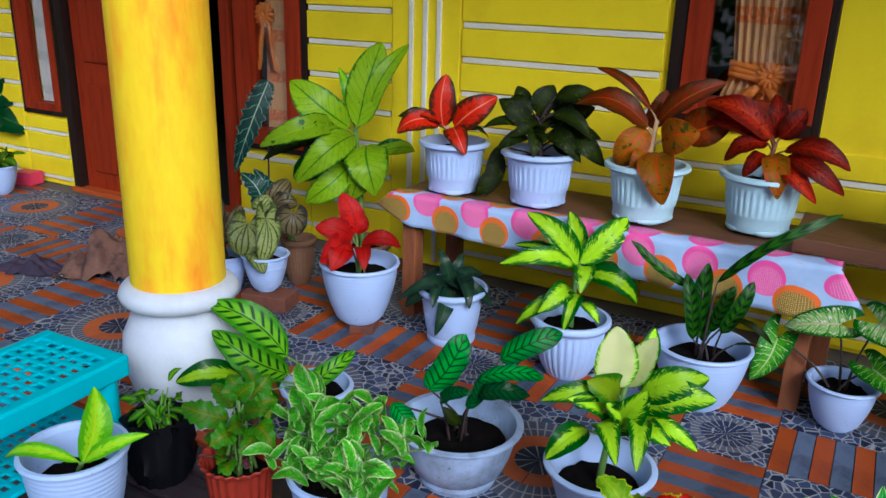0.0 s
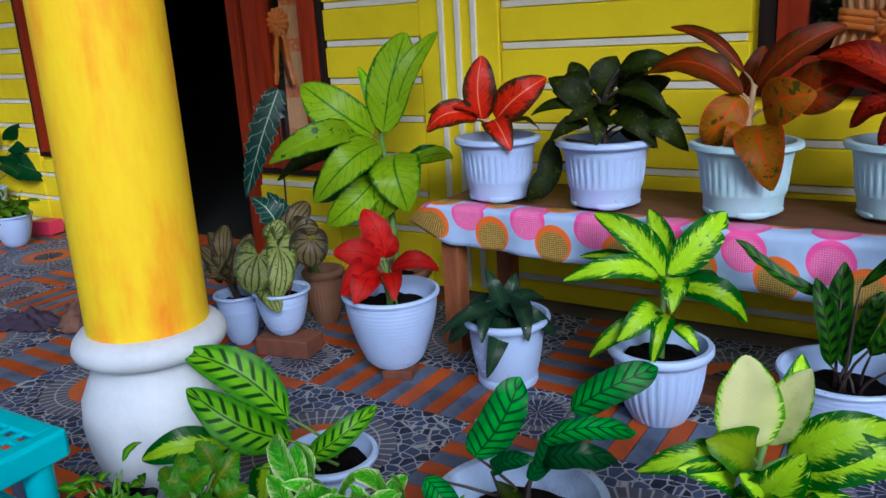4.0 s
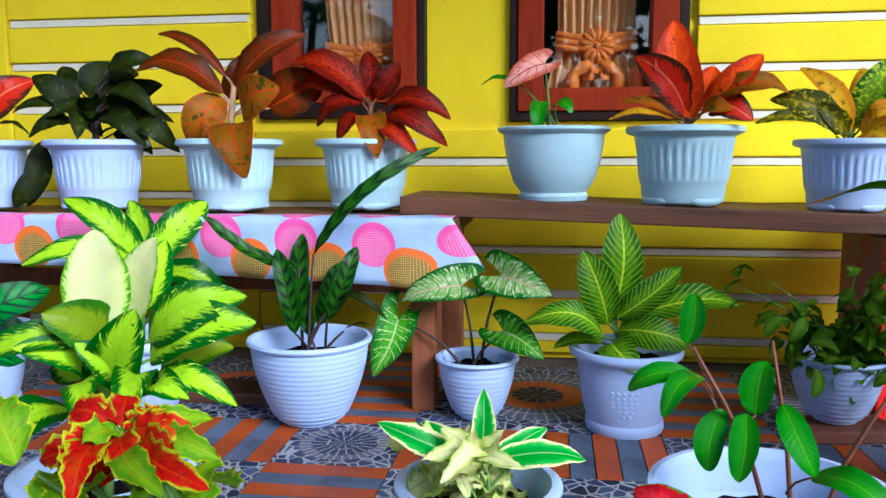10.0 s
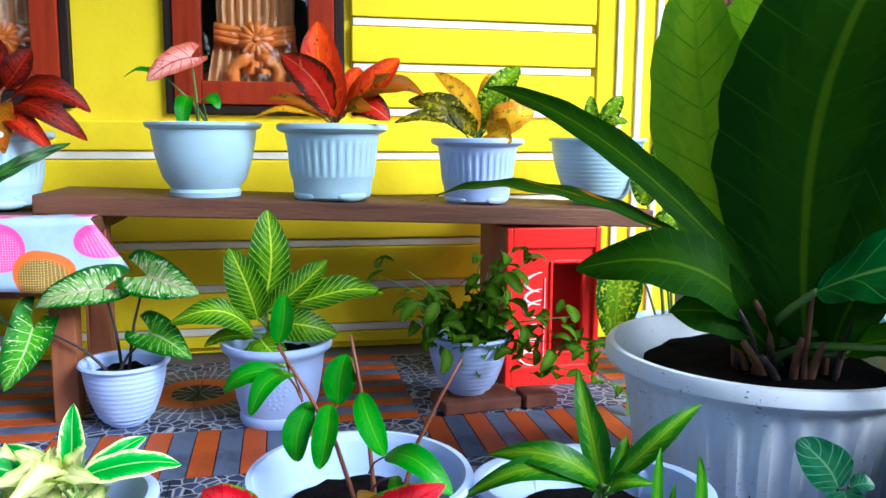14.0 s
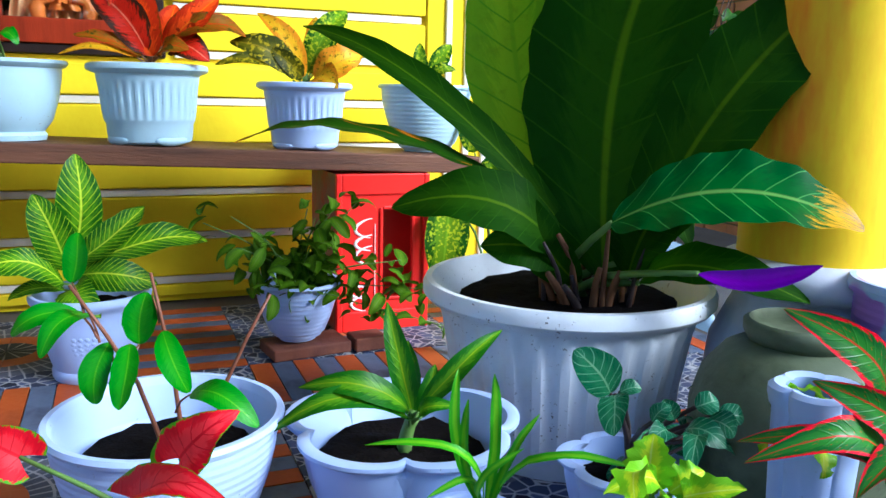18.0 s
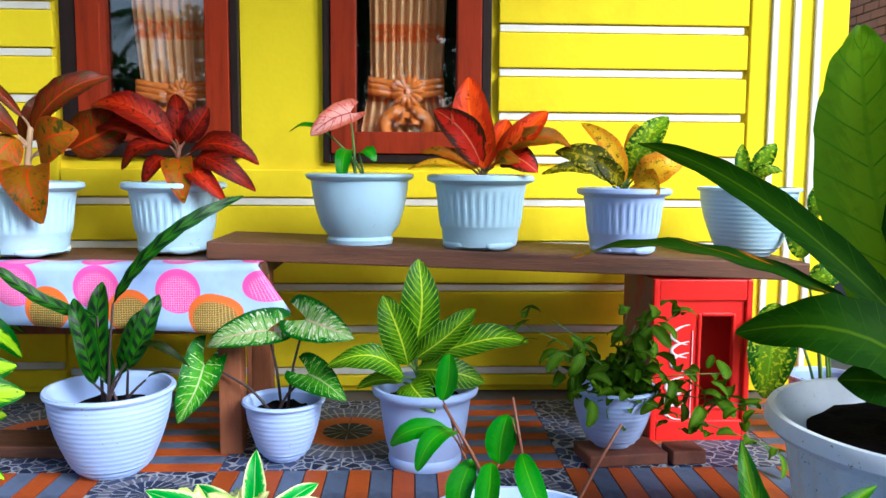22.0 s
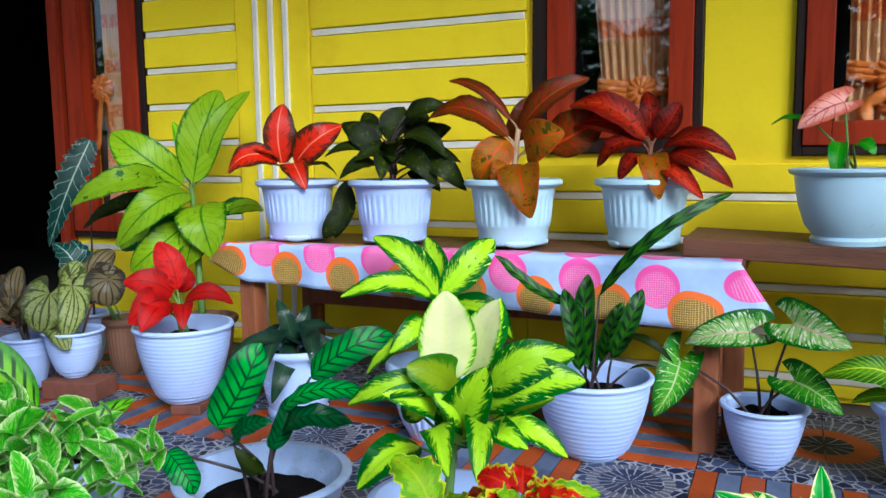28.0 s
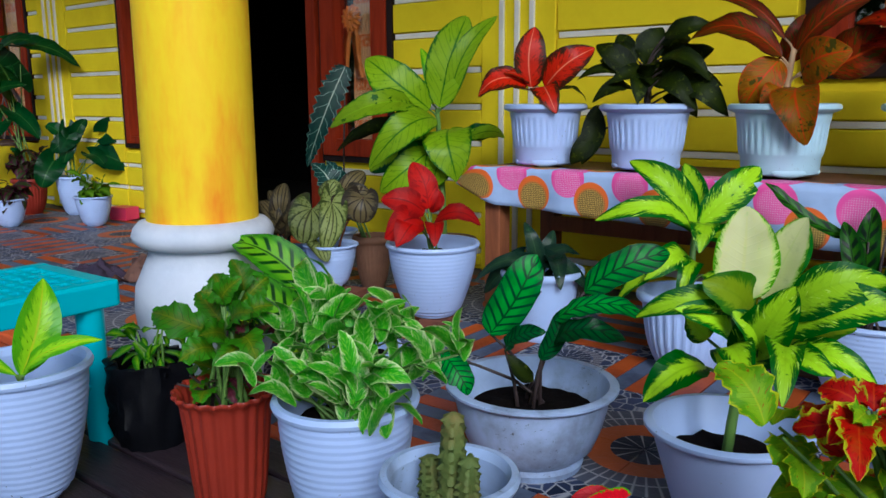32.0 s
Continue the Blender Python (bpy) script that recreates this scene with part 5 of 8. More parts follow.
loose_box("brick", (1.035, 2.485, 0.0005), (0.2, 0.12, 0.029), BRICK, "flat dark brick under a small pot", "brick", 8, "bricks under pots")
loose_box("brick", (1.19, 2.47, 0.0005), (0.085, 0.075, 0.035), BRICK, "half brick beside a small pot", "brick", 5, "bricks under pots")
loose_box("brick", (-1.79, 2.32, 0.0005), (0.19, 0.11, 0.059), BRICK, "worn red brick under a begonia pot", "brick", 12, "bricks under pots")
loose_box("brick", (-1.356, 2.33, 0.0005), (0.09, 0.09, 0.029), BRICK, "small brick stand under a white pot", "brick", 20, "bricks under pots")
loose_box("board", (-0.5, 2.58, 0.0005), (0.42, 0.13, 0.03), BENCH_WOOD, "short brown board lying under the bench", "board", -3)
loose_box("plastic_box", (-4.24, 3.0, 0.0005), (0.14, 0.1, 0.075), PINK, "small bright pink plastic box by the wall", "box", 10)

# ---- crumpled rag by the column ----
RAG = paint("faded_rag", (0.06, 0.04, 0.07), (0.02, 0.016, 0.035), 0.9, 60, 6, 0.9, 0.6)


def crumpled(name, at, size, high, seed, material, label, category, turn=0):
    bm = bmesh.new()
    bmesh.ops.create_grid(bm, x_segments=40, y_segments=28, size=0.5)
    for v in bm.verts:
        x, y = v.co.x, v.co.y
        h = high * max(0, 1 - (x * x * 3.6 + y * y * 3.6)) * (0.75 + 0.9 * noise.noise(Vector((x * 5, y * 5, seed)))) + 0.35 * high * abs(noise.noise(Vector((x * 11, y * 11, seed + 6))))
        edge = 1 + 0.35 * noise.noise(Vector((y * 4, seed, x * 4)))
        v.co = Vector((x * size[0] * edge, y * size[1] * edge, max(0.002, h)))
    ob = tagged(part(name, bm, material, None, smooth=180), label, category)
    ob.matrix_basis = pose(*at, 0, 0, turn)
    return ob


DRY = paint("dry_brown_cloth", (0.2, 0.1, 0.07), (0.05, 0.025, 0.03), 0.9, 60, 14, 1.0, 0.8)
crumpled("floor_rag", (-2.9, 2.08, 0.0005), (0.28, 0.16), 0.05, 3, RAG, "small crumpled purple rag on the tiled floor", "rag", 20)
crumpled("floor_rag", (-2.6, 2.27, 0.0005), (0.42, 0.3), 0.17, 8, DRY, "crumpled brown sacking heaped behind the column", "rag", 30)

# ---- long turquoise plastic table ----
table = thing("plastic_table", (-1.46, 1.272, GROUND_Z), "long turquoise plastic table with a perforated top beside the column", "table", turn=1.5)
TW, TL, TZ = 0.29, 0.92, 0.545


def tray(half, length, z, lanes, rows, wide):
    """A perforated sheet: lengthwise bars and cross bars that leave rounded slots."""
    bar = mesh_of("slat", box(-wide, wide, -length + 0.025, -0.025, z - 0.009, z - 0.0015, bevel=0.002), STOOL_TEAL)
    web = mesh_of("cross_slat", box(-half + 0.02, half - 0.02, -0.0062, 0.0062, z - 0.0095, z - 0.002, bevel=0.002), STOOL_TEAL)
    for k in range(1, lanes):
        ob = new("slat", bar)
        ob.parent, ob.location = table, (-half + 0.028 + (2 * half - 0.056) * k / lanes, 0, 0)
    for k in range(1, rows):
        ob = new("cross_slat", web)
        ob.parent, ob.location = table, (0, -0.04 - (length - 0.08) * k / rows, 0)
    for x in (-half, half - 0.032):
        part("edge_rail", box(x, x + 0.032, -length, 0, z - 0.012, z, bevel=0.005), STOOL_TEAL, table)
    for y in (-length, -0.044):
        part("end_rail", box(-half + 0.028, half - 0.028, y + 0.001, y + 0.043, z - 0.012, z - 0.0005, bevel=0.005), STOOL_TEAL, table)


tray(TW / 2, TL, TZ, 6, 28, 0.0058)
for x in (-TW / 2 - 0.003, TW / 2 - 0.006):
    part("apron", box(x, x + 0.009, -TL + 0.004, -0.004, TZ - 0.052, TZ - 0.004, bevel=0.004), STOOL_TEAL, table)
for y in (-TL - 0.003, -0.006):
    part("apron", box(-TW / 2 + 0.004, TW / 2 - 0.004, y, y + 0.009, TZ - 0.052, TZ - 0.004, bevel=0.004), STOOL_TEAL, table)
tray(TW / 2 - 0.01, TL - 0.2, TZ - 0.2, 6, 22, 0.0058)
for sx in (-1, 1):
    for y in (-0.05, -TL + 0.05):
        part("leg", tube([(sx * (TW / 2 - 0.03), y, TZ - 0.012), (sx * (TW / 2 - 0.026), y, TZ * 0.5), (sx * (TW / 2 - 0.016), y, 0.0)], [0.027, 0.024, 0.02], 14), STOOL_TEAL, table, smooth=60)

# ---- black planting bag ----
bag = thing("planting_bag", (-1.25, 1.29, 0.028), "black polythene bag with a small weedy plant", "potted plant")
rng = random.Random(8)
bumps = [rng.uniform(-0.17, 0.17) for _ in range(400)]
prof = [(0.01, 0), (0.068, 0), (0.075, 0.02), (0.078, 0.05), (0.075, 0.08), (0.079, 0.11), (0.075, 0.145), (0.078, 0.165), (0.071, 0.167), (0.058, 0.125), (0.01, 0.12)]
part("bag", lathe(prof, 36, lambda a, k: 1 + bumps[(int(a * 5.8) * 7 + k * 3) % 400] * (0.4 if k < 3 else 1)), BAG_BLACK, bag, smooth=60)
soil_part(bag, 0.066, 0.15, 0.83)
PLANTS["bag"], SOIL_Z["bag"] = bag, 0.12
bush("bag", "n", 34, (0.0, 0, 0.2), (0.06, 0.05, 0.05), 0.045, 21, 6, droop=0.3)

weed = thing("weed", (-0.63, 1.01, 0.028), "small yellow-green weed growing between the planks", "weed")
PLANTS["weed"], SOIL_Z["weed"] = weed, 0.0
bush("weed", "0", 26, (0.0, 0, 0.12), (0.05, 0.04, 0.06), 0.03, 71, 5, droop=0.3)

# ---- round jar beside the big planter ----
JAR = paint("mossy_jar_glaze", (0.12, 0.15, 0.09), (0.025, 0.045, 0.016), 0.55, 45, 9, 1.0, 0.5, None, 0.3, 0.58)
jar = thing("round_jar", (1.515, 1.4, 0.0), "round mossy grey-brown jar beside the big planter", "jar")
part("body", lathe([(0.02, 0), (0.085, 0), (0.11, 0.03), (0.135, 0.09), (0.148, 0.15), (0.147, 0.2), (0.133, 0.25), (0.105, 0.285), (0.075, 0.302), (0.02, 0.3)], 48), JAR, jar, smooth=60)
part("rim", lathe([(0.062, 0.3), (0.072, 0.302), (0.08, 0.315), (0.08, 0.328), (0.072, 0.333), (0.062, 0.322)], 48), JAR, jar, smooth=60)


# ---- windows, curtains and doors ----
def glass_material():
    m = bpy.data.materials.new("window_glass")
    m.use_nodes = True
    n, l = m.node_tree.nodes, m.node_tree.links
    clear, shine, both = n.new("ShaderNodeBsdfTransparent"), n.new("ShaderNodeBsdfGlossy"), n.new("ShaderNodeMixShader")
    clear.inputs[0].default_value = (0.93, 0.93, 0.91, 1)
    shine.inputs["Roughness"].default_value = 0.015
    lw = n.new("ShaderNodeLayerWeight")
    lw.inputs[0].default_value = 0.5
    p = math_node(m, "POWER", lw.outputs["Facing"], 4.0)
    l.new(math_node(m, "MULTIPLY_ADD", p, 0.32, 0.12), both.inputs[0])
    l.new(clear.outputs[0], both.inputs[1]), l.new(shine.outputs[0], both.inputs[2])
    l.new(both.outputs[0], n["Material Output"].inputs[0])
    return m


GLASS = glass_material()


def curtain_material(name, cream, band, low):
    m = mat(name, cream, 0.85)
    n, l, b = nodes_of(m)
    xyz = n.new("ShaderNodeSeparateXYZ")
    vec = coords(m)
    l.new(vec, xyz.inputs[0])
    z = math_node(m, "ADD", xyz.outputs[2], math_node(m, "MULTIPLY", noise_tex(m, vec, 40, 3), 0.02))
    f = math_node(m, "FRACT", math_node(m, "DIVIDE", math_node(m, "SUBTRACT", z, low), 0.19))
    col = mix(m, math_node(m, "MULTIPLY", math_node(m, "LESS_THAN", f, 0.3), ramp(m, noise_tex(m, vec, 60, 3), 0.3, 0.6)), cream, band)
    l.new(col, b.inputs["Base Color"])
    bump(m, noise_tex(m, vec, 200, 2), 0.2, 0.002)
    return m


LACE = curtain_material("cream_lace_curtain", (0.84, 0.52, 0.25), (0.82, 0.2, 0.035), 1.12)
WHITE_LACE = curtain_material("white_lace_curtain", (0.72, 0.7, 0.68), (0.5, 0.5, 0.5), 1.1)


def curtain_mesh(top0, top1, tie0, tie1, bot0, bot1, z_top, z_tie, z_bot, y, folds=9, deep=0.012):
    bm = bmesh.new()
    rows, cols = 34, folds * 8
    grid = []
    for i in range(rows + 1):
        z = z_top + (z_bot - z_top) * i / rows
        if z > z_tie:
            f = ((z_top - z) / (z_top - z_tie)) ** 1.6
            a, b = top0 + (tie0 - top0) * f, top1 + (tie1 - top1) * f
        else:
            f = ((z_tie - z) / (z_tie - z_bot)) ** 0.7
            a, b = tie0 + (bot0 - tie0) * f, tie1 + (bot1 - tie1) * f
        grid.append([bm.verts.new((a + (b - a) * j / cols, y + deep * math.sin(2 * math.pi * folds * j / cols + 0.4 * math.sin(z * 7)), z)) for j in range(cols + 1)])
    for p, q in zip(grid, grid[1:]):
        for j in range(cols):
            bm.faces.new((p[j], p[j + 1], q[j + 1], q[j]))
    return bm


def bow_parts(parent, x, y, z, r, tail):
    """A pleated satin rosette with a band and two tails."""
    bm = bmesh.new()
    for k in range(13):
        a = 2 * math.pi * k / 13
        m = Matrix.Translation((x + 0.55 * r * math.cos(a), y, z + 0.55 * r * math.sin(a))) @ Matrix.Rotation(-a, 4, "Y") @ Matrix.Diagonal((0.5 * r, 0.3 * r, 0.2 * r, 1))
        bmesh.ops.create_icosphere(bm, subdivisions=2, radius=1, matrix=m)
    part("rosette", bm, ORANGE_SATIN, parent, "pleated orange satin rosette", smooth=180)
    part("knot", lathe([(0.001, -0.01), (0.16 * r, -0.006), (0.2 * r, 0), (0.14 * r, 0.008), (0.001, 0.01)], 14), ORANGE_SATIN, parent, smooth=180).matrix_basis = pose(x, y - 0.16 * r, z, 90)
    for s in (-1, 1):
        bm = bmesh.new()
        pts = [Vector((x + s * (0.1 * r + tail * 0.22 * (k / 6) + 0.1 * r * math.sin(k)), y - 0.004, z - 0.3 * r - tail * k / 6)) for k in range(7)]
        left = [bm.verts.new(p + Vector((-0.4 * r, 0.004 * math.sin(k * 2), 0))) for k, p in enumerate(pts)]
        right = [bm.verts.new(p + Vector((0.4 * r, -0.004 * math.sin(k * 2), 0))) for k, p in enumerate(pts)]
        back = [bm.verts.new(p + Vector((0, 0.012, 0))) for p in pts]
        for k in range(6):
            bm.faces.new((left[k], right[k], right[k + 1], left[k + 1]))
            bm.faces.new((right[k], back[k], back[k + 1], right[k + 1]))
            bm.faces.new((back[k], left[k], left[k + 1], back[k + 1]))
        part("tail", bm, ORANGE_SATIN, parent, smooth=180)


def window(number, x0, x1, z0, z1, black_l, black_r, red, label):
    w = thing(f"window_{number}", (0, 0, 0), label, "window", **structure)
    y0, y1 = WALL_Y - 0.022, WALL_Y + 0.07
    def frame_bars(name, a, b, lo, hi, wl, wr, material, front, back):
        part(name, box(a, a + wl, front, back, lo, hi, bevel=0.003), material, w)
        part(name, box(b - wr, b, front, back, lo, hi, bevel=0.003), material, w)
        part(name, box(a + wl, b - wr, front + 0.001, back, lo, lo + max(wl, wr) * 0.9, bevel=0.003), material, w)
        part(name, box(a + wl, b - wr, front + 0.001, back, hi - max(wl, wr), hi, bevel=0.003), material, w)
    frame_bars("outer_frame", x0, x1, z0, z1, black_l, black_r, DARK_WOOD, y0 + 0.008, y1)
    low = z0 + max(black_l, black_r) * 0.9
    frame_bars("sash", x0 + black_l + 0.001, x1 - black_r - 0.001, low + 0.001, z1 - 0.05, red, red, RED_WOOD, y0, y1 - 0.01)
    pane = part("pane", box(x0 + black_l + red - 0.004, x1 - black_r - red + 0.004, WALL_Y + 0.028, WALL_Y + 0.032, low + red * 0.9 - 0.004, z1 - 0.05 - red + 0.004), GLASS, w)
    pane.visible_shadow = False
    return w


w1 = window(1, -0.54, -0.009, 0.742, 2.1, 0.05, 0.026, 0.072, "red-brown timber window with a tied curtain behind glass")
w2 = window(2, 0.245, 0.763, 0.728, 2.1, 0.024, 0.03, 0.075, "red-brown timber window with an orange rosette on its curtain")
w3 = window(3, -2.622, -2.182, 0.408, 2.1, 0.012, 0.03, 0.085, "narrow red-brown window beside the door with a tied curtain")
w4 = window(4, -4.302, -3.948, 0.415, 2.1, 0.03, 0.012, 0.045, "red-brown window with white lace beside the door")
w5 = window(5, -5.978, -5.382, 0.425, 2.1, 0.03, 0.03, 0.08, "red-brown window with an orange curtain at the far end")
for w, spec, material in (
    (w1, (-0.40, -0.10, -0.33, -0.105, -0.38, -0.10, 2.05, 0.94, 0.785), LACE),
    (w2, (0.378, 0.65, 0.388, 0.615, 0.35, 0.65, 2.05, 0.965, 0.785), LACE),
    (w3, (-2.5, -2.32, -2.49, -2.35, -2.5, -2.33, 2.05, 1.08, 0.47), LACE),
    (w4, (-4.24, -4.0, -4.24, -4.0, -4.24, -4.0, 2.05, 1.0, 0.47), WHITE_LACE),
    (w5, (-5.9, -5.46, -5.85, -5.6, -5.88, -5.5, 2.05, 1.0, 0.47), LACE),
):
    part("curtain", curtain_mesh(*spec, WALL_Y + 0.082), material, w, "pleated curtain gathered by a tie", smooth=180)
bow_parts(w1, -0.2, WALL_Y + 0.055, 0.935, 0.05, 0.07)
bow_parts(w2, 0.503, WALL_Y + 0.055, 0.952, 0.055, 0.085)
bow_parts(w3, -2.475, WALL_Y + 0.05, 1.045, 0.06, 0.24)
for w, x0, x1, z in ((w2, 0.38, 0.62, 0.952), (w1, -0.34, -0.105, 0.935)):
    for f in (-0.018, 0.0, 0.018):
        part("tie_band", tube([(x0 + (x1 - x0) * k / 8, WALL_Y + 0.06, z + f + 0.02 * abs(k / 4 - 1)) for k in range(9)], 0.0115, 8), ORANGE_SATIN, w, smooth=180)
    for f in (-0.05, 0.05):
        part("swag", tube([((x0 + x1) / 2 + f * (0.2 + 1.2 * math.sin(k * 0.5)), WALL_Y + 0.058, z - 0.04 - 0.02 * k - 0.006 * math.sin(k * 2)) for k in range(6)], [0.012, 0.022, 0.016, 0.024, 0.02, 0.008], 8), ORANGE_SATIN, w, "knotted orange satin fold", smooth=180)

door = thing("door_1", (0, 0, 0), "red-brown panelled double door, one leaf open to a dark room", "door", **structure)
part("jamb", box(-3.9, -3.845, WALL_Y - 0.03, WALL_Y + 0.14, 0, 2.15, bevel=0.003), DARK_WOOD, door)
part("jamb", box(-2.69, -2.632, WALL_Y - 0.03, WALL_Y + 0.14, 0, 2.15, bevel=0.003), RED_WOOD, door)
part("lintel", box(-3.845, -2.69, WALL_Y - 0.03, WALL_Y + 0.14, 2.09, 2.15, bevel=0.003), RED_WOOD, door)
leaf_panel = part("door_leaf", box(-3.84, -3.3, WALL_Y + 0.02, WALL_Y + 0.06, 0.01, 2.085, bevel=0.004), RED_WOOD, door)
for z0, z1 in ((0.12, 0.62), (0.74, 1.22), (1.34, 1.95)):
    part("panel", box(-3.75, -3.39, WALL_Y + 0.006, WALL_Y + 0.024, z0, z1, bevel=0.008), RED_WOOD, leaf_panel)
# Open leaf of the red-brown door, coloured dark for the room's shade.
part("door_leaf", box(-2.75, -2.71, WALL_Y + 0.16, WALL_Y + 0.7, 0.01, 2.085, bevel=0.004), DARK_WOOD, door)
part("threshold", box(-3.9, -2.63, WALL_Y - 0.05, WALL_Y + 0.16, -0.005, 0.022, bevel=0.004), ORANGE_TILE, door)

# ---- porch edge ----
part("nosing", box(-8.2, 2.15, EDGE_Y - 0.012, EDGE_Y + 0.03, -0.03, 0.003, bevel=0.006), NOSING, floor, "orange tiled nosing along the porch edge")
for k in range(60):
    x = -8.1 + k * 0.13
    if x < -1.6:
        part("riser_tile", box(x, x + 0.127, EDGE_Y - 0.01, EDGE_Y + 0.002, GROUND_Z, -0.032), (ORANGE_TILE, GREY_TILE)[k % 2], floor)

# ---- plants and chair at the far end of the porch ----
def far_pot(key, at, style, r, h, material, label):
    pot_plant(key, at, style, r, h, material, label)


far_pot("far_ivy", (-4.135, 2.76, 0), "ringed", 0.105, 0.17, POT_WHITE, "leafy green plant in a white pot by the far wall")
far_pot("far_purple", (-4.49, 2.46, 0), "ringed", 0.1, 0.16, POT_WHITE, "trailing purple-leaved plant in a white pot")
far_pot("far_philodendron", (-4.66, 2.93, 0), "ringed", 0.11, 0.24, POT_WHITE, "dark heart-leaved philodendron in a tall white pot")
far_pot("far_orange_pot", (-4.95, 2.8, 0), "fluted", 0.11, 0.22, POT_RED, "tall alocasia in an orange pot at the far end")
bush("far_ivy", "g", 60, (0, 0, 0.22), (0.12, 0.1, 0.06), 0.08, 31, 7, droop=0.5)
bush("far_purple", "p", 110, (-0.02, -0.02, 0.2), (0.2, 0.16, 0.08), 0.09, 32, 8, STEM_DARK, 0.7)
bush("far_orange_pot", "p", 60, (0, 0, 0.3), (0.16, 0.14, 0.1), 0.1, 33, 5, STEM_DARK, 0.5)
grow("red_aglaonema", [
    (-1.214, 2.629, 0.723, -1.209, 2.636, 0.905, 0.101, 0.8, 0.05, 'A'),
    (-1.173, 2.646, 0.723, -1.030, 2.675, 0.836, 0.108, 0.8, 0.12, 'A'),
    (-1.227, 2.624, 0.733, -1.351, 2.535, 0.704, 0.092, 0.6, 0.2, 'A'),
    (-1.219, 2.628, 0.740, -1.272, 2.564, 0.767, 0.054, 0.5, 0.1, 'A'),
    (-1.181, 2.642, 0.719, -1.084, 2.558, 0.648, 0.085, 0.8, 0.2, 'A'),
    (-1.148, 2.655, 0.702, -1.056, 2.694, 0.686, 0.038, 0.3, 0.2, 'D'),
    (-1.273, 2.658, 0.720, -1.390, 2.61, 0.753, 0.073, 0.5, 0.2, 'D'),
    (-1.253, 2.7, 0.730, -1.228, 2.721, 0.839, 0.074, 0.8, 0.1, 'D'),
])
grow("dark_aglaonema", [
    (-0.881, 2.666, 0.751, -0.988, 2.619, 0.843, 0.076, 0.7, 0.1, 'D'),
    (-0.875, 2.701, 0.783, -0.843, 2.744, 0.889, 0.087, 0.8, 0.1, 'D'),
    (-0.827, 2.698, 0.774, -0.695, 2.761, 0.823, 0.073, 0.7, 0.15, 'D'),
    (-0.824, 2.689, 0.737, -0.657, 2.742, 0.73, 0.064, 0.6, 0.2, 'D'),
    (-0.781, 2.704, 0.717, -0.622, 2.69, 0.646, 0.077, 0.7, 0.25, 'D'),
    (-0.887, 2.661, 0.742, -1.036, 2.592, 0.742, 0.043, 0.5, 0.15, 'D'),
    (-0.892, 2.652, 0.717, -0.955, 2.546, 0.686, 0.054, 0.6, 0.2, 'D'),
    (-0.937, 2.714, 0.77, -1.011, 2.688, 0.801, 0.054, 0.6, 0.1, 'D'),
    (-0.837, 2.679, 0.722, -0.692, 2.639, 0.662, 0.068, 0.7, 0.2, 'D'),
    (-0.866, 2.67, 0.738, -0.823, 2.546, 0.669, 0.064, 0.8, 0.2, 'D'),
])
grow("dark_aglaonema", [
    (-0.877, 2.749, 0.756, -0.778, 2.801, 0.776, 0.063, 0.7, 0.1, 'D'),
    (-0.931, 2.72, 0.785, -0.971, 2.728, 0.878, 0.066, 0.8, 0.1, 'D'),
    (-0.853, 2.793, 0.751, -0.787, 2.851, 0.849, 0.064, 0.8, 0.1, 'D'),
    (-0.853, 2.678, 0.745, -0.911, 2.557, 0.735, 0.059, 0.6, 0.2, 'D'),
    (-1.011, 2.673, 0.666, -1.025, 2.62, 0.494, 0.073, 0.85, 0.05, 'D'),
    (-1.018, 2.649, 0.589, -1.057, 2.605, 0.495, 0.064, 0.8, 0.1, 'D'),
], salt=10)
grow("copper_aglaonema", [
    (-0.49, 2.687, 0.791, -0.728, 2.655, 0.862, 0.095, 0.55, 0.15, 'C'),
    (-0.497, 2.73, 0.84, -0.689, 2.732, 0.963, 0.037, 0.7, 0.1, 'C'),
    (-0.46, 2.709, 0.808, -0.273, 2.722, 0.949, 0.076, 0.6, 0.12, 'C'),
    (-0.44, 2.686, 0.751, -0.315, 2.612, 0.798, 0.119, 0.8, 0.1, 'O'),
    (-0.399, 2.788, 0.757, -0.245, 2.797, 0.836, 0.132, 0.8, 0.1, 'C'),
    (-0.494, 2.687, 0.785, -0.569, 2.648, 0.66, 0.107, 0.85, 0.15, 'O'),
    (-0.444, 2.684, 0.711, -0.384, 2.558, 0.586, 0.119, 0.85, 0.2, 'O'),
    (-0.485, 2.683, 0.713, -0.502, 2.599, 0.655, 0.075, 0.7, 0.2, 'O'),
    (-0.504, 2.756, 0.778, -0.459, 2.765, 0.902, 0.078, 0.8, 0.1, 'C'),
])
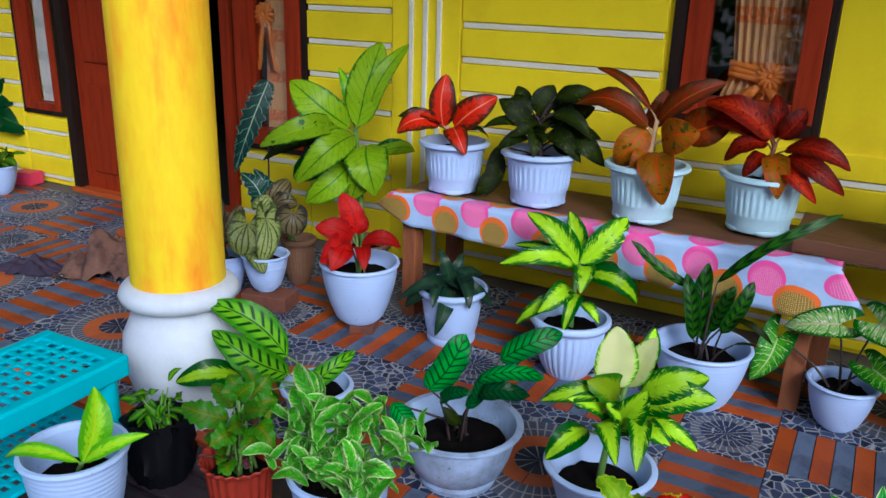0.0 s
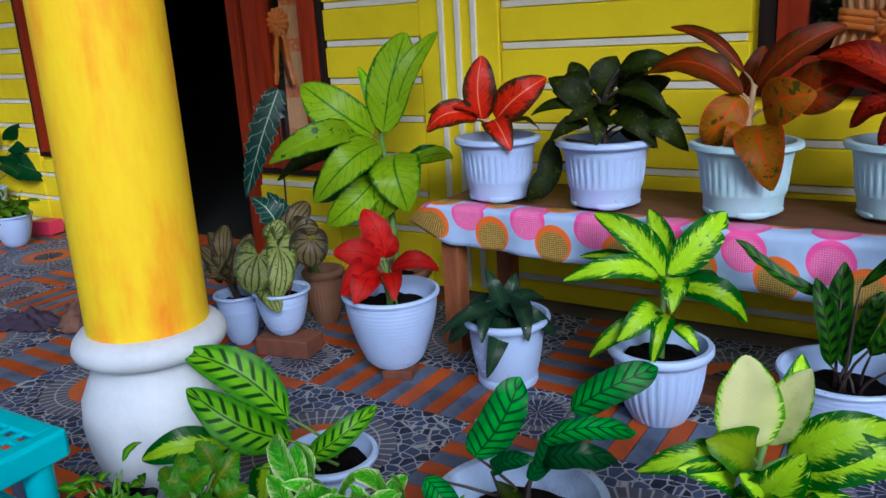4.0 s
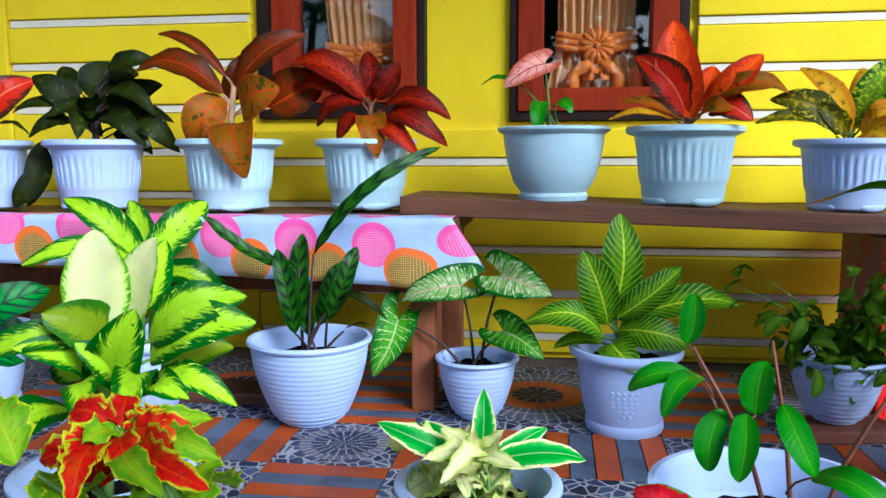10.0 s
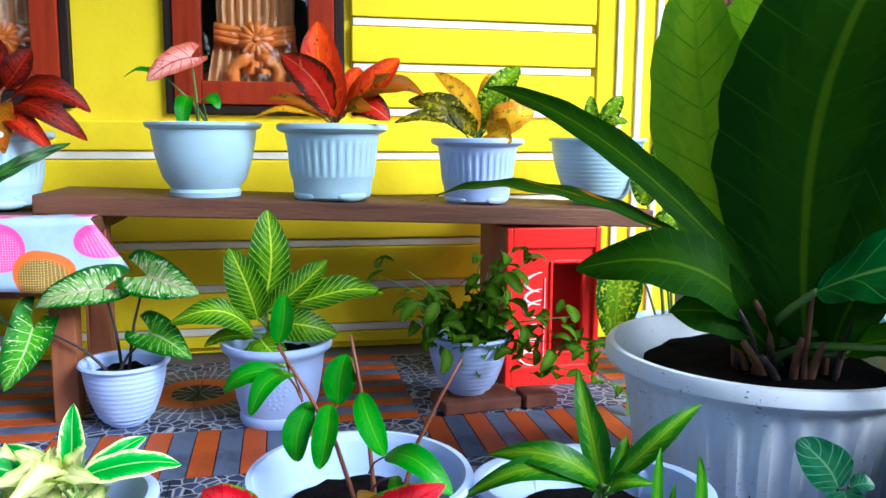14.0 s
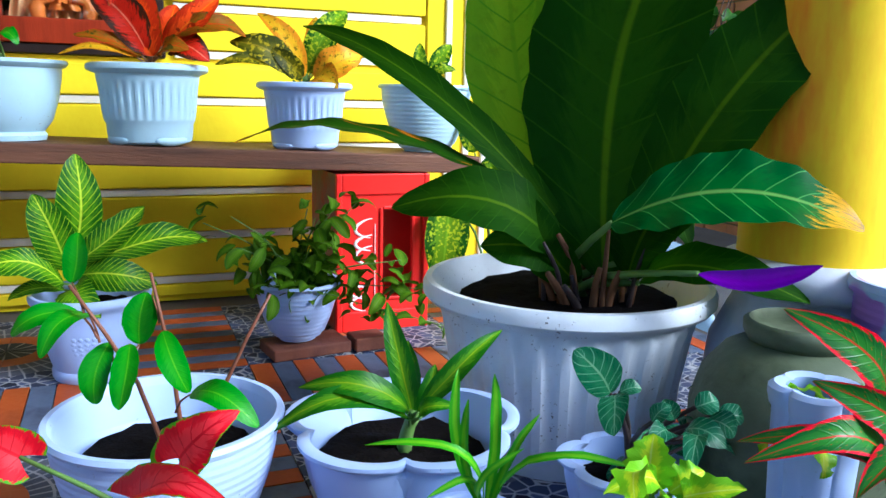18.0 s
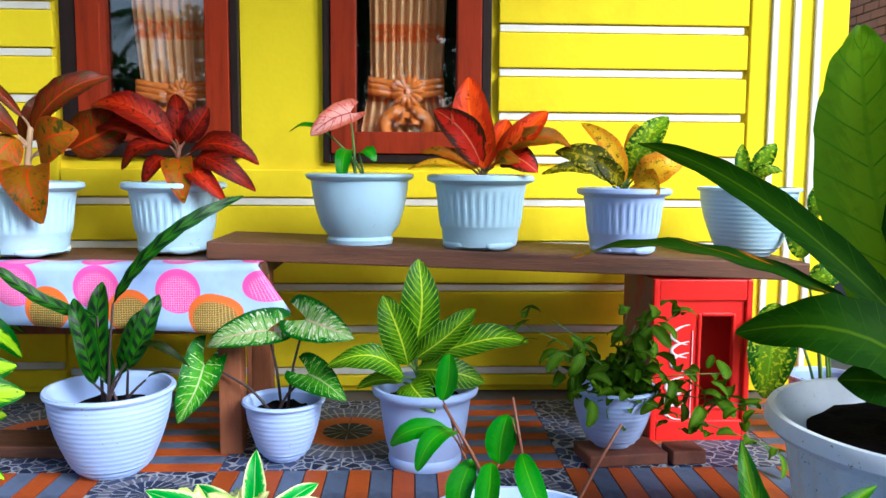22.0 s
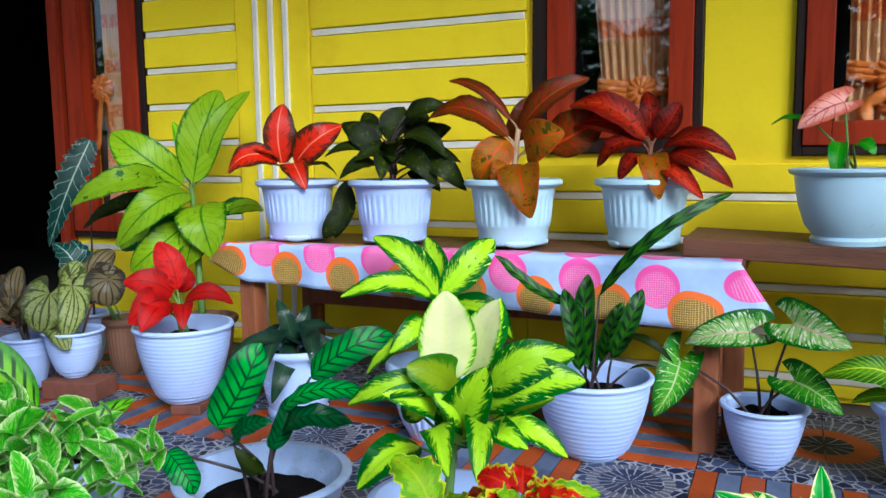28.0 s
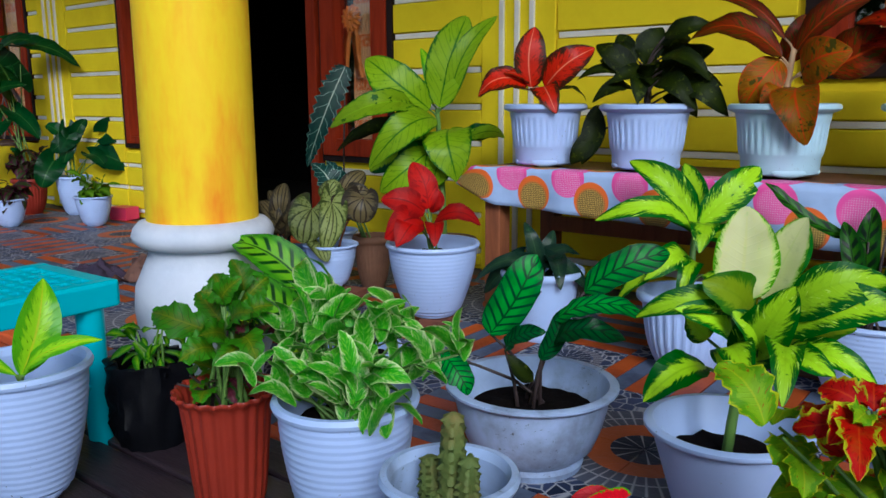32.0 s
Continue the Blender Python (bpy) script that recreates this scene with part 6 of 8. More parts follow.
grow("crimson_aglaonema", [
    (-0.124, 2.767, 0.783, -0.326, 2.748, 0.888, 0.092, 0.6, 0.12, 'r'),
    (-0.128, 2.787, 0.778, -0.336, 2.784, 0.824, 0.085, 0.6, 0.15, 'R'),
    (-0.131, 2.766, 0.768, -0.247, 2.72, 0.713, 0.07, 0.5, 0.2, 'R'),
    (-0.123, 2.817, 0.774, -0.131, 2.825, 0.913, 0.067, 0.8, 0.1, 'R'),
    (-0.102, 2.808, 0.78, -0.039, 2.815, 0.875, 0.073, 0.8, 0.1, 'R'),
    (-0.077, 2.766, 0.749, 0.114, 2.72, 0.723, 0.076, 0.5, 0.2, 'R'),
    (-0.069, 2.766, 0.731, 0.11, 2.686, 0.653, 0.069, 0.6, 0.25, 'R'),
    (-0.108, 2.765, 0.733, -0.065, 2.649, 0.627, 0.083, 0.85, 0.2, 'O'),
    (-0.076, 2.765, 0.718, 0.034, 2.643, 0.638, 0.062, 0.8, 0.2, 'r'),
    (-0.136, 2.764, 0.733, -0.175, 2.679, 0.676, 0.057, 0.6, 0.2, 'R'),
])
grow("crimson_aglaonema", [
    (-0.141, 2.838, 0.797, -0.222, 2.84, 0.872, 0.064, 0.7, 0.1, 'R'),
], salt=10)
grow("pink_caladium", [
    (0.356, 2.704, 0.855, 0.256, 2.668, 0.794, 0.073, 0.7, 0.1, 'K'),
    (0.353, 2.704, 0.76, 0.341, 2.619, 0.677, 0.043, 0.8, 0.2, 'N'),
    (0.302, 2.725, 0.797, 0.196, 2.723, 0.818, 0.027, 0.4, 0.1, 'N'),
    (0.379, 2.704, 0.751, 0.424, 2.664, 0.732, 0.035, 0.5, 0.2, 'N'),
])
grow("scarlet_aglaonema", [
    (0.708, 2.662, 0.715, 0.663, 2.674, 0.948, 0.109, 0.85, 0.06, 'S'),
    (0.697, 2.662, 0.725, 0.577, 2.657, 0.866, 0.091, 0.75, 0.1, 'A'),
    (0.738, 2.664, 0.74, 0.867, 2.654, 0.861, 0.076, 0.7, 0.15, 'S'),
    (0.747, 2.665, 0.762, 0.935, 2.661, 0.78, 0.067, 0.6, 0.25, 'O'),
    (0.756, 2.664, 0.733, 0.833, 2.584, 0.705, 0.079, 0.7, 0.2, 'A'),
    (0.686, 2.661, 0.715, 0.542, 2.64, 0.76, 0.047, 0.5, 0.1, 'O'),
    (0.674, 2.661, 0.712, 0.515, 2.597, 0.726, 0.034, 0.5, 0.1, 'Y'),
    (0.698, 2.722, 0.732, 0.644, 2.727, 0.838, 0.07, 0.8, 0.1, 'A'),
    (0.732, 2.734, 0.736, 0.773, 2.741, 0.845, 0.076, 0.8, 0.1, 'S'),
    (0.73, 2.662, 0.718, 0.788, 2.584, 0.73, 0.056, 0.6, 0.2, 'O'),
])
grow("yellow_croton", [
    (1.085, 2.702, 0.68, 0.972, 2.708, 0.837, 0.054, 0.7, 0.1, 'Y'),
    (1.099, 2.723, 0.689, 1.206, 2.736, 0.861, 0.084, 0.75, 0.12, 'P'),
    (1.063, 2.702, 0.68, 0.903, 2.672, 0.766, 0.082, 0.6, 0.15, 'y'),
    (1.055, 2.701, 0.669, 0.855, 2.647, 0.704, 0.047, 0.5, 0.15, 'y'),
    (1.115, 2.702, 0.67, 1.232, 2.679, 0.739, 0.091, 0.75, 0.15, 'Y'),
    (1.086, 2.753, 0.693, 1.043, 2.759, 0.818, 0.049, 0.8, 0.1, 'Y'),
    (1.122, 2.703, 0.67, 1.149, 2.602, 0.653, 0.077, 0.7, 0.2, 'Y'),
    (1.123, 2.774, 0.693, 1.135, 2.783, 0.84, 0.059, 0.8, 0.1, 'Y'),
    (1.081, 2.702, 0.677, 0.993, 2.644, 0.748, 0.052, 0.7, 0.1, 'y'),
    (1.114, 2.723, 0.685, 1.173, 2.731, 0.795, 0.066, 0.8, 0.1, 'Y'),
])
grow("spotted_cane", [
    (1.466, 2.782, 0.683, 1.545, 2.766, 0.711, 0.052, 0.5, 0.2, 'P'),
    (1.466, 2.802, 0.686, 1.444, 2.807, 0.786, 0.044, 0.8, 0.1, 'P'),
    (1.493, 2.833, 0.687, 1.556, 2.841, 0.791, 0.057, 0.8, 0.1, 'P'),
])
grow("red_foliage", [
    (-1.393, 2.337, 0.36, -1.445, 2.329, 0.501, 0.09, 0.85, 0.08, 'F'),
    (-1.401, 2.328, 0.349, -1.489, 2.231, 0.395, 0.092, 0.7, 0.15, 'f'),
    (-1.405, 2.319, 0.327, -1.437, 2.192, 0.289, 0.1, 0.8, 0.2, 'f'),
    (-1.374, 2.343, 0.32, -1.252, 2.412, 0.322, 0.061, 0.5, 0.25, 'f'),
    (-1.378, 2.337, 0.31, -1.296, 2.246, 0.27, 0.059, 0.85, 0.2, 'f'),
    (-1.416, 2.308, 0.313, -1.388, 2.186, 0.268, 0.086, 0.8, 0.2, 'f'),
    (-1.423, 2.388, 0.34, -1.421, 2.408, 0.418, 0.06, 0.8, 0.1, 'f'),
])
grow("dark_vine", [
    (-1.055, 2.418, 0.227, -1.089, 2.405, 0.337, 0.053, 0.8, 0.1, 'V'),
    (-1.038, 2.415, 0.185, -1.019, 2.271, 0.089, 0.069, 0.9, 0.15, 'V'),
    (-1.069, 2.402, 0.207, -1.174, 2.272, 0.179, 0.05, 0.6, 0.3, 'V'),
    (-1.016, 2.443, 0.224, -0.94, 2.351, 0.173, 0.06, 0.85, 0.2, 'V'),
    (-1.036, 2.431, 0.23, -0.956, 2.49, 0.248, 0.057, 0.5, 0.2, 'V'),
    (-1.108, 2.406, 0.223, -1.18, 2.329, 0.13, 0.06, 0.7, 0.2, 'V'),
    (-1.071, 2.455, 0.217, -1.048, 2.499, 0.306, 0.055, 0.8, 0.1, 'V'),
    (-1.086, 2.394, 0.218, -1.042, 2.282, 0.174, 0.051, 0.85, 0.2, 'V'),
    (-1.035, 2.43, 0.222, -0.911, 2.474, 0.144, 0.063, 0.6, 0.25, 'V'),
])
grow("bench_dumb_cane", [
    (-0.603, 2.439, 0.369, -0.749, 2.37, 0.534, 0.085, 0.75, 0.1, 'L'),
    (-0.613, 2.483, 0.369, -0.662, 2.5, 0.521, 0.065, 0.85, 0.05, 'L'),
    (-0.593, 2.447, 0.374, -0.485, 2.552, 0.518, 0.094, 0.75, 0.1, 'L'),
    (-0.608, 2.432, 0.356, -0.796, 2.266, 0.386, 0.062, 0.6, 0.25, 'L'),
    (-0.585, 2.442, 0.341, -0.407, 2.486, 0.266, 0.074, 0.6, 0.25, 'M'),
    (-0.604, 2.479, 0.338, -0.444, 2.574, 0.301, 0.062, 0.5, 0.2, 'M'),
    (-0.609, 2.411, 0.295, -0.656, 2.266, 0.255, 0.072, 0.75, 0.2, 'L'),
    (-0.623, 2.396, 0.277, -0.737, 2.282, 0.195, 0.052, 0.6, 0.2, 'L'),
    (-0.596, 2.44, 0.358, -0.544, 2.316, 0.335, 0.073, 0.85, 0.2, 'L'),
    (-0.629, 2.501, 0.339, -0.805, 2.409, 0.418, 0.052, 0.5, 0.15, 'M'),
])
grow("bench_dumb_cane", [
    (-0.57, 2.422, 0.248, -0.499, 2.382, 0.216, 0.04, 0.6, 0.2, 'L'),
    (-0.583, 2.422, 0.275, -0.574, 2.281, 0.212, 0.055, 0.8, 0.2, 'M'),
], salt=10)
grow("rattlesnake_calathea", [
    (-0.17, 2.429, 0.4, 0.121, 2.454, 0.651, 0.03, 0.75, 0.12, 'T'),
    (-0.205, 2.425, 0.369, -0.415, 2.384, 0.506, 0.032, 0.6, -0.12, 'T'),
    (-0.213, 2.413, 0.214, -0.251, 2.406, 0.411, 0.048, 0.85, 0.05, 'T'),
    (-0.184, 2.434, 0.205, -0.204, 2.452, 0.445, 0.052, 0.85, 0.05, 'T'),
    (-0.137, 2.419, 0.248, -0.07, 2.436, 0.417, 0.046, 0.85, 0.05, 'T'),
    (-0.176, 2.487, 0.219, -0.128, 2.501, 0.371, 0.042, 0.85, 0.05, 'T'),
    (-0.112, 2.424, 0.299, 0.011, 2.396, 0.257, 0.022, 0.5, 0.3, 'D'),
    (-0.098, 2.419, 0.221, -0.026, 2.384, 0.25, 0.012, 0.4, 0.1, 'D'),
])
grow("green_caladium", [
    (0.168, 2.508, 0.318, 0.024, 2.485, 0.288, 0.102, 0.75, 0.08, 'W'),
    (0.263, 2.498, 0.348, 0.379, 2.445, 0.314, 0.117, 0.85, 0.08, 'W'),
    (0.011, 2.522, 0.234, -0.04, 2.454, 0.108, 0.104, 0.85, 0.08, 'X'),
    (0.269, 2.482, 0.216, 0.362, 2.4, 0.179, 0.098, 0.8, 0.1, 'X'),
])
grow("zebra_plant", [
    (0.519, 2.482, 0.262, 0.533, 2.502, 0.494, 0.097, 0.85, 0.05, 'Z'),
    (0.509, 2.46, 0.246, 0.451, 2.45, 0.414, 0.087, 0.8, 0.08, 'Z'),
    (0.532, 2.463, 0.262, 0.671, 2.479, 0.377, 0.075, 0.7, 0.1, 'Z'),
    (0.547, 2.503, 0.247, 0.809, 2.521, 0.302, 0.087, 0.6, 0.15, 'Z'),
    (0.533, 2.461, 0.232, 0.689, 2.426, 0.212, 0.083, 0.75, 0.2, 'Z'),
    (0.498, 2.457, 0.216, 0.327, 2.411, 0.262, 0.072, 0.65, 0.2, 'Z'),
    (0.519, 2.458, 0.202, 0.564, 2.355, 0.169, 0.083, 0.85, 0.2, 'Z'),
    (0.498, 2.476, 0.197, 0.386, 2.469, 0.184, 0.039, 0.5, 0.15, 'Z'),
    (0.527, 2.523, 0.246, 0.594, 2.534, 0.336, 0.077, 0.8, 0.1, 'Z'),
])
grow("begonia", [
    (-1.855, 2.288, 0.329, -1.840, 2.228, 0.225, 0.133, 0.85, 0.1, 'B'),
    (-1.801, 2.327, 0.347, -1.757, 2.254, 0.207, 0.095, 0.85, 0.1, 'B'),
    (-1.728, 2.404, 0.363, -1.724, 2.385, 0.280, 0.126, 0.85, 0.1, 'G'),
    (-1.868, 2.376, 0.369, -1.844, 2.405, 0.411, 0.084, 0.7, 0.1, 'B'),
    (-1.814, 2.280, 0.218, -1.742, 2.237, 0.179, 0.078, 0.85, 0.1, 'B'),
    (-1.798, 2.373, 0.349, -1.779, 2.370, 0.285, 0.083, 0.8, 0.1, 'G'),
])
grow("fern_begonia", [
    (-2.028, 2.270, 0.261, -2.075, 2.255, 0.344, 0.071, 0.7, 0.2, 'G'),
    (-2.024, 2.302, 0.272, -2.034, 2.328, 0.401, 0.077, 0.8, 0.2, 'G'),
    (-1.993, 2.297, 0.263, -1.949, 2.358, 0.370, 0.071, 0.7, 0.2, 'G'),
    (-2.018, 2.272, 0.247, -2.047, 2.221, 0.262, 0.062, 0.6, 0.3, 'G'),
    (-2.028, 2.333, 0.250, -2.018, 2.361, 0.329, 0.064, 0.8, 0.2, 'G'),
    (-2.067, 2.330, 0.256, -2.113, 2.325, 0.371, 0.060, 0.8, 0.2, 'G'),
])
grow("brown_pot_begonia", [
    (-1.965, 2.535, 0.339, -1.911, 2.6, 0.43, 0.097, 0.7, 0.2, 'G'),
    (-1.981, 2.521, 0.329, -2.066, 2.489, 0.461, 0.109, 0.7, 0.2, 'Q'),
    (-1.987, 2.557, 0.335, -2.044, 2.546, 0.469, 0.082, 0.8, 0.2, 'Q'),
    (-1.934, 2.532, 0.332, -1.848, 2.575, 0.344, 0.091, 0.6, 0.2, 'G'),
])
grow("alocasia", [
    (-2.053, 2.666, 0.812, -2.149, 2.543, 0.437, 0.106, 0.85, 0.04, 'Q'),
])
grow("tall_dumb_cane", [
    (-1.666, 2.743, 0.66, -1.62, 2.847, 0.981, 0.154, 0.8, 0.08, 'J'),
    (-1.641, 2.767, 0.673, -1.51, 2.867, 0.979, 0.079, 0.7, 0.08, 'J'),
    (-1.694, 2.72, 0.653, -1.873, 2.59, 0.835, 0.161, 0.75, 0.15, 'J'),
    (-1.719, 2.703, 0.661, -1.91, 2.439, 0.599, 0.106, 0.6, 0.25, 'i'),
    (-1.675, 2.728, 0.621, -1.77, 2.489, 0.472, 0.129, 0.75, 0.25, 'J'),
    (-1.629, 2.752, 0.582, -1.516, 2.646, 0.427, 0.176, 0.85, 0.2, 'J'),
    (-1.592, 2.824, 0.551, -1.492, 2.904, 0.563, 0.066, 0.5, 0.2, 'J'),
    (-1.733, 2.786, 0.671, -1.79, 2.794, 0.879, 0.05, 0.8, 0.05, 'I'),
    (-1.67, 2.705, 0.514, -1.786, 2.553, 0.367, 0.121, 0.75, 0.2, 'J'),
    (-1.801, 2.781, 0.603, -2.029, 2.582, 0.506, 0.084, 0.5, 0.15, 'D'),
])
grow("tall_dumb_cane", [
    (-1.612, 2.755, 0.538, -1.632, 2.649, 0.384, 0.12, 0.85, 0.2, 'J'),
    (-1.729, 2.772, 0.553, -1.804, 2.684, 0.431, 0.125, 0.75, 0.15, 'M'),
    (-1.817, 2.748, 0.52, -1.922, 2.644, 0.428, 0.118, 0.75, 0.15, 'M'),
    (-1.66, 2.718, 0.538, -1.769, 2.594, 0.379, 0.113, 0.8, 0.15, 'M'),
    (-1.631, 2.822, 0.554, -1.521, 2.91, 0.57, 0.074, 0.6, 0.15, 'M'),
], salt=10)
grow("young_croton", [
    (-1.134, 0.998, 0.265, -1.142, 1.05, 0.41, 0.068, 0.85, 0.08, 'I'),
    (-1.131, 1, 0.265, -1.025, 1.071, 0.329, 0.035, 0.55, 0.15, 'I'),
    (-1.142, 0.994, 0.264, -1.279, 0.922, 0.275, 0.033, 0.5, 0.2, 'I'),
])
grow("coleus", [
    (-0.93, 1.204, 0.324, -1.015, 1.157, 0.356, 0.057, 0.7, 0.15, 'H'),
    (-0.916, 1.202, 0.297, -0.924, 1.143, 0.294, 0.051, 0.7, 0.2, 'H'),
    (-0.885, 1.223, 0.309, -0.807, 1.198, 0.300, 0.054, 0.75, 0.2, 'H'),
    (-0.906, 1.232, 0.367, -0.945, 1.229, 0.415, 0.042, 0.8, 0.1, 'H'),
    (-0.909, 1.252, 0.357, -0.883, 1.285, 0.404, 0.052, 0.8, 0.1, 'H'),
    (-0.919, 1.229, 0.377, -0.941, 1.200, 0.389, 0.038, 0.6, 0.1, 'H'),
    (-0.895, 1.248, 0.387, -0.916, 1.243, 0.437, 0.038, 0.8, 0.1, 'H'),
    (-0.9, 1.223, 0.332, -0.828, 1.212, 0.370, 0.042, 0.75, 0.1, 'H'),
    (-0.952, 1.243, 0.327, -1.000, 1.234, 0.375, 0.045, 0.7, 0.1, 'H'),
    (-0.89, 1.218, 0.299, -0.849, 1.153, 0.300, 0.042, 0.8, 0.2, 'H'),
])
grow("coleus", [
    (-0.923, 1.224, 0.368, -0.873, 1.227, 0.415, 0.039, 0.8, 0.1, 'H'),
    (-0.903, 1.216, 0.316, -0.880, 1.151, 0.339, 0.048, 0.75, 0.1, 'H'),
    (-0.882, 1.239, 0.346, -0.847, 1.266, 0.367, 0.046, 0.6, 0.2, 'H'),
], salt=10)
grow("peacock_calathea", [
    (-1.13, 1.633, 0.241, -1.307, 1.539, 0.394, 0.098, 0.8, 0.08, 'E'),
    (-1.12, 1.621, 0.196, -1.249, 1.495, 0.339, 0.096, 0.8, 0.1, 'E'),
    (-1.215, 1.543, 0.196, -1.316, 1.412, 0.21, 0.074, 0.7, 0.15, 'M'),
    (-1.085, 1.632, 0.156, -0.978, 1.735, 0.254, 0.058, 0.65, 0.15, 'E'),
    (-1.166, 1.642, 0.135, -1.237, 1.669, 0.337, 0.05, 0.85, 0.05, 'N'),
    (-1.149, 1.582, 0.157, -1.102, 1.512, 0.098, 0.061, 0.85, 0.1, 'M'),
])
grow("stripe_calathea", [
    (-0.699, 1.659, 0.253, -0.618, 1.69, 0.406, 0.076, 0.85, 0.05, 'U'),
    (-0.546, 1.738, 0.34, -0.416, 1.805, 0.42, 0.06, 0.75, 0.1, 'U'),
    (-0.591, 1.711, 0.285, -0.439, 1.768, 0.311, 0.043, 0.6, 0.2, 'U'),
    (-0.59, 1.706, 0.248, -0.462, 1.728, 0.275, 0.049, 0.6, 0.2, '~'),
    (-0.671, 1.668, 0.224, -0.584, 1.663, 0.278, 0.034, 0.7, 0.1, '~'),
    (-0.618, 1.684, 0.17, -0.648, 1.641, 0.227, 0.033, 0.8, 0.1, 'D'),
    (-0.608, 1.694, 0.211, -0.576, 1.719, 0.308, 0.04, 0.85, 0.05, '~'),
    (-0.781, 1.618, 0.208, -0.714, 1.614, 0.143, 0.051, 0.8, 0.15, 'U'),
])
grow("lime_dumb_cane", [
    (-0.245, 1.660, 0.384, -0.243, 1.665, 0.528, 0.096, 0.62, 0.03, '1'),
    (-0.216, 1.690, 0.386, -0.164, 1.675, 0.515, 0.066, 0.62, 0.03, '1'),
    (-0.207, 1.722, 0.406, -0.183, 1.745, 0.507, 0.049, 0.85, 0.05, 'L'),
    (-0.188, 1.699, 0.366, -0.058, 1.727, 0.434, 0.077, 0.7, 0.15, 'L'),
    (-0.187, 1.696, 0.338, -0.033, 1.709, 0.396, 0.08, 0.7, 0.15, 'L'),
    (-0.232, 1.678, 0.357, -0.279, 1.593, 0.424, 0.079, 0.7, 0.12, '2'),
    (-0.248, 1.673, 0.362, -0.368, 1.571, 0.364, 0.049, 0.6, 0.2, 'L'),
    (-0.252, 1.664, 0.315, -0.309, 1.574, 0.382, 0.053, 0.6, 0.15, 'L'),
    (-0.235, 1.668, 0.284, -0.154, 1.598, 0.428, 0.081, 0.85, 0.06, 'L'),
    (-0.178, 1.697, 0.314, -0.05, 1.675, 0.286, 0.047, 0.6, 0.2, 'L'),
])
grow("lime_dumb_cane", [
    (-0.189, 1.69, 0.297, -0.141, 1.537, 0.299, 0.056, 0.8, 0.2, 'L'),
    (-0.285, 1.646, 0.276, -0.34, 1.542, 0.239, 0.063, 0.65, 0.2, 'M'),
    (-0.267, 1.654, 0.284, -0.181, 1.519, 0.297, 0.055, 0.8, 0.2, 'L'),
    (-0.203, 1.759, 0.301, -0.108, 1.805, 0.336, 0.054, 0.6, 0.1, '2'),
    (-0.307, 1.714, 0.3, -0.339, 1.704, 0.339, 0.054, 0.7, 0.1, 'L'),
    (-0.213, 1.683, 0.317, -0.224, 1.587, 0.386, 0.059, 0.8, 0.1, 'L'),
    (-0.17, 1.698, 0.294, -0.102, 1.63, 0.309, 0.054, 0.7, 0.2, 'L'),
], salt=10)
grow("cream_coleus", [
    (0.292, 1.655, 0.224, 0.296, 1.673, 0.32, 0.034, 0.85, 0.05, '3'),
    (0.283, 1.632, 0.235, 0.167, 1.608, 0.291, 0.038, 0.65, 0.1, '3'),
    (0.306, 1.637, 0.234, 0.432, 1.652, 0.242, 0.043, 0.65, 0.12, '3'),
    (0.3, 1.678, 0.215, 0.379, 1.703, 0.264, 0.032, 0.7, 0.1, '3'),
    (0.276, 1.674, 0.22, 0.216, 1.671, 0.274, 0.032, 0.7, 0.1, '3'),
    (0.289, 1.633, 0.235, 0.256, 1.591, 0.292, 0.032, 0.8, 0.1, '4'),
    (0.299, 1.635, 0.234, 0.326, 1.605, 0.289, 0.032, 0.8, 0.1, '4'),
    (0.295, 1.634, 0.233, 0.294, 1.577, 0.297, 0.03, 0.85, 0.1, '4'),
    (0.281, 1.632, 0.23, 0.24, 1.56, 0.269, 0.03, 0.7, 0.2, '4'),
    (0.305, 1.636, 0.229, 0.345, 1.559, 0.267, 0.031, 0.7, 0.2, '4'),
])
grow("cream_coleus", [
    (0.291, 1.632, 0.227, 0.269, 1.52, 0.269, 0.03, 0.8, 0.2, '4'),
], salt=10)
grow("costus", [
    (0.566, 1.681, 0.348, 0.485, 1.684, 0.326, 0.034, 0.6, 0.15, 'N'),
    (0.578, 1.677, 0.346, 0.523, 1.62, 0.316, 0.032, 0.7, 0.15, 'N'),
    (0.56, 1.691, 0.386, 0.568, 1.701, 0.45, 0.034, 0.85, 0.05, 'N'),
    (0.637, 1.646, 0.309, 0.648, 1.656, 0.375, 0.042, 0.85, 0.05, 'N'),
    (0.626, 1.651, 0.309, 0.609, 1.596, 0.242, 0.037, 0.9, 0.08, 'N'),
    (0.601, 1.661, 0.31, 0.579, 1.631, 0.24, 0.038, 0.9, 0.08, 'N'),
    (0.666, 1.638, 0.326, 0.689, 1.582, 0.261, 0.035, 0.85, 0.1, 'N'),
    (0.696, 1.611, 0.246, 0.768, 1.532, 0.225, 0.037, 0.7, 0.2, 'N'),
    (0.656, 1.675, 0.366, 0.634, 1.67, 0.303, 0.039, 0.85, 0.05, 'N'),
    (0.708, 1.602, 0.221, 0.697, 1.555, 0.206, 0.019, 0.8, 0.1, 'N'),
])
grow("costus", [
    (0.664, 1.609, 0.172, 0.672, 1.545, 0.225, 0.019, 0.8, 0.1, '5'),
], salt=10)
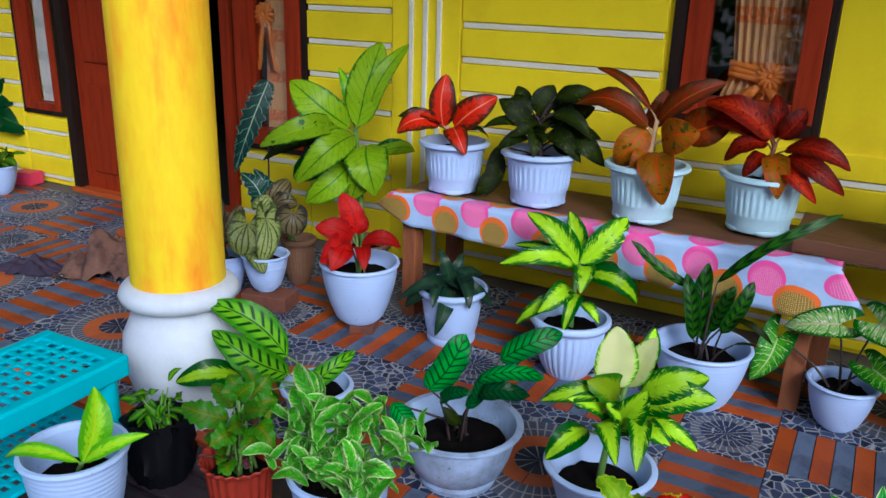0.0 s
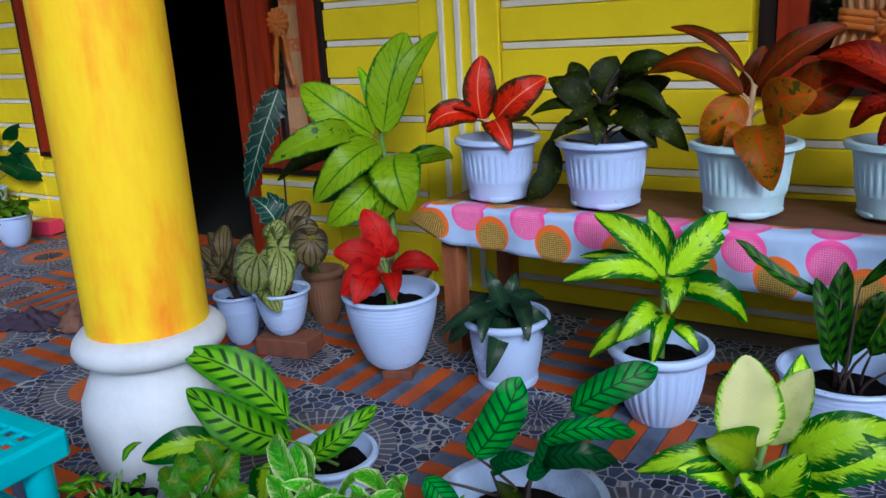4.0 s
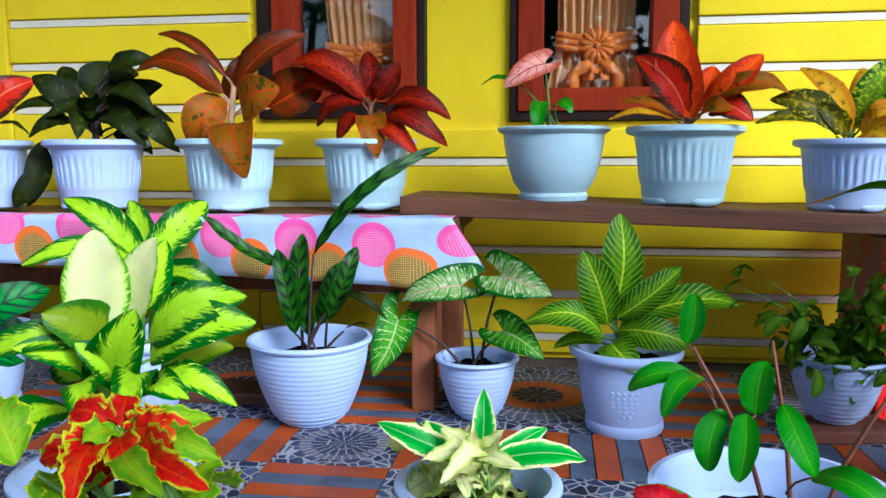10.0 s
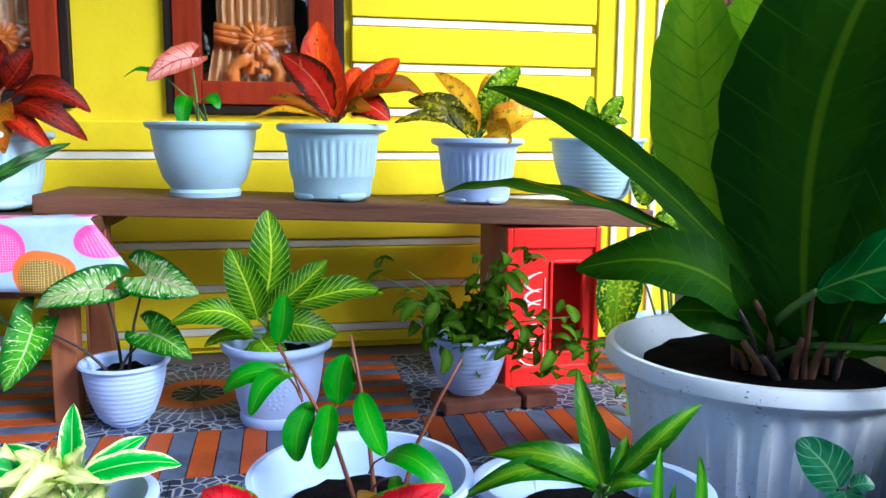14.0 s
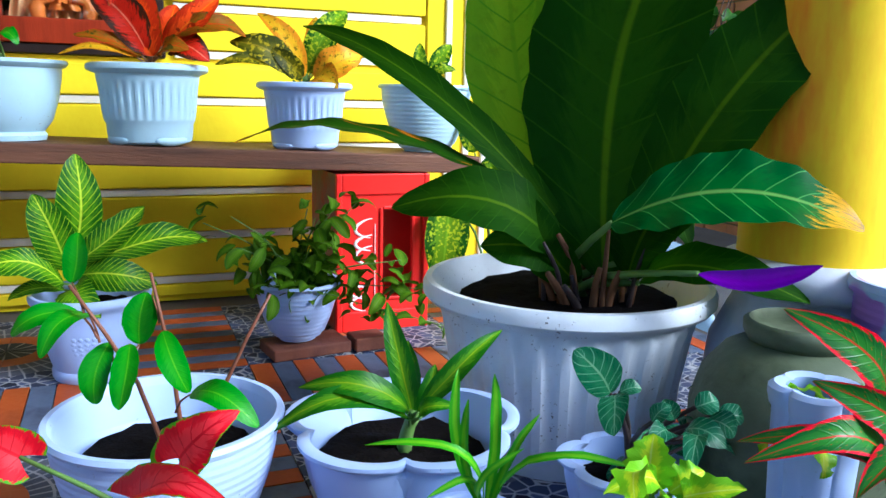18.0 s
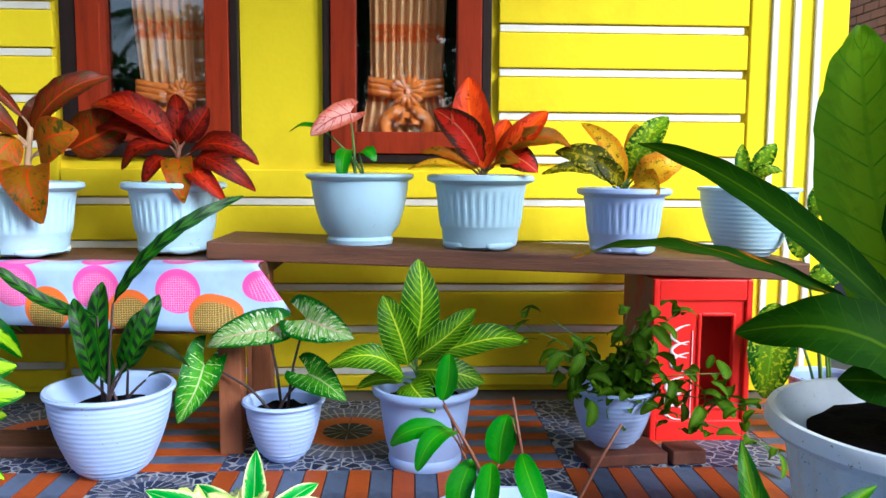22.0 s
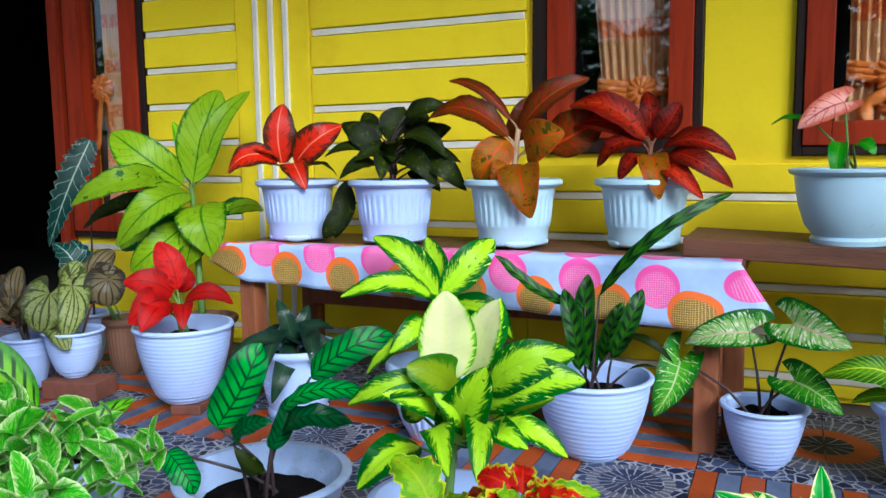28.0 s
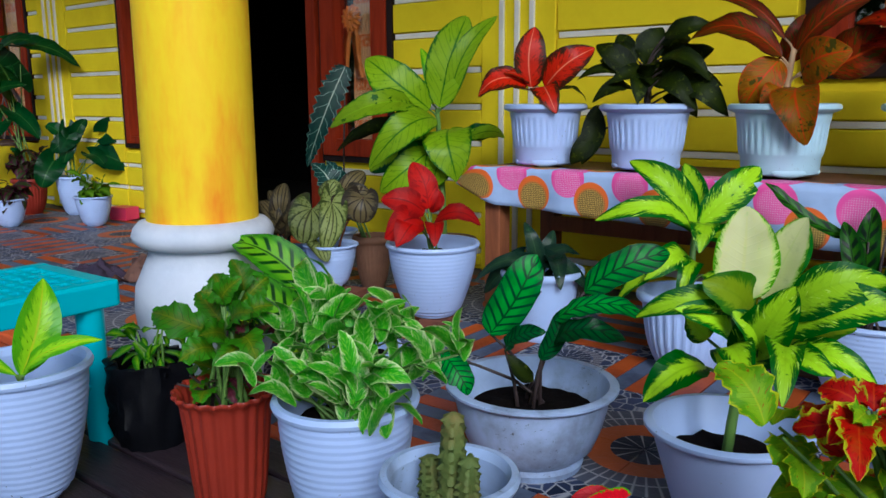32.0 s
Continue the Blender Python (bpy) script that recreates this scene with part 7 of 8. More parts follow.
grow("dracaena", [
    (1.000, 1.592, 0.173, 0.970, 1.637, 0.342, 0.038, 0.85, 0.06, 'n'),
    (0.986, 1.577, 0.197, 0.839, 1.597, 0.250, 0.045, 0.65, 0.2, 'n'),
    (0.986, 1.576, 0.186, 0.792, 1.58, 0.198, 0.038, 0.6, 0.22, 'n'),
    (0.997, 1.573, 0.197, 1.106, 1.544, 0.318, 0.036, 0.7, 0.12, 'n'),
    (1.001, 1.57, 0.189, 1.033, 1.517, 0.222, 0.028, 0.7, 0.25, 'n'),
    (1.012, 1.637, 0.186, 1.009, 1.656, 0.274, 0.037, 0.85, 0.05, 'n'),
    (1.013, 1.61, 0.170, 1.038, 1.616, 0.248, 0.034, 0.85, 0.08, 'n'),
])
grow("red_caladium", [
    (0.668, 1.395, 0.258, 0.715, 1.354, 0.319, 0.069, 0.85, 0.1, '6'),
    (0.514, 1.454, 0.257, 0.475, 1.475, 0.279, 0.060, 0.8, 0.1, '6'),
    (0.627, 1.403, 0.212, 0.709, 1.305, 0.241, 0.044, 0.6, 0.15, '6'),
])
grow("dark_mint", [
    (1.11, 1.275, 0.319, 1.066, 1.277, 0.37, 0.047, 0.85, 0.08, '7'),
    (1.115, 1.273, 0.317, 1.075, 1.214, 0.301, 0.035, 0.85, 0.1, '7'),
    (1.12, 1.271, 0.32, 1.142, 1.263, 0.325, 0.019, 0.6, 0.1, '7'),
    (1.152, 1.253, 0.289, 1.163, 1.241, 0.311, 0.021, 0.7, 0.1, '7'),
    (1.174, 1.244, 0.292, 1.164, 1.253, 0.313, 0.022, 0.7, 0.1, '7'),
    (1.212, 1.256, 0.297, 1.236, 1.248, 0.306, 0.029, 0.7, 0.1, '7'),
    (1.185, 1.238, 0.281, 1.204, 1.195, 0.277, 0.031, 0.7, 0.2, '7'),
    (1.209, 1.231, 0.293, 1.229, 1.209, 0.28, 0.028, 0.7, 0.2, '7'),
    (1.235, 1.245, 0.291, 1.263, 1.233, 0.288, 0.027, 0.7, 0.1, '7'),
    (1.168, 1.244, 0.274, 1.127, 1.225, 0.281, 0.027, 0.7, 0.2, '7'),
])
grow("dark_mint", [
    (1.196, 1.232, 0.269, 1.145, 1.18, 0.267, 0.026, 0.8, 0.2, '7'),
], salt=10)
grow("red_coleus", [
    (0.000, 1.300, 0.385, -0.007, 1.328, 0.408, 0.034, 0.8, 0.1, '8'),
    (-0.006, 1.300, 0.385, -0.051, 1.300, 0.400, 0.037, 0.8, 0.1, '8'),
    (0.005, 1.300, 0.383, 0.039, 1.309, 0.399, 0.029, 0.8, 0.1, '8'),
    (0.005, 1.300, 0.380, 0.070, 1.291, 0.393, 0.038, 0.8, 0.1, '8'),
    (-0.006, 1.300, 0.380, -0.010, 1.254, 0.385, 0.029, 0.8, 0.1, '9'),
    (0.002, 1.300, 0.377, 0.045, 1.236, 0.372, 0.035, 0.8, 0.1, '8'),
    (0.013, 1.300, 0.375, 0.078, 1.254, 0.374, 0.033, 0.8, 0.1, '8'),
    (-0.009, 1.300, 0.377, -0.026, 1.245, 0.365, 0.041, 0.8, 0.1, '8'),
])
grow("red_coleus", [
    (-0.014, 1.300, 0.379, -0.066, 1.272, 0.362, 0.036, 0.8, 0.1, '8'),
    (0.013, 1.300, 0.378, 0.100, 1.282, 0.368, 0.032, 0.8, 0.1, '9'),
    (-0.009, 1.300, 0.372, 0.009, 1.208, 0.364, 0.037, 0.8, 0.1, '8'),
    (0.008, 1.300, 0.372, 0.085, 1.208, 0.368, 0.032, 0.8, 0.1, '9'),
    (0.008, 1.300, 0.386, 0.078, 1.318, 0.392, 0.026, 0.8, 0.1, '9'),
    (0.018, 1.300, 0.370, 0.116, 1.226, 0.364, 0.031, 0.8, 0.1, '8'),
], salt=10)
grow("lime_coleus", [
    (1.009, 1.068, 0.324, 1.015, 1.075, 0.368, 0.042, 0.85, 0.08, '0'),
    (1.017, 1.064, 0.319, 0.956, 1.047, 0.344, 0.031, 0.7, 0.2, '0'),
    (1.025, 1.062, 0.322, 1.052, 1.055, 0.341, 0.033, 0.75, 0.15, '0'),
    (1.034, 1.058, 0.317, 1.051, 1.01, 0.347, 0.031, 0.7, 0.2, '0'),
    (1.012, 1.066, 0.317, 0.949, 1.004, 0.350, 0.029, 0.8, 0.2, '0'),
])
grow("cordyline", [
    (1.356, 1.137, 0.337, 1.235, 1.156, 0.434, 0.045, 0.7, 0.15, '!'),
    (1.369, 1.121, 0.280, 1.253, 1.135, 0.365, 0.042, 0.75, 0.15, '!'),
    (1.363, 1.117, 0.251, 1.204, 1.165, 0.305, 0.039, 0.6, 0.15, '!'),
    (1.353, 1.12, 0.246, 1.185, 1.125, 0.304, 0.042, 0.7, 0.2, '!'),
    (1.441, 1.169, 0.248, 1.411, 1.206, 0.372, 0.059, 0.8, 0.1, '!'),
    (1.401, 1.133, 0.283, 1.433, 1.146, 0.413, 0.065, 0.8, 0.1, '!'),
    (1.369, 1.114, 0.246, 1.233, 1.057, 0.284, 0.039, 0.7, 0.2, '!'),
])
grow("bird_nest_anthurium", [
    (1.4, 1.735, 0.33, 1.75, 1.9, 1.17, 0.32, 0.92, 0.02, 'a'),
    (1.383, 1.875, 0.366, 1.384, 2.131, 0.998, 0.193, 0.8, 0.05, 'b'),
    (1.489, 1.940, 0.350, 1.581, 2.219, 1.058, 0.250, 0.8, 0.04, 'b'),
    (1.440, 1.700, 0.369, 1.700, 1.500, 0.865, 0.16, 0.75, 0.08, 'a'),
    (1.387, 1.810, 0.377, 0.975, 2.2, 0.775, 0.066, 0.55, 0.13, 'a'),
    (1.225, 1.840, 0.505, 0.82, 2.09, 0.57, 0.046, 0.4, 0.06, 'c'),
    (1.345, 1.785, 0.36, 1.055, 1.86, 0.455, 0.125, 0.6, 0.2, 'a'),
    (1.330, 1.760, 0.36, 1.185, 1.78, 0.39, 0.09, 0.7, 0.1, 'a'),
    (1.353, 1.650, 0.441, 1.6, 1.39, 0.47, 0.165, 0.5, 0.1, 'd'),
], thick=0.009)
grow("bird_nest_anthurium", [
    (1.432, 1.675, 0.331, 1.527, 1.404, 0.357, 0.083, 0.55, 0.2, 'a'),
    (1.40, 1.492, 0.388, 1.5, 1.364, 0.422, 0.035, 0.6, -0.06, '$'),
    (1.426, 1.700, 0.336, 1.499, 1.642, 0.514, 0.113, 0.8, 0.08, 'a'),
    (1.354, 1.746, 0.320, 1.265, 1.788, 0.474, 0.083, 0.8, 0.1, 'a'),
], thick=0.008, salt=10)
# dry sheaths and old stalks round the foot of the big plant
DRY_STALK = paint("dry_brown_stalk", (0.16, 0.07, 0.03), (0.04, 0.02, 0.012), 0.8, 60, 8, 0.9, 0.5)
big = PLANTS["bird_nest_anthurium"]
rng = random.Random(27)
for k in range(26):
    a, q = rng.uniform(0, 6.28), rng.uniform(0.02, 0.085)
    foot = Vector((q * math.cos(a), q * math.sin(a) - 0.06, SOIL_Z["bird_nest_anthurium"] - 0.01))
    top = foot + Vector((math.cos(a) * rng.uniform(0.0, 0.07), math.sin(a) * rng.uniform(0.0, 0.05), rng.uniform(0.05, 0.17)))
    ob = stem(big, foot, top, rng.uniform(0.004, 0.009), DRY_STALK if k % 3 else STEM_DARK, rng.uniform(-0.1, 0.2))
    ob.name = "dry_stalk"
grow("spider_plant", [
    (1.009, 1.373, 0.148, 0.987, 1.415, 0.311, 0.014, 0.8, 0.03, 'e'),
    (1.020, 1.391, 0.137, 1.039, 1.417, 0.301, 0.014, 0.8, 0.03, 'e'),
    (1.017, 1.371, 0.149, 1.055, 1.345, 0.272, 0.012, 0.7, 0.12, 'e'),
    (1.006, 1.375, 0.147, 0.875, 1.397, 0.245, 0.012, 0.5, 0.3, 'e'),
    (1.019, 1.37, 0.149, 1.140, 1.246, 0.237, 0.011, 0.5, 0.25, 'e'),
    (1.010, 1.373, 0.148, 0.981, 1.366, 0.293, 0.012, 0.8, 0.05, 'e'),
    (1.002, 1.376, 0.147, 0.932, 1.343, 0.201, 0.010, 0.5, 0.25, 'e'),
    (1.014, 1.371, 0.149, 1.019, 1.318, 0.247, 0.010, 0.6, 0.2, 'e'),
])
grow("far_philodendron", [
    (-4.66, 2.931, 0.483, -4.702, 2.829, 0.395, 0.123, 0.75, 0.1, 'h'),
    (-4.649, 2.963, 0.476, -4.612, 3.013, 0.58, 0.083, 0.75, 0.1, 'h'),
    (-4.722, 2.91, 0.489, -4.799, 2.862, 0.548, 0.09, 0.6, 0.1, 'h'),
    (-4.723, 2.852, 0.336, -4.689, 2.745, 0.189, 0.162, 0.8, 0.1, 'h'),
    (-4.505, 3.08, 0.5, -4.385, 3.184, 0.557, 0.166, 0.8, 0.1, 'h'),
    (-4.476, 3.049, 0.365, -4.314, 3.136, 0.301, 0.151, 0.8, 0.1, 'h'),
    (-4.552, 2.991, 0.37, -4.416, 3.005, 0.3, 0.095, 0.8, 0.1, 'h'),
    (-4.681, 2.918, 0.503, -4.657, 2.874, 0.321, 0.103, 0.75, 0.1, 'h'),
])
grow("far_orange_pot", [
    (-5.031, 2.857, 1.015, -4.653, 3.026, 0.912, 0.158, 0.45, 0.12, 'j'),
    (-5.123, 2.762, 0.895, -4.951, 2.783, 0.851, 0.062, 0.5, 0.1, 'j'),
    (-4.989, 2.753, 0.344, -4.934, 2.706, 0.409, 0.062, 0.6, 0.1, 'h'),
    (-5.071, 2.788, 0.827, -5.124, 2.633, 1.087, 0.238, 0.6, 0.1, 'j'),
    (-5.137, 2.757, 0.929, -4.795, 2.818, 1.061, 0.135, 0.5, 0.1, 'j'),
    (-5.142, 2.712, 0.722, -4.849, 2.786, 0.789, 0.157, 0.6, 0.1, 'j'),
    (-5.02, 2.785, 0.621, -4.813, 2.816, 0.487, 0.124, 0.6, 0.1, 'h'),
    (-5.083, 2.726, 0.567, -5.022, 2.575, 0.415, 0.136, 0.6, 0.1, 'h'),
])
grow("speckled_cane", [
    (1.465, 2.596, 0.37, 1.42, 2.545, 0.133, 0.12, 0.85, 0.1, 'P'),
    (1.566, 2.625, 0.592, 1.635, 2.625, 0.685, 0.061, 0.7, 0.1, 'P'),
    (1.557, 2.608, 0.41, 1.641, 2.6, 0.456, 0.071, 0.7, 0.1, 'P'),
    (1.565, 2.664, 0.482, 1.528, 2.682, 0.591, 0.07, 0.7, 0.1, 'P'),
    (1.57, 2.577, 0.338, 1.643, 2.528, 0.253, 0.076, 0.7, 0.15, 'P'),
])
grow("front_caladium", [
    (-0.133, 1.007, 0.366, -0.153, 0.963, 0.367, 0.029, 0.7, 0.1, '6'),
    (-0.147, 1.021, 0.362, -0.169, 1.005, 0.366, 0.021, 0.7, 0.1, '6'),
    (-0.127, 1.009, 0.358, -0.100, 1.003, 0.360, 0.022, 0.7, 0.1, '6'),
])
rng = random.Random(64)
for k in range(14):
    a, z = rng.uniform(0, 6.28), rng.uniform(0.68, 0.86)
    x, y, r = -0.85, 2.68, rng.uniform(0.1, 0.2)
    grow("dark_aglaonema", [(x + 0.04 * math.cos(a), y + 0.04 * math.sin(a), z, x + r * math.cos(a), max(2.5, y + 0.7 * r * math.sin(a)), z + rng.uniform(-0.08, 0.06), 0.06, 0.6, 0.15, "D")], salt=100 + k)

IRON = paint("brown_iron", (0.07, 0.035, 0.025), (0.03, 0.02, 0.016), 0.45, 60, 6, 0.7, 0.3)
chair = thing("garden_chair", (-5.62, 2.85, 0), "ornate brown iron garden chair at the far end", "chair", turn=65)
part("seat", box(-0.2, 0.2, -0.2, 0.2, 0.4, 0.425, bevel=0.008), IRON, chair)
for sx in (-1, 1):
    for sy in (-1, 1):
        part("leg", tube([(sx * 0.18, sy * 0.18, 0.4), (sx * 0.21, sy * 0.2, 0.28), (sx * 0.17, sy * 0.17, 0.12), (sx * 0.22, sy * 0.22, 0.0)], [0.016, 0.018, 0.014, 0.018], 8), IRON, chair, smooth=60)
    part("armrest", tube([(sx * 0.2, 0.19, 0.66), (sx * 0.22, 0.0, 0.64), (sx * 0.21, -0.18, 0.6), (sx * 0.19, -0.17, 0.42)], 0.013, 8), IRON, chair, smooth=60)
part("back_frame", tube([(-0.2, 0.19, 0.42), (-0.22, 0.22, 0.7), (-0.12, 0.24, 0.88), (0, 0.24, 0.92), (0.12, 0.24, 0.88), (0.22, 0.22, 0.7), (0.2, 0.19, 0.42)], 0.014, 8), IRON, chair, smooth=60)
for k in range(-3, 4):
    for s in (-1, 1):
        part("back_bar", tube([(k * 0.05, 0.2, 0.43), (k * 0.05 + s * 0.05, 0.215, 0.62), (k * 0.05 + s * 0.0, 0.235, 0.82)], 0.006, 6), IRON, chair)

# ---- beyond the right-hand end of the porch ----
rng = random.Random(40)
wall_far = thing("neighbour_wall", (0, 0, 0), "old pink brick wall of the neighbouring house", "wall", **structure)
part("wall_core", box(4.3, 4.5, 2.2, 11.0, GROUND_Z, 2.4), GROUT, wall_far)
bm = bmesh.new()
BRICK_PINK = paint("pink_brick", (0.42, 0.2, 0.14), (0.24, 0.12, 0.09), 0.85, 40, 3, 0.9, 0.5)
for row in range(34):
    for k in range(40):
        y = 2.3 + k * 0.215 + (row % 2) * 0.107
        add_box(bm, 4.285 + rng.uniform(-0.004, 0.004), 4.305, y, y + 0.203, GROUND_Z + row * 0.074, GROUND_Z + row * 0.074 + 0.062)
tagged(part("brick_courses", bm, BRICK_PINK, wall_far), kind="stuff")


def shrub(at, label, leaves, height, spread, size, seed):
    s = thing("shrub", at, label, "shrub")
    PLANTS["shrub"], SOIL_Z["shrub"] = s, 0.01
    bush("shrub", "g2", leaves, (0, 0, height * 0.55), (spread, spread, height * 0.55), size, seed, 12, STEM_DARK, 0.5)


LEAF["g2"] = ("lance", leaf_material("shrub_leaf", (0.03, 0.09, 0.018), (0.05, 0.13, 0.025), 0.5, 0.5, rib=(0.1, 0.2, 0.05), rough=0.4))
for at, n_leaf, h, s, size, seed in (((2.45, 2.2, GROUND_Z), 150, 0.9, 0.22, 0.12, 55), ((2.75, 3.3, GROUND_Z), 200, 1.7, 0.4, 0.16, 51), ((3.2, 2.5, GROUND_Z), 180, 1.2, 0.4, 0.14, 52), ((3.3, 4.4, GROUND_Z), 200, 2.2, 0.5, 0.2, 53), ((2.5, 4.6, GROUND_Z), 160, 1.3, 0.4, 0.16, 54)):
    shrub(at, "dense dark green shrub beside the house", n_leaf, h, s, size, seed)
BLUE = paint("pale_blue_plastic", (0.3, 0.45, 0.62), (0.16, 0.26, 0.4), 0.4, 40, 8, 0.7, 0.3)
bucket = tagged(part("plastic_bag", lathe([(0.02, 0), (0.12, 0), (0.15, 0.12), (0.14, 0.24), (0.16, 0.3), (0.09, 0.36), (0.02, 0.35)], 24, lambda a, k: 1 + bumps[(int(a * 3.8) * 5 + k * 11) % 400] * 2), BLUE, None, smooth=60), "crumpled pale blue plastic bag by the shrubs", "bag")
bucket.location = (2.32, 2.75, GROUND_Z)

# ---- dotted blue cloth by the right-hand column, built as a pot ----
SPOT = mat("blue_spotted_cloth", (0.35, 0.5, 0.85), 0.5)
_nn, _ll, _bb = nodes_of(SPOT)
_v = _nn.new("ShaderNodeTexVoronoi")
_v.inputs["Scale"].default_value = 7
_ll.new(coords(SPOT), _v.inputs["Vector"])
_ll.new(mix(SPOT, ramp(SPOT, _v.outputs["Distance"], 0.4, 0.44), (0.42, 0.2, 0.7), (0.4, 0.55, 0.86)), _bb.inputs["Base Color"])
pot_plant("dotted_cloth_pot", (1.72, 1.34, 0.028), "ringed", 0.13, 0.36, SPOT, "dotted pale blue cloth built as a pot with green leaves")
bush("dotted_cloth_pot", "0", 16, (0.02, -0.02, 0.36), (0.09, 0.08, 0.04), 0.05, 61, 4, droop=0.5)

# ---- trees across the yard, seen in the panes ----
LEAF["t"] = ("lance", leaf_material("tree_leaf", (0.035, 0.09, 0.02), (0.055, 0.12, 0.03), 0.5, 0.5, rough=0.5))
BARK = paint("tree_bark", (0.13, 0.1, 0.08), (0.06, 0.05, 0.04), 0.9, 20, 4, 0.8, 0.7)


def tree(at, height, crown, seed):
    t = thing("tree", at, "leafy green tree across the yard", "tree", "yard trees")
    rng = random.Random(seed)
    part("trunk", tube([(0, 0, 0), (0.05, 0.04, height * 0.3), (-0.05, 0.02, height * 0.6), (0, 0, height * 0.85)], [0.16, 0.13, 0.1, 0.05], 10), BARK, t, smooth=60)
    for k in range(7):
        a = 2 * math.pi * k / 7 + rng.uniform(-0.3, 0.3)
        end = (math.cos(a) * crown * 0.7, math.sin(a) * crown * 0.7, height * rng.uniform(0.6, 0.95))
        part("limb", tube([(0, 0, height * 0.45), (end[0] * 0.5, end[1] * 0.5, height * 0.6), end], [0.07, 0.05, 0.02], 7), BARK, t)
    verts, faces = [], []
    for k in range(2600):
        c = Vector((rng.gauss(0, 1), rng.gauss(0, 1), rng.gauss(0, 0.75)))
        c = c.normalized() * (rng.random() ** 0.4)
        lump = 1 + 0.35 * noise.noise(c * 2.5 + Vector((seed, 0, 0)))
        c = Vector((c.x * crown * lump, c.y * crown * lump, height * 0.72 + c.z * crown * 0.8 * lump))
        d = Vector((rng.gauss(0, 1), rng.gauss(0, 1), rng.gauss(-0.2, 0.6))).normalized() * 0.26
        s = d.cross(Vector((rng.gauss(0, 1), rng.gauss(0, 1), rng.gauss(0, 1)))).normalized() * 0.07
        i = len(verts)
        verts += [c, c + d * 0.5 + s, c + d, c + d * 0.5 - s]
        faces.append((i, i + 1, i + 2, i + 3))
    me = bpy.data.meshes.new("crown")
    me.from_pydata(verts, [], faces)
    me.materials.append(LEAF["t"][1])
    ob = new("crown", me)
    ob.parent = t


# The four tallest trees are added to block sky in the panes.
for at, h, c, seed in (((2.9, -8.5, GROUND_Z), 6.4, 2.2, 8), ((0.9, -9.5, GROUND_Z), 5.6, 1.4, 9), ((4.5, -12, GROUND_Z), 4.4, 2.0, 4), ((-14, -6, GROUND_Z), 3.4, 1.6, 5), ((9, -9, GROUND_Z), 5.0, 2.2, 6), ((6.2, -8, GROUND_Z), 6.0, 2.2, 10), ((-12.5, 1.0, GROUND_Z), 4.5, 2.0, 7), ((-0.5, -9.2, GROUND_Z), 5.4, 1.5, 11)):
    tree(at, h, c, seed)


def hedge(x0, x1, y, high, count, seed):
    h = thing("hedge", (x0, y, GROUND_Z), "added dark green hedge that darkens the window reflections", "hedge", "yard hedges")
    rng = random.Random(seed)
    verts, faces = [], []
    for k in range(count):
        x = rng.uniform(0, x1 - x0)
        top = high * (0.8 + 0.35 * noise.noise(Vector((x * 0.9, seed, 0))))
        c = Vector((x, rng.gauss(0, 0.22), top * rng.random() ** 0.7))
        d = Vector((rng.gauss(0, 1), rng.gauss(0, 1), rng.gauss(0.2, 0.6))).normalized() * 0.24
        w = d.cross(Vector((rng.gauss(0, 1), rng.gauss(0, 1), rng.gauss(0, 1)))).normalized() * 0.07
        i = len(verts)
        verts += [c, c + d * 0.5 + w, c + d, c + d * 0.5 - w]
        faces.append((i, i + 1, i + 2, i + 3))
    me = bpy.data.meshes.new("foliage")
    me.from_pydata(verts, [], faces)
    me.materials.append(LEAF["t"][1])
    ob = new("foliage", me)
    ob.parent = tagged(h, kind="stuff")


# Unseen hedge, added as a dark band for the panes to reflect.
for k in range(5):
    hedge(-16 + k * 6.2, -9.7 + k * 6.2, -10.6, 3.9, 4200, 60 + k)


def palm(at, height, reach, seed):
    """A thin leaning trunk under a head of drooping feathered fronds."""
    t = thing("palm_tree", at, "slender palm with drooping fronds across the yard", "palm", "yard palms")
    rng = random.Random(seed)
    lean = rng.uniform(-0.25, 0.25)
    part("trunk", tube([(lean * k * k / 16, 0, height * k / 4) for k in range(5)], [0.11, 0.09, 0.08, 0.075, 0.07], 9), BARK, t, smooth=60)
    verts, faces = [], []
    for k in range(16):
        a, rise = 2 * math.pi * k / 16 + rng.uniform(-0.2, 0.2), rng.uniform(0.1, 0.9)
        for j in range(22):
            f = (j + 1) / 22
            c = Vector((lean + math.cos(a) * reach * f, math.sin(a) * reach * f, height + reach * (rise * f - (0.5 + rise) * f * f)))
            for side in (-1, 1):
                out = Vector((-math.sin(a) * side, math.cos(a) * side, -0.7)).normalized() * reach * 0.3 * (1 - 0.6 * f) + Vector((math.cos(a), math.sin(a), 0)) * reach * 0.12
                w = Vector((math.cos(a), math.sin(a), 0)) * 0.022
                i = len(verts)
                verts += [c - w, c + w, c + out]
                faces.append((i, i + 1, i + 2))
    me = bpy.data.meshes.new("fronds")
    me.from_pydata(verts, [], faces)
    me.materials.append(LEAF["t"][1])
    ob = new("fronds", me)
    ob.parent = t


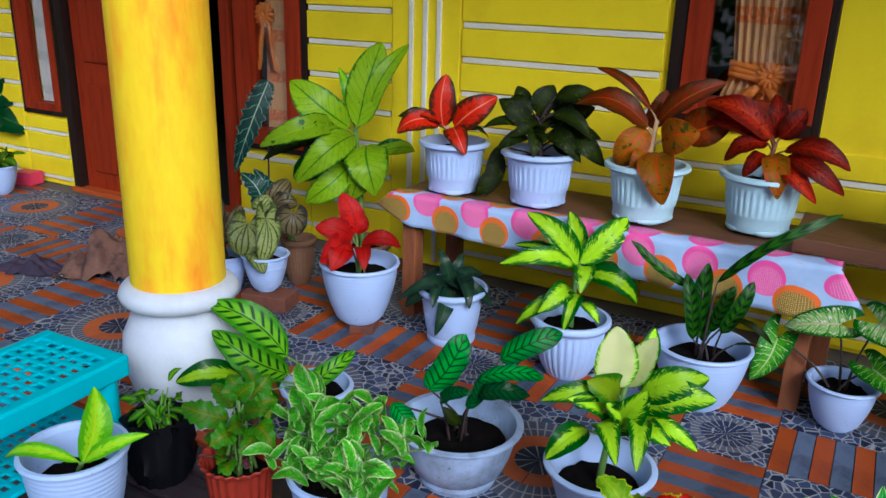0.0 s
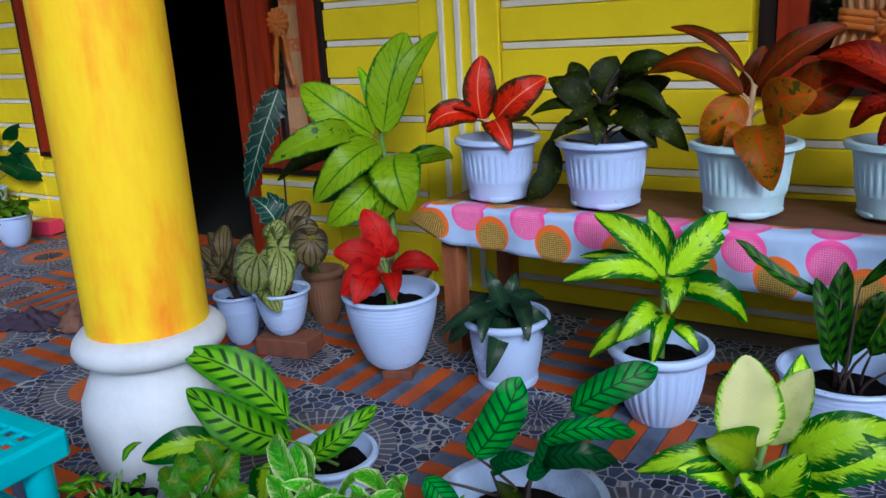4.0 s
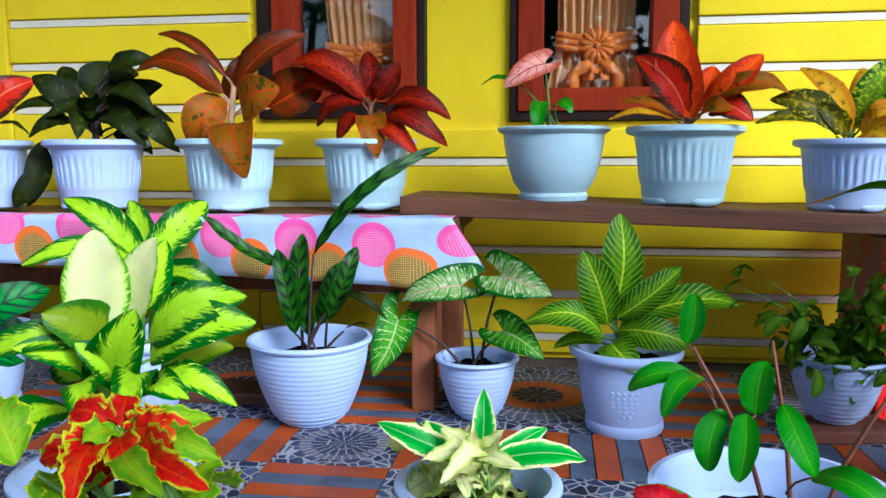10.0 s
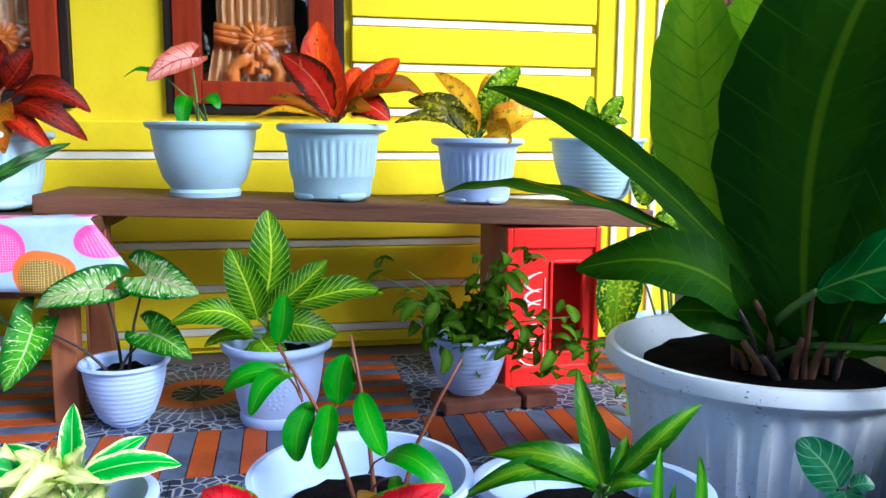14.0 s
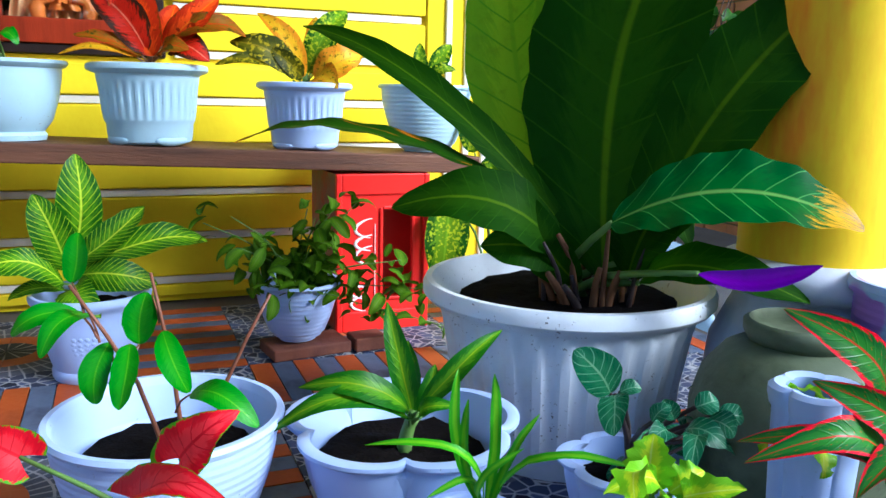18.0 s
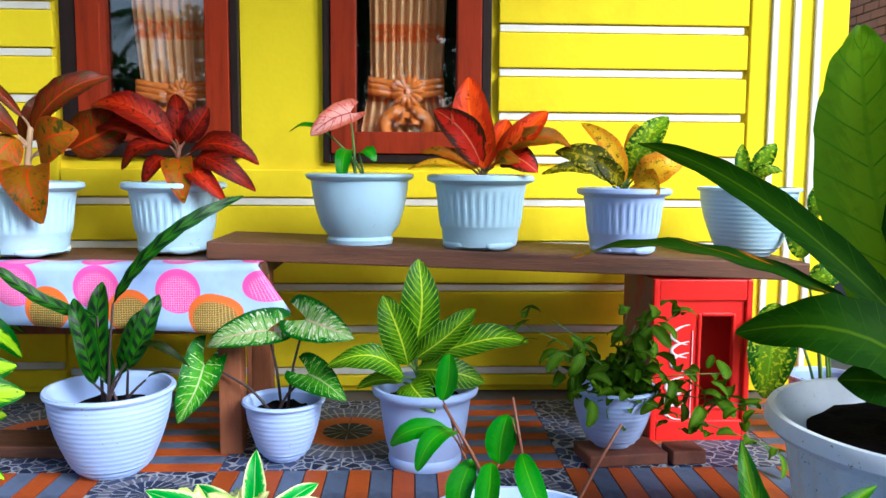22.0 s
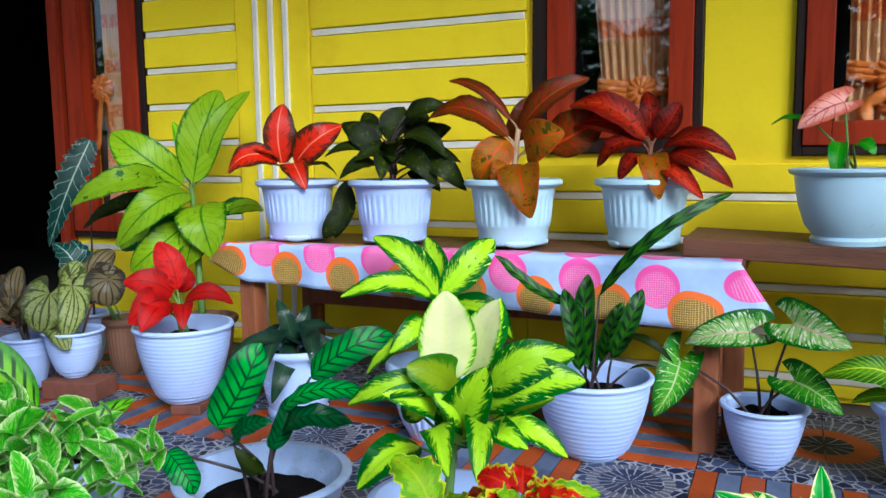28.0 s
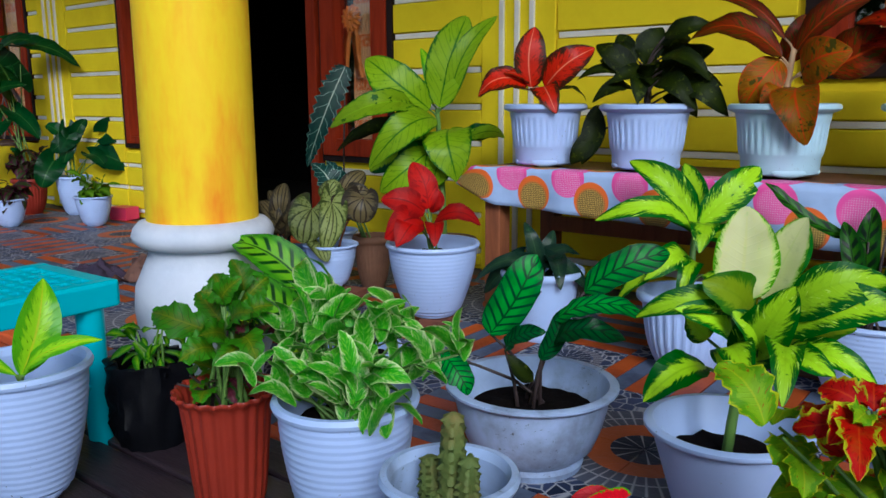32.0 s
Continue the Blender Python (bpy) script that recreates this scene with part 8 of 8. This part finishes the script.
for at, h, r, seed in (((-3.3, -9, GROUND_Z), 3.3, 1.1, 21), ((-4.6, -10, GROUND_Z), 3.7, 1.2, 22), ((-2.3, -9.5, GROUND_Z), 3.1, 1.0, 23), ((-6.2, -9, GROUND_Z), 3.5, 1.2, 24), ((-1.2, -10, GROUND_Z), 3.8, 1.2, 25), ((-8, -9, GROUND_Z), 3.9, 1.3, 26)):
    palm(at, h, r, seed)
WIRE = mat("cable_black", (0.02, 0.02, 0.02), 0.6)
for k in range(4):
    tagged(part("power_line", tube([(-30 + 6 * j, -8, 4.6 + 0.42 * k + 0.004 * (6 * j - 30) ** 2 * 0.2) for j in range(11)], 0.012, 5), WIRE), "black overhead power line across the yard", "cable", "power lines")
for x in (-30, 30):
    pole = tagged(part("utility_pole", tube([(x, -8, GROUND_Z), (x, -8, 7.2)], [0.12, 0.09], 10), CEMENT), "grey utility pole holding the power lines", "pole", "utility poles")

# ---- floor tiles ----
def shared(name, bm, material):
    return mesh_of(name, bm, material)


def lay(me, x, y, rz=0.0):
    ob = new(me.name, me)
    ob.parent = floor
    ob.matrix_basis = pose(x, y, 0, 0, 0, rz)
    return ob


LONG = PERIOD - SMALL
STRIPS = 11
STRIP_W = LONG / STRIPS
med = shared("medallion_tile", box(-SMALL / 2 + 0.0015, SMALL / 2 - 0.0015, -SMALL / 2 + 0.0015, SMALL / 2 - 0.0015, -0.012, 0.0), ROSETTE_TILE)
strips = [shared("strip_tile", box(-STRIP_W / 2 + 0.0015, STRIP_W / 2 - 0.0015, -SMALL / 2 + 0.0015, SMALL / 2 - 0.0015, -0.012, z), one) for one, z in ((ORANGE_TILE, 0.0006), (GREY_TILE, 0.0))]
quarters = []
for sx in (0, 1):
    for sy in (0, 1):
        g = 0.0012
        x0, x1 = (g, LONG / 2 - g) if sx else (-LONG / 2 + g, -g)
        y0, y1 = (g, LONG / 2 - g) if sy else (-LONG / 2 + g, -g)
        quarters.append(((x0, x1), (y0, y1), shared("pebble_tile", box(x0, x1, y0, y1, -0.012, 0.0), PEBBLE)))
FX0, FX1, FY0, FY1 = -8.15, 2.13, EDGE_Y + 0.02, WALL_Y - 0.015
for i in range(-11, 4):
    for j in range(-2, 3):
        cx, cy = TILE_X + PERIOD * i, TILE_Y + PERIOD * j
        if FX0 < cx - 0.1 and cx + 0.1 < FX1 and FY0 < cy - 0.12 and cy + 0.12 < FY1:
            lay(med, cx, cy)
        for k in range(STRIPS):
            off = SMALL / 2 + STRIP_W * (k + 0.5)
            if FX0 < cx + off < FX1 and FY0 < cy - 0.05 and cy + 0.05 < FY1:
                lay(strips[k % 2], cx + off, cy)
            if FX0 < cx < FX1 and FY0 < cy + off - 0.01 and cy + off + 0.01 < FY1:
                lay(strips[k % 2], cx, cy + off, 90)
        for (x0, x1), (y0, y1), me in quarters:
            px, py = cx + PERIOD / 2, cy + PERIOD / 2
            if FX0 < px + (x0 + x1) / 2 < FX1 and FY0 < py + (y0 + y1) / 2 < FY1:
                lay(me, px, py)
# the cut row along the porch edge
CUT0, CUT1 = FY0 + 0.012, TILE_Y - PERIOD + SMALL / 2 - 0.0015
cut_med = shared("medallion_tile", box(-SMALL / 2 + 0.0015, SMALL / 2 - 0.0015, CUT0 - (TILE_Y - PERIOD), SMALL / 2 - 0.0015, -0.012, 0.0), ROSETTE_TILE)
cut_strips = [shared("strip_tile", box(-STRIP_W / 2 + 0.0015, STRIP_W / 2 - 0.0015, CUT0 - (TILE_Y - PERIOD), SMALL / 2 - 0.0015, -0.012, z), one) for one, z in ((ORANGE_TILE, 0.0006), (GREY_TILE, 0.0))]
for i in range(-11, 4):
    cx = TILE_X + PERIOD * i
    if FX0 < cx - 0.1 and cx + 0.1 < FX1:
        lay(cut_med, cx, TILE_Y - PERIOD)
    for k in range(STRIPS):
        off = SMALL / 2 + STRIP_W * (k + 0.5)
        if FX0 < cx + off < FX1:
            lay(cut_strips[k % 2], cx + off, TILE_Y - PERIOD)
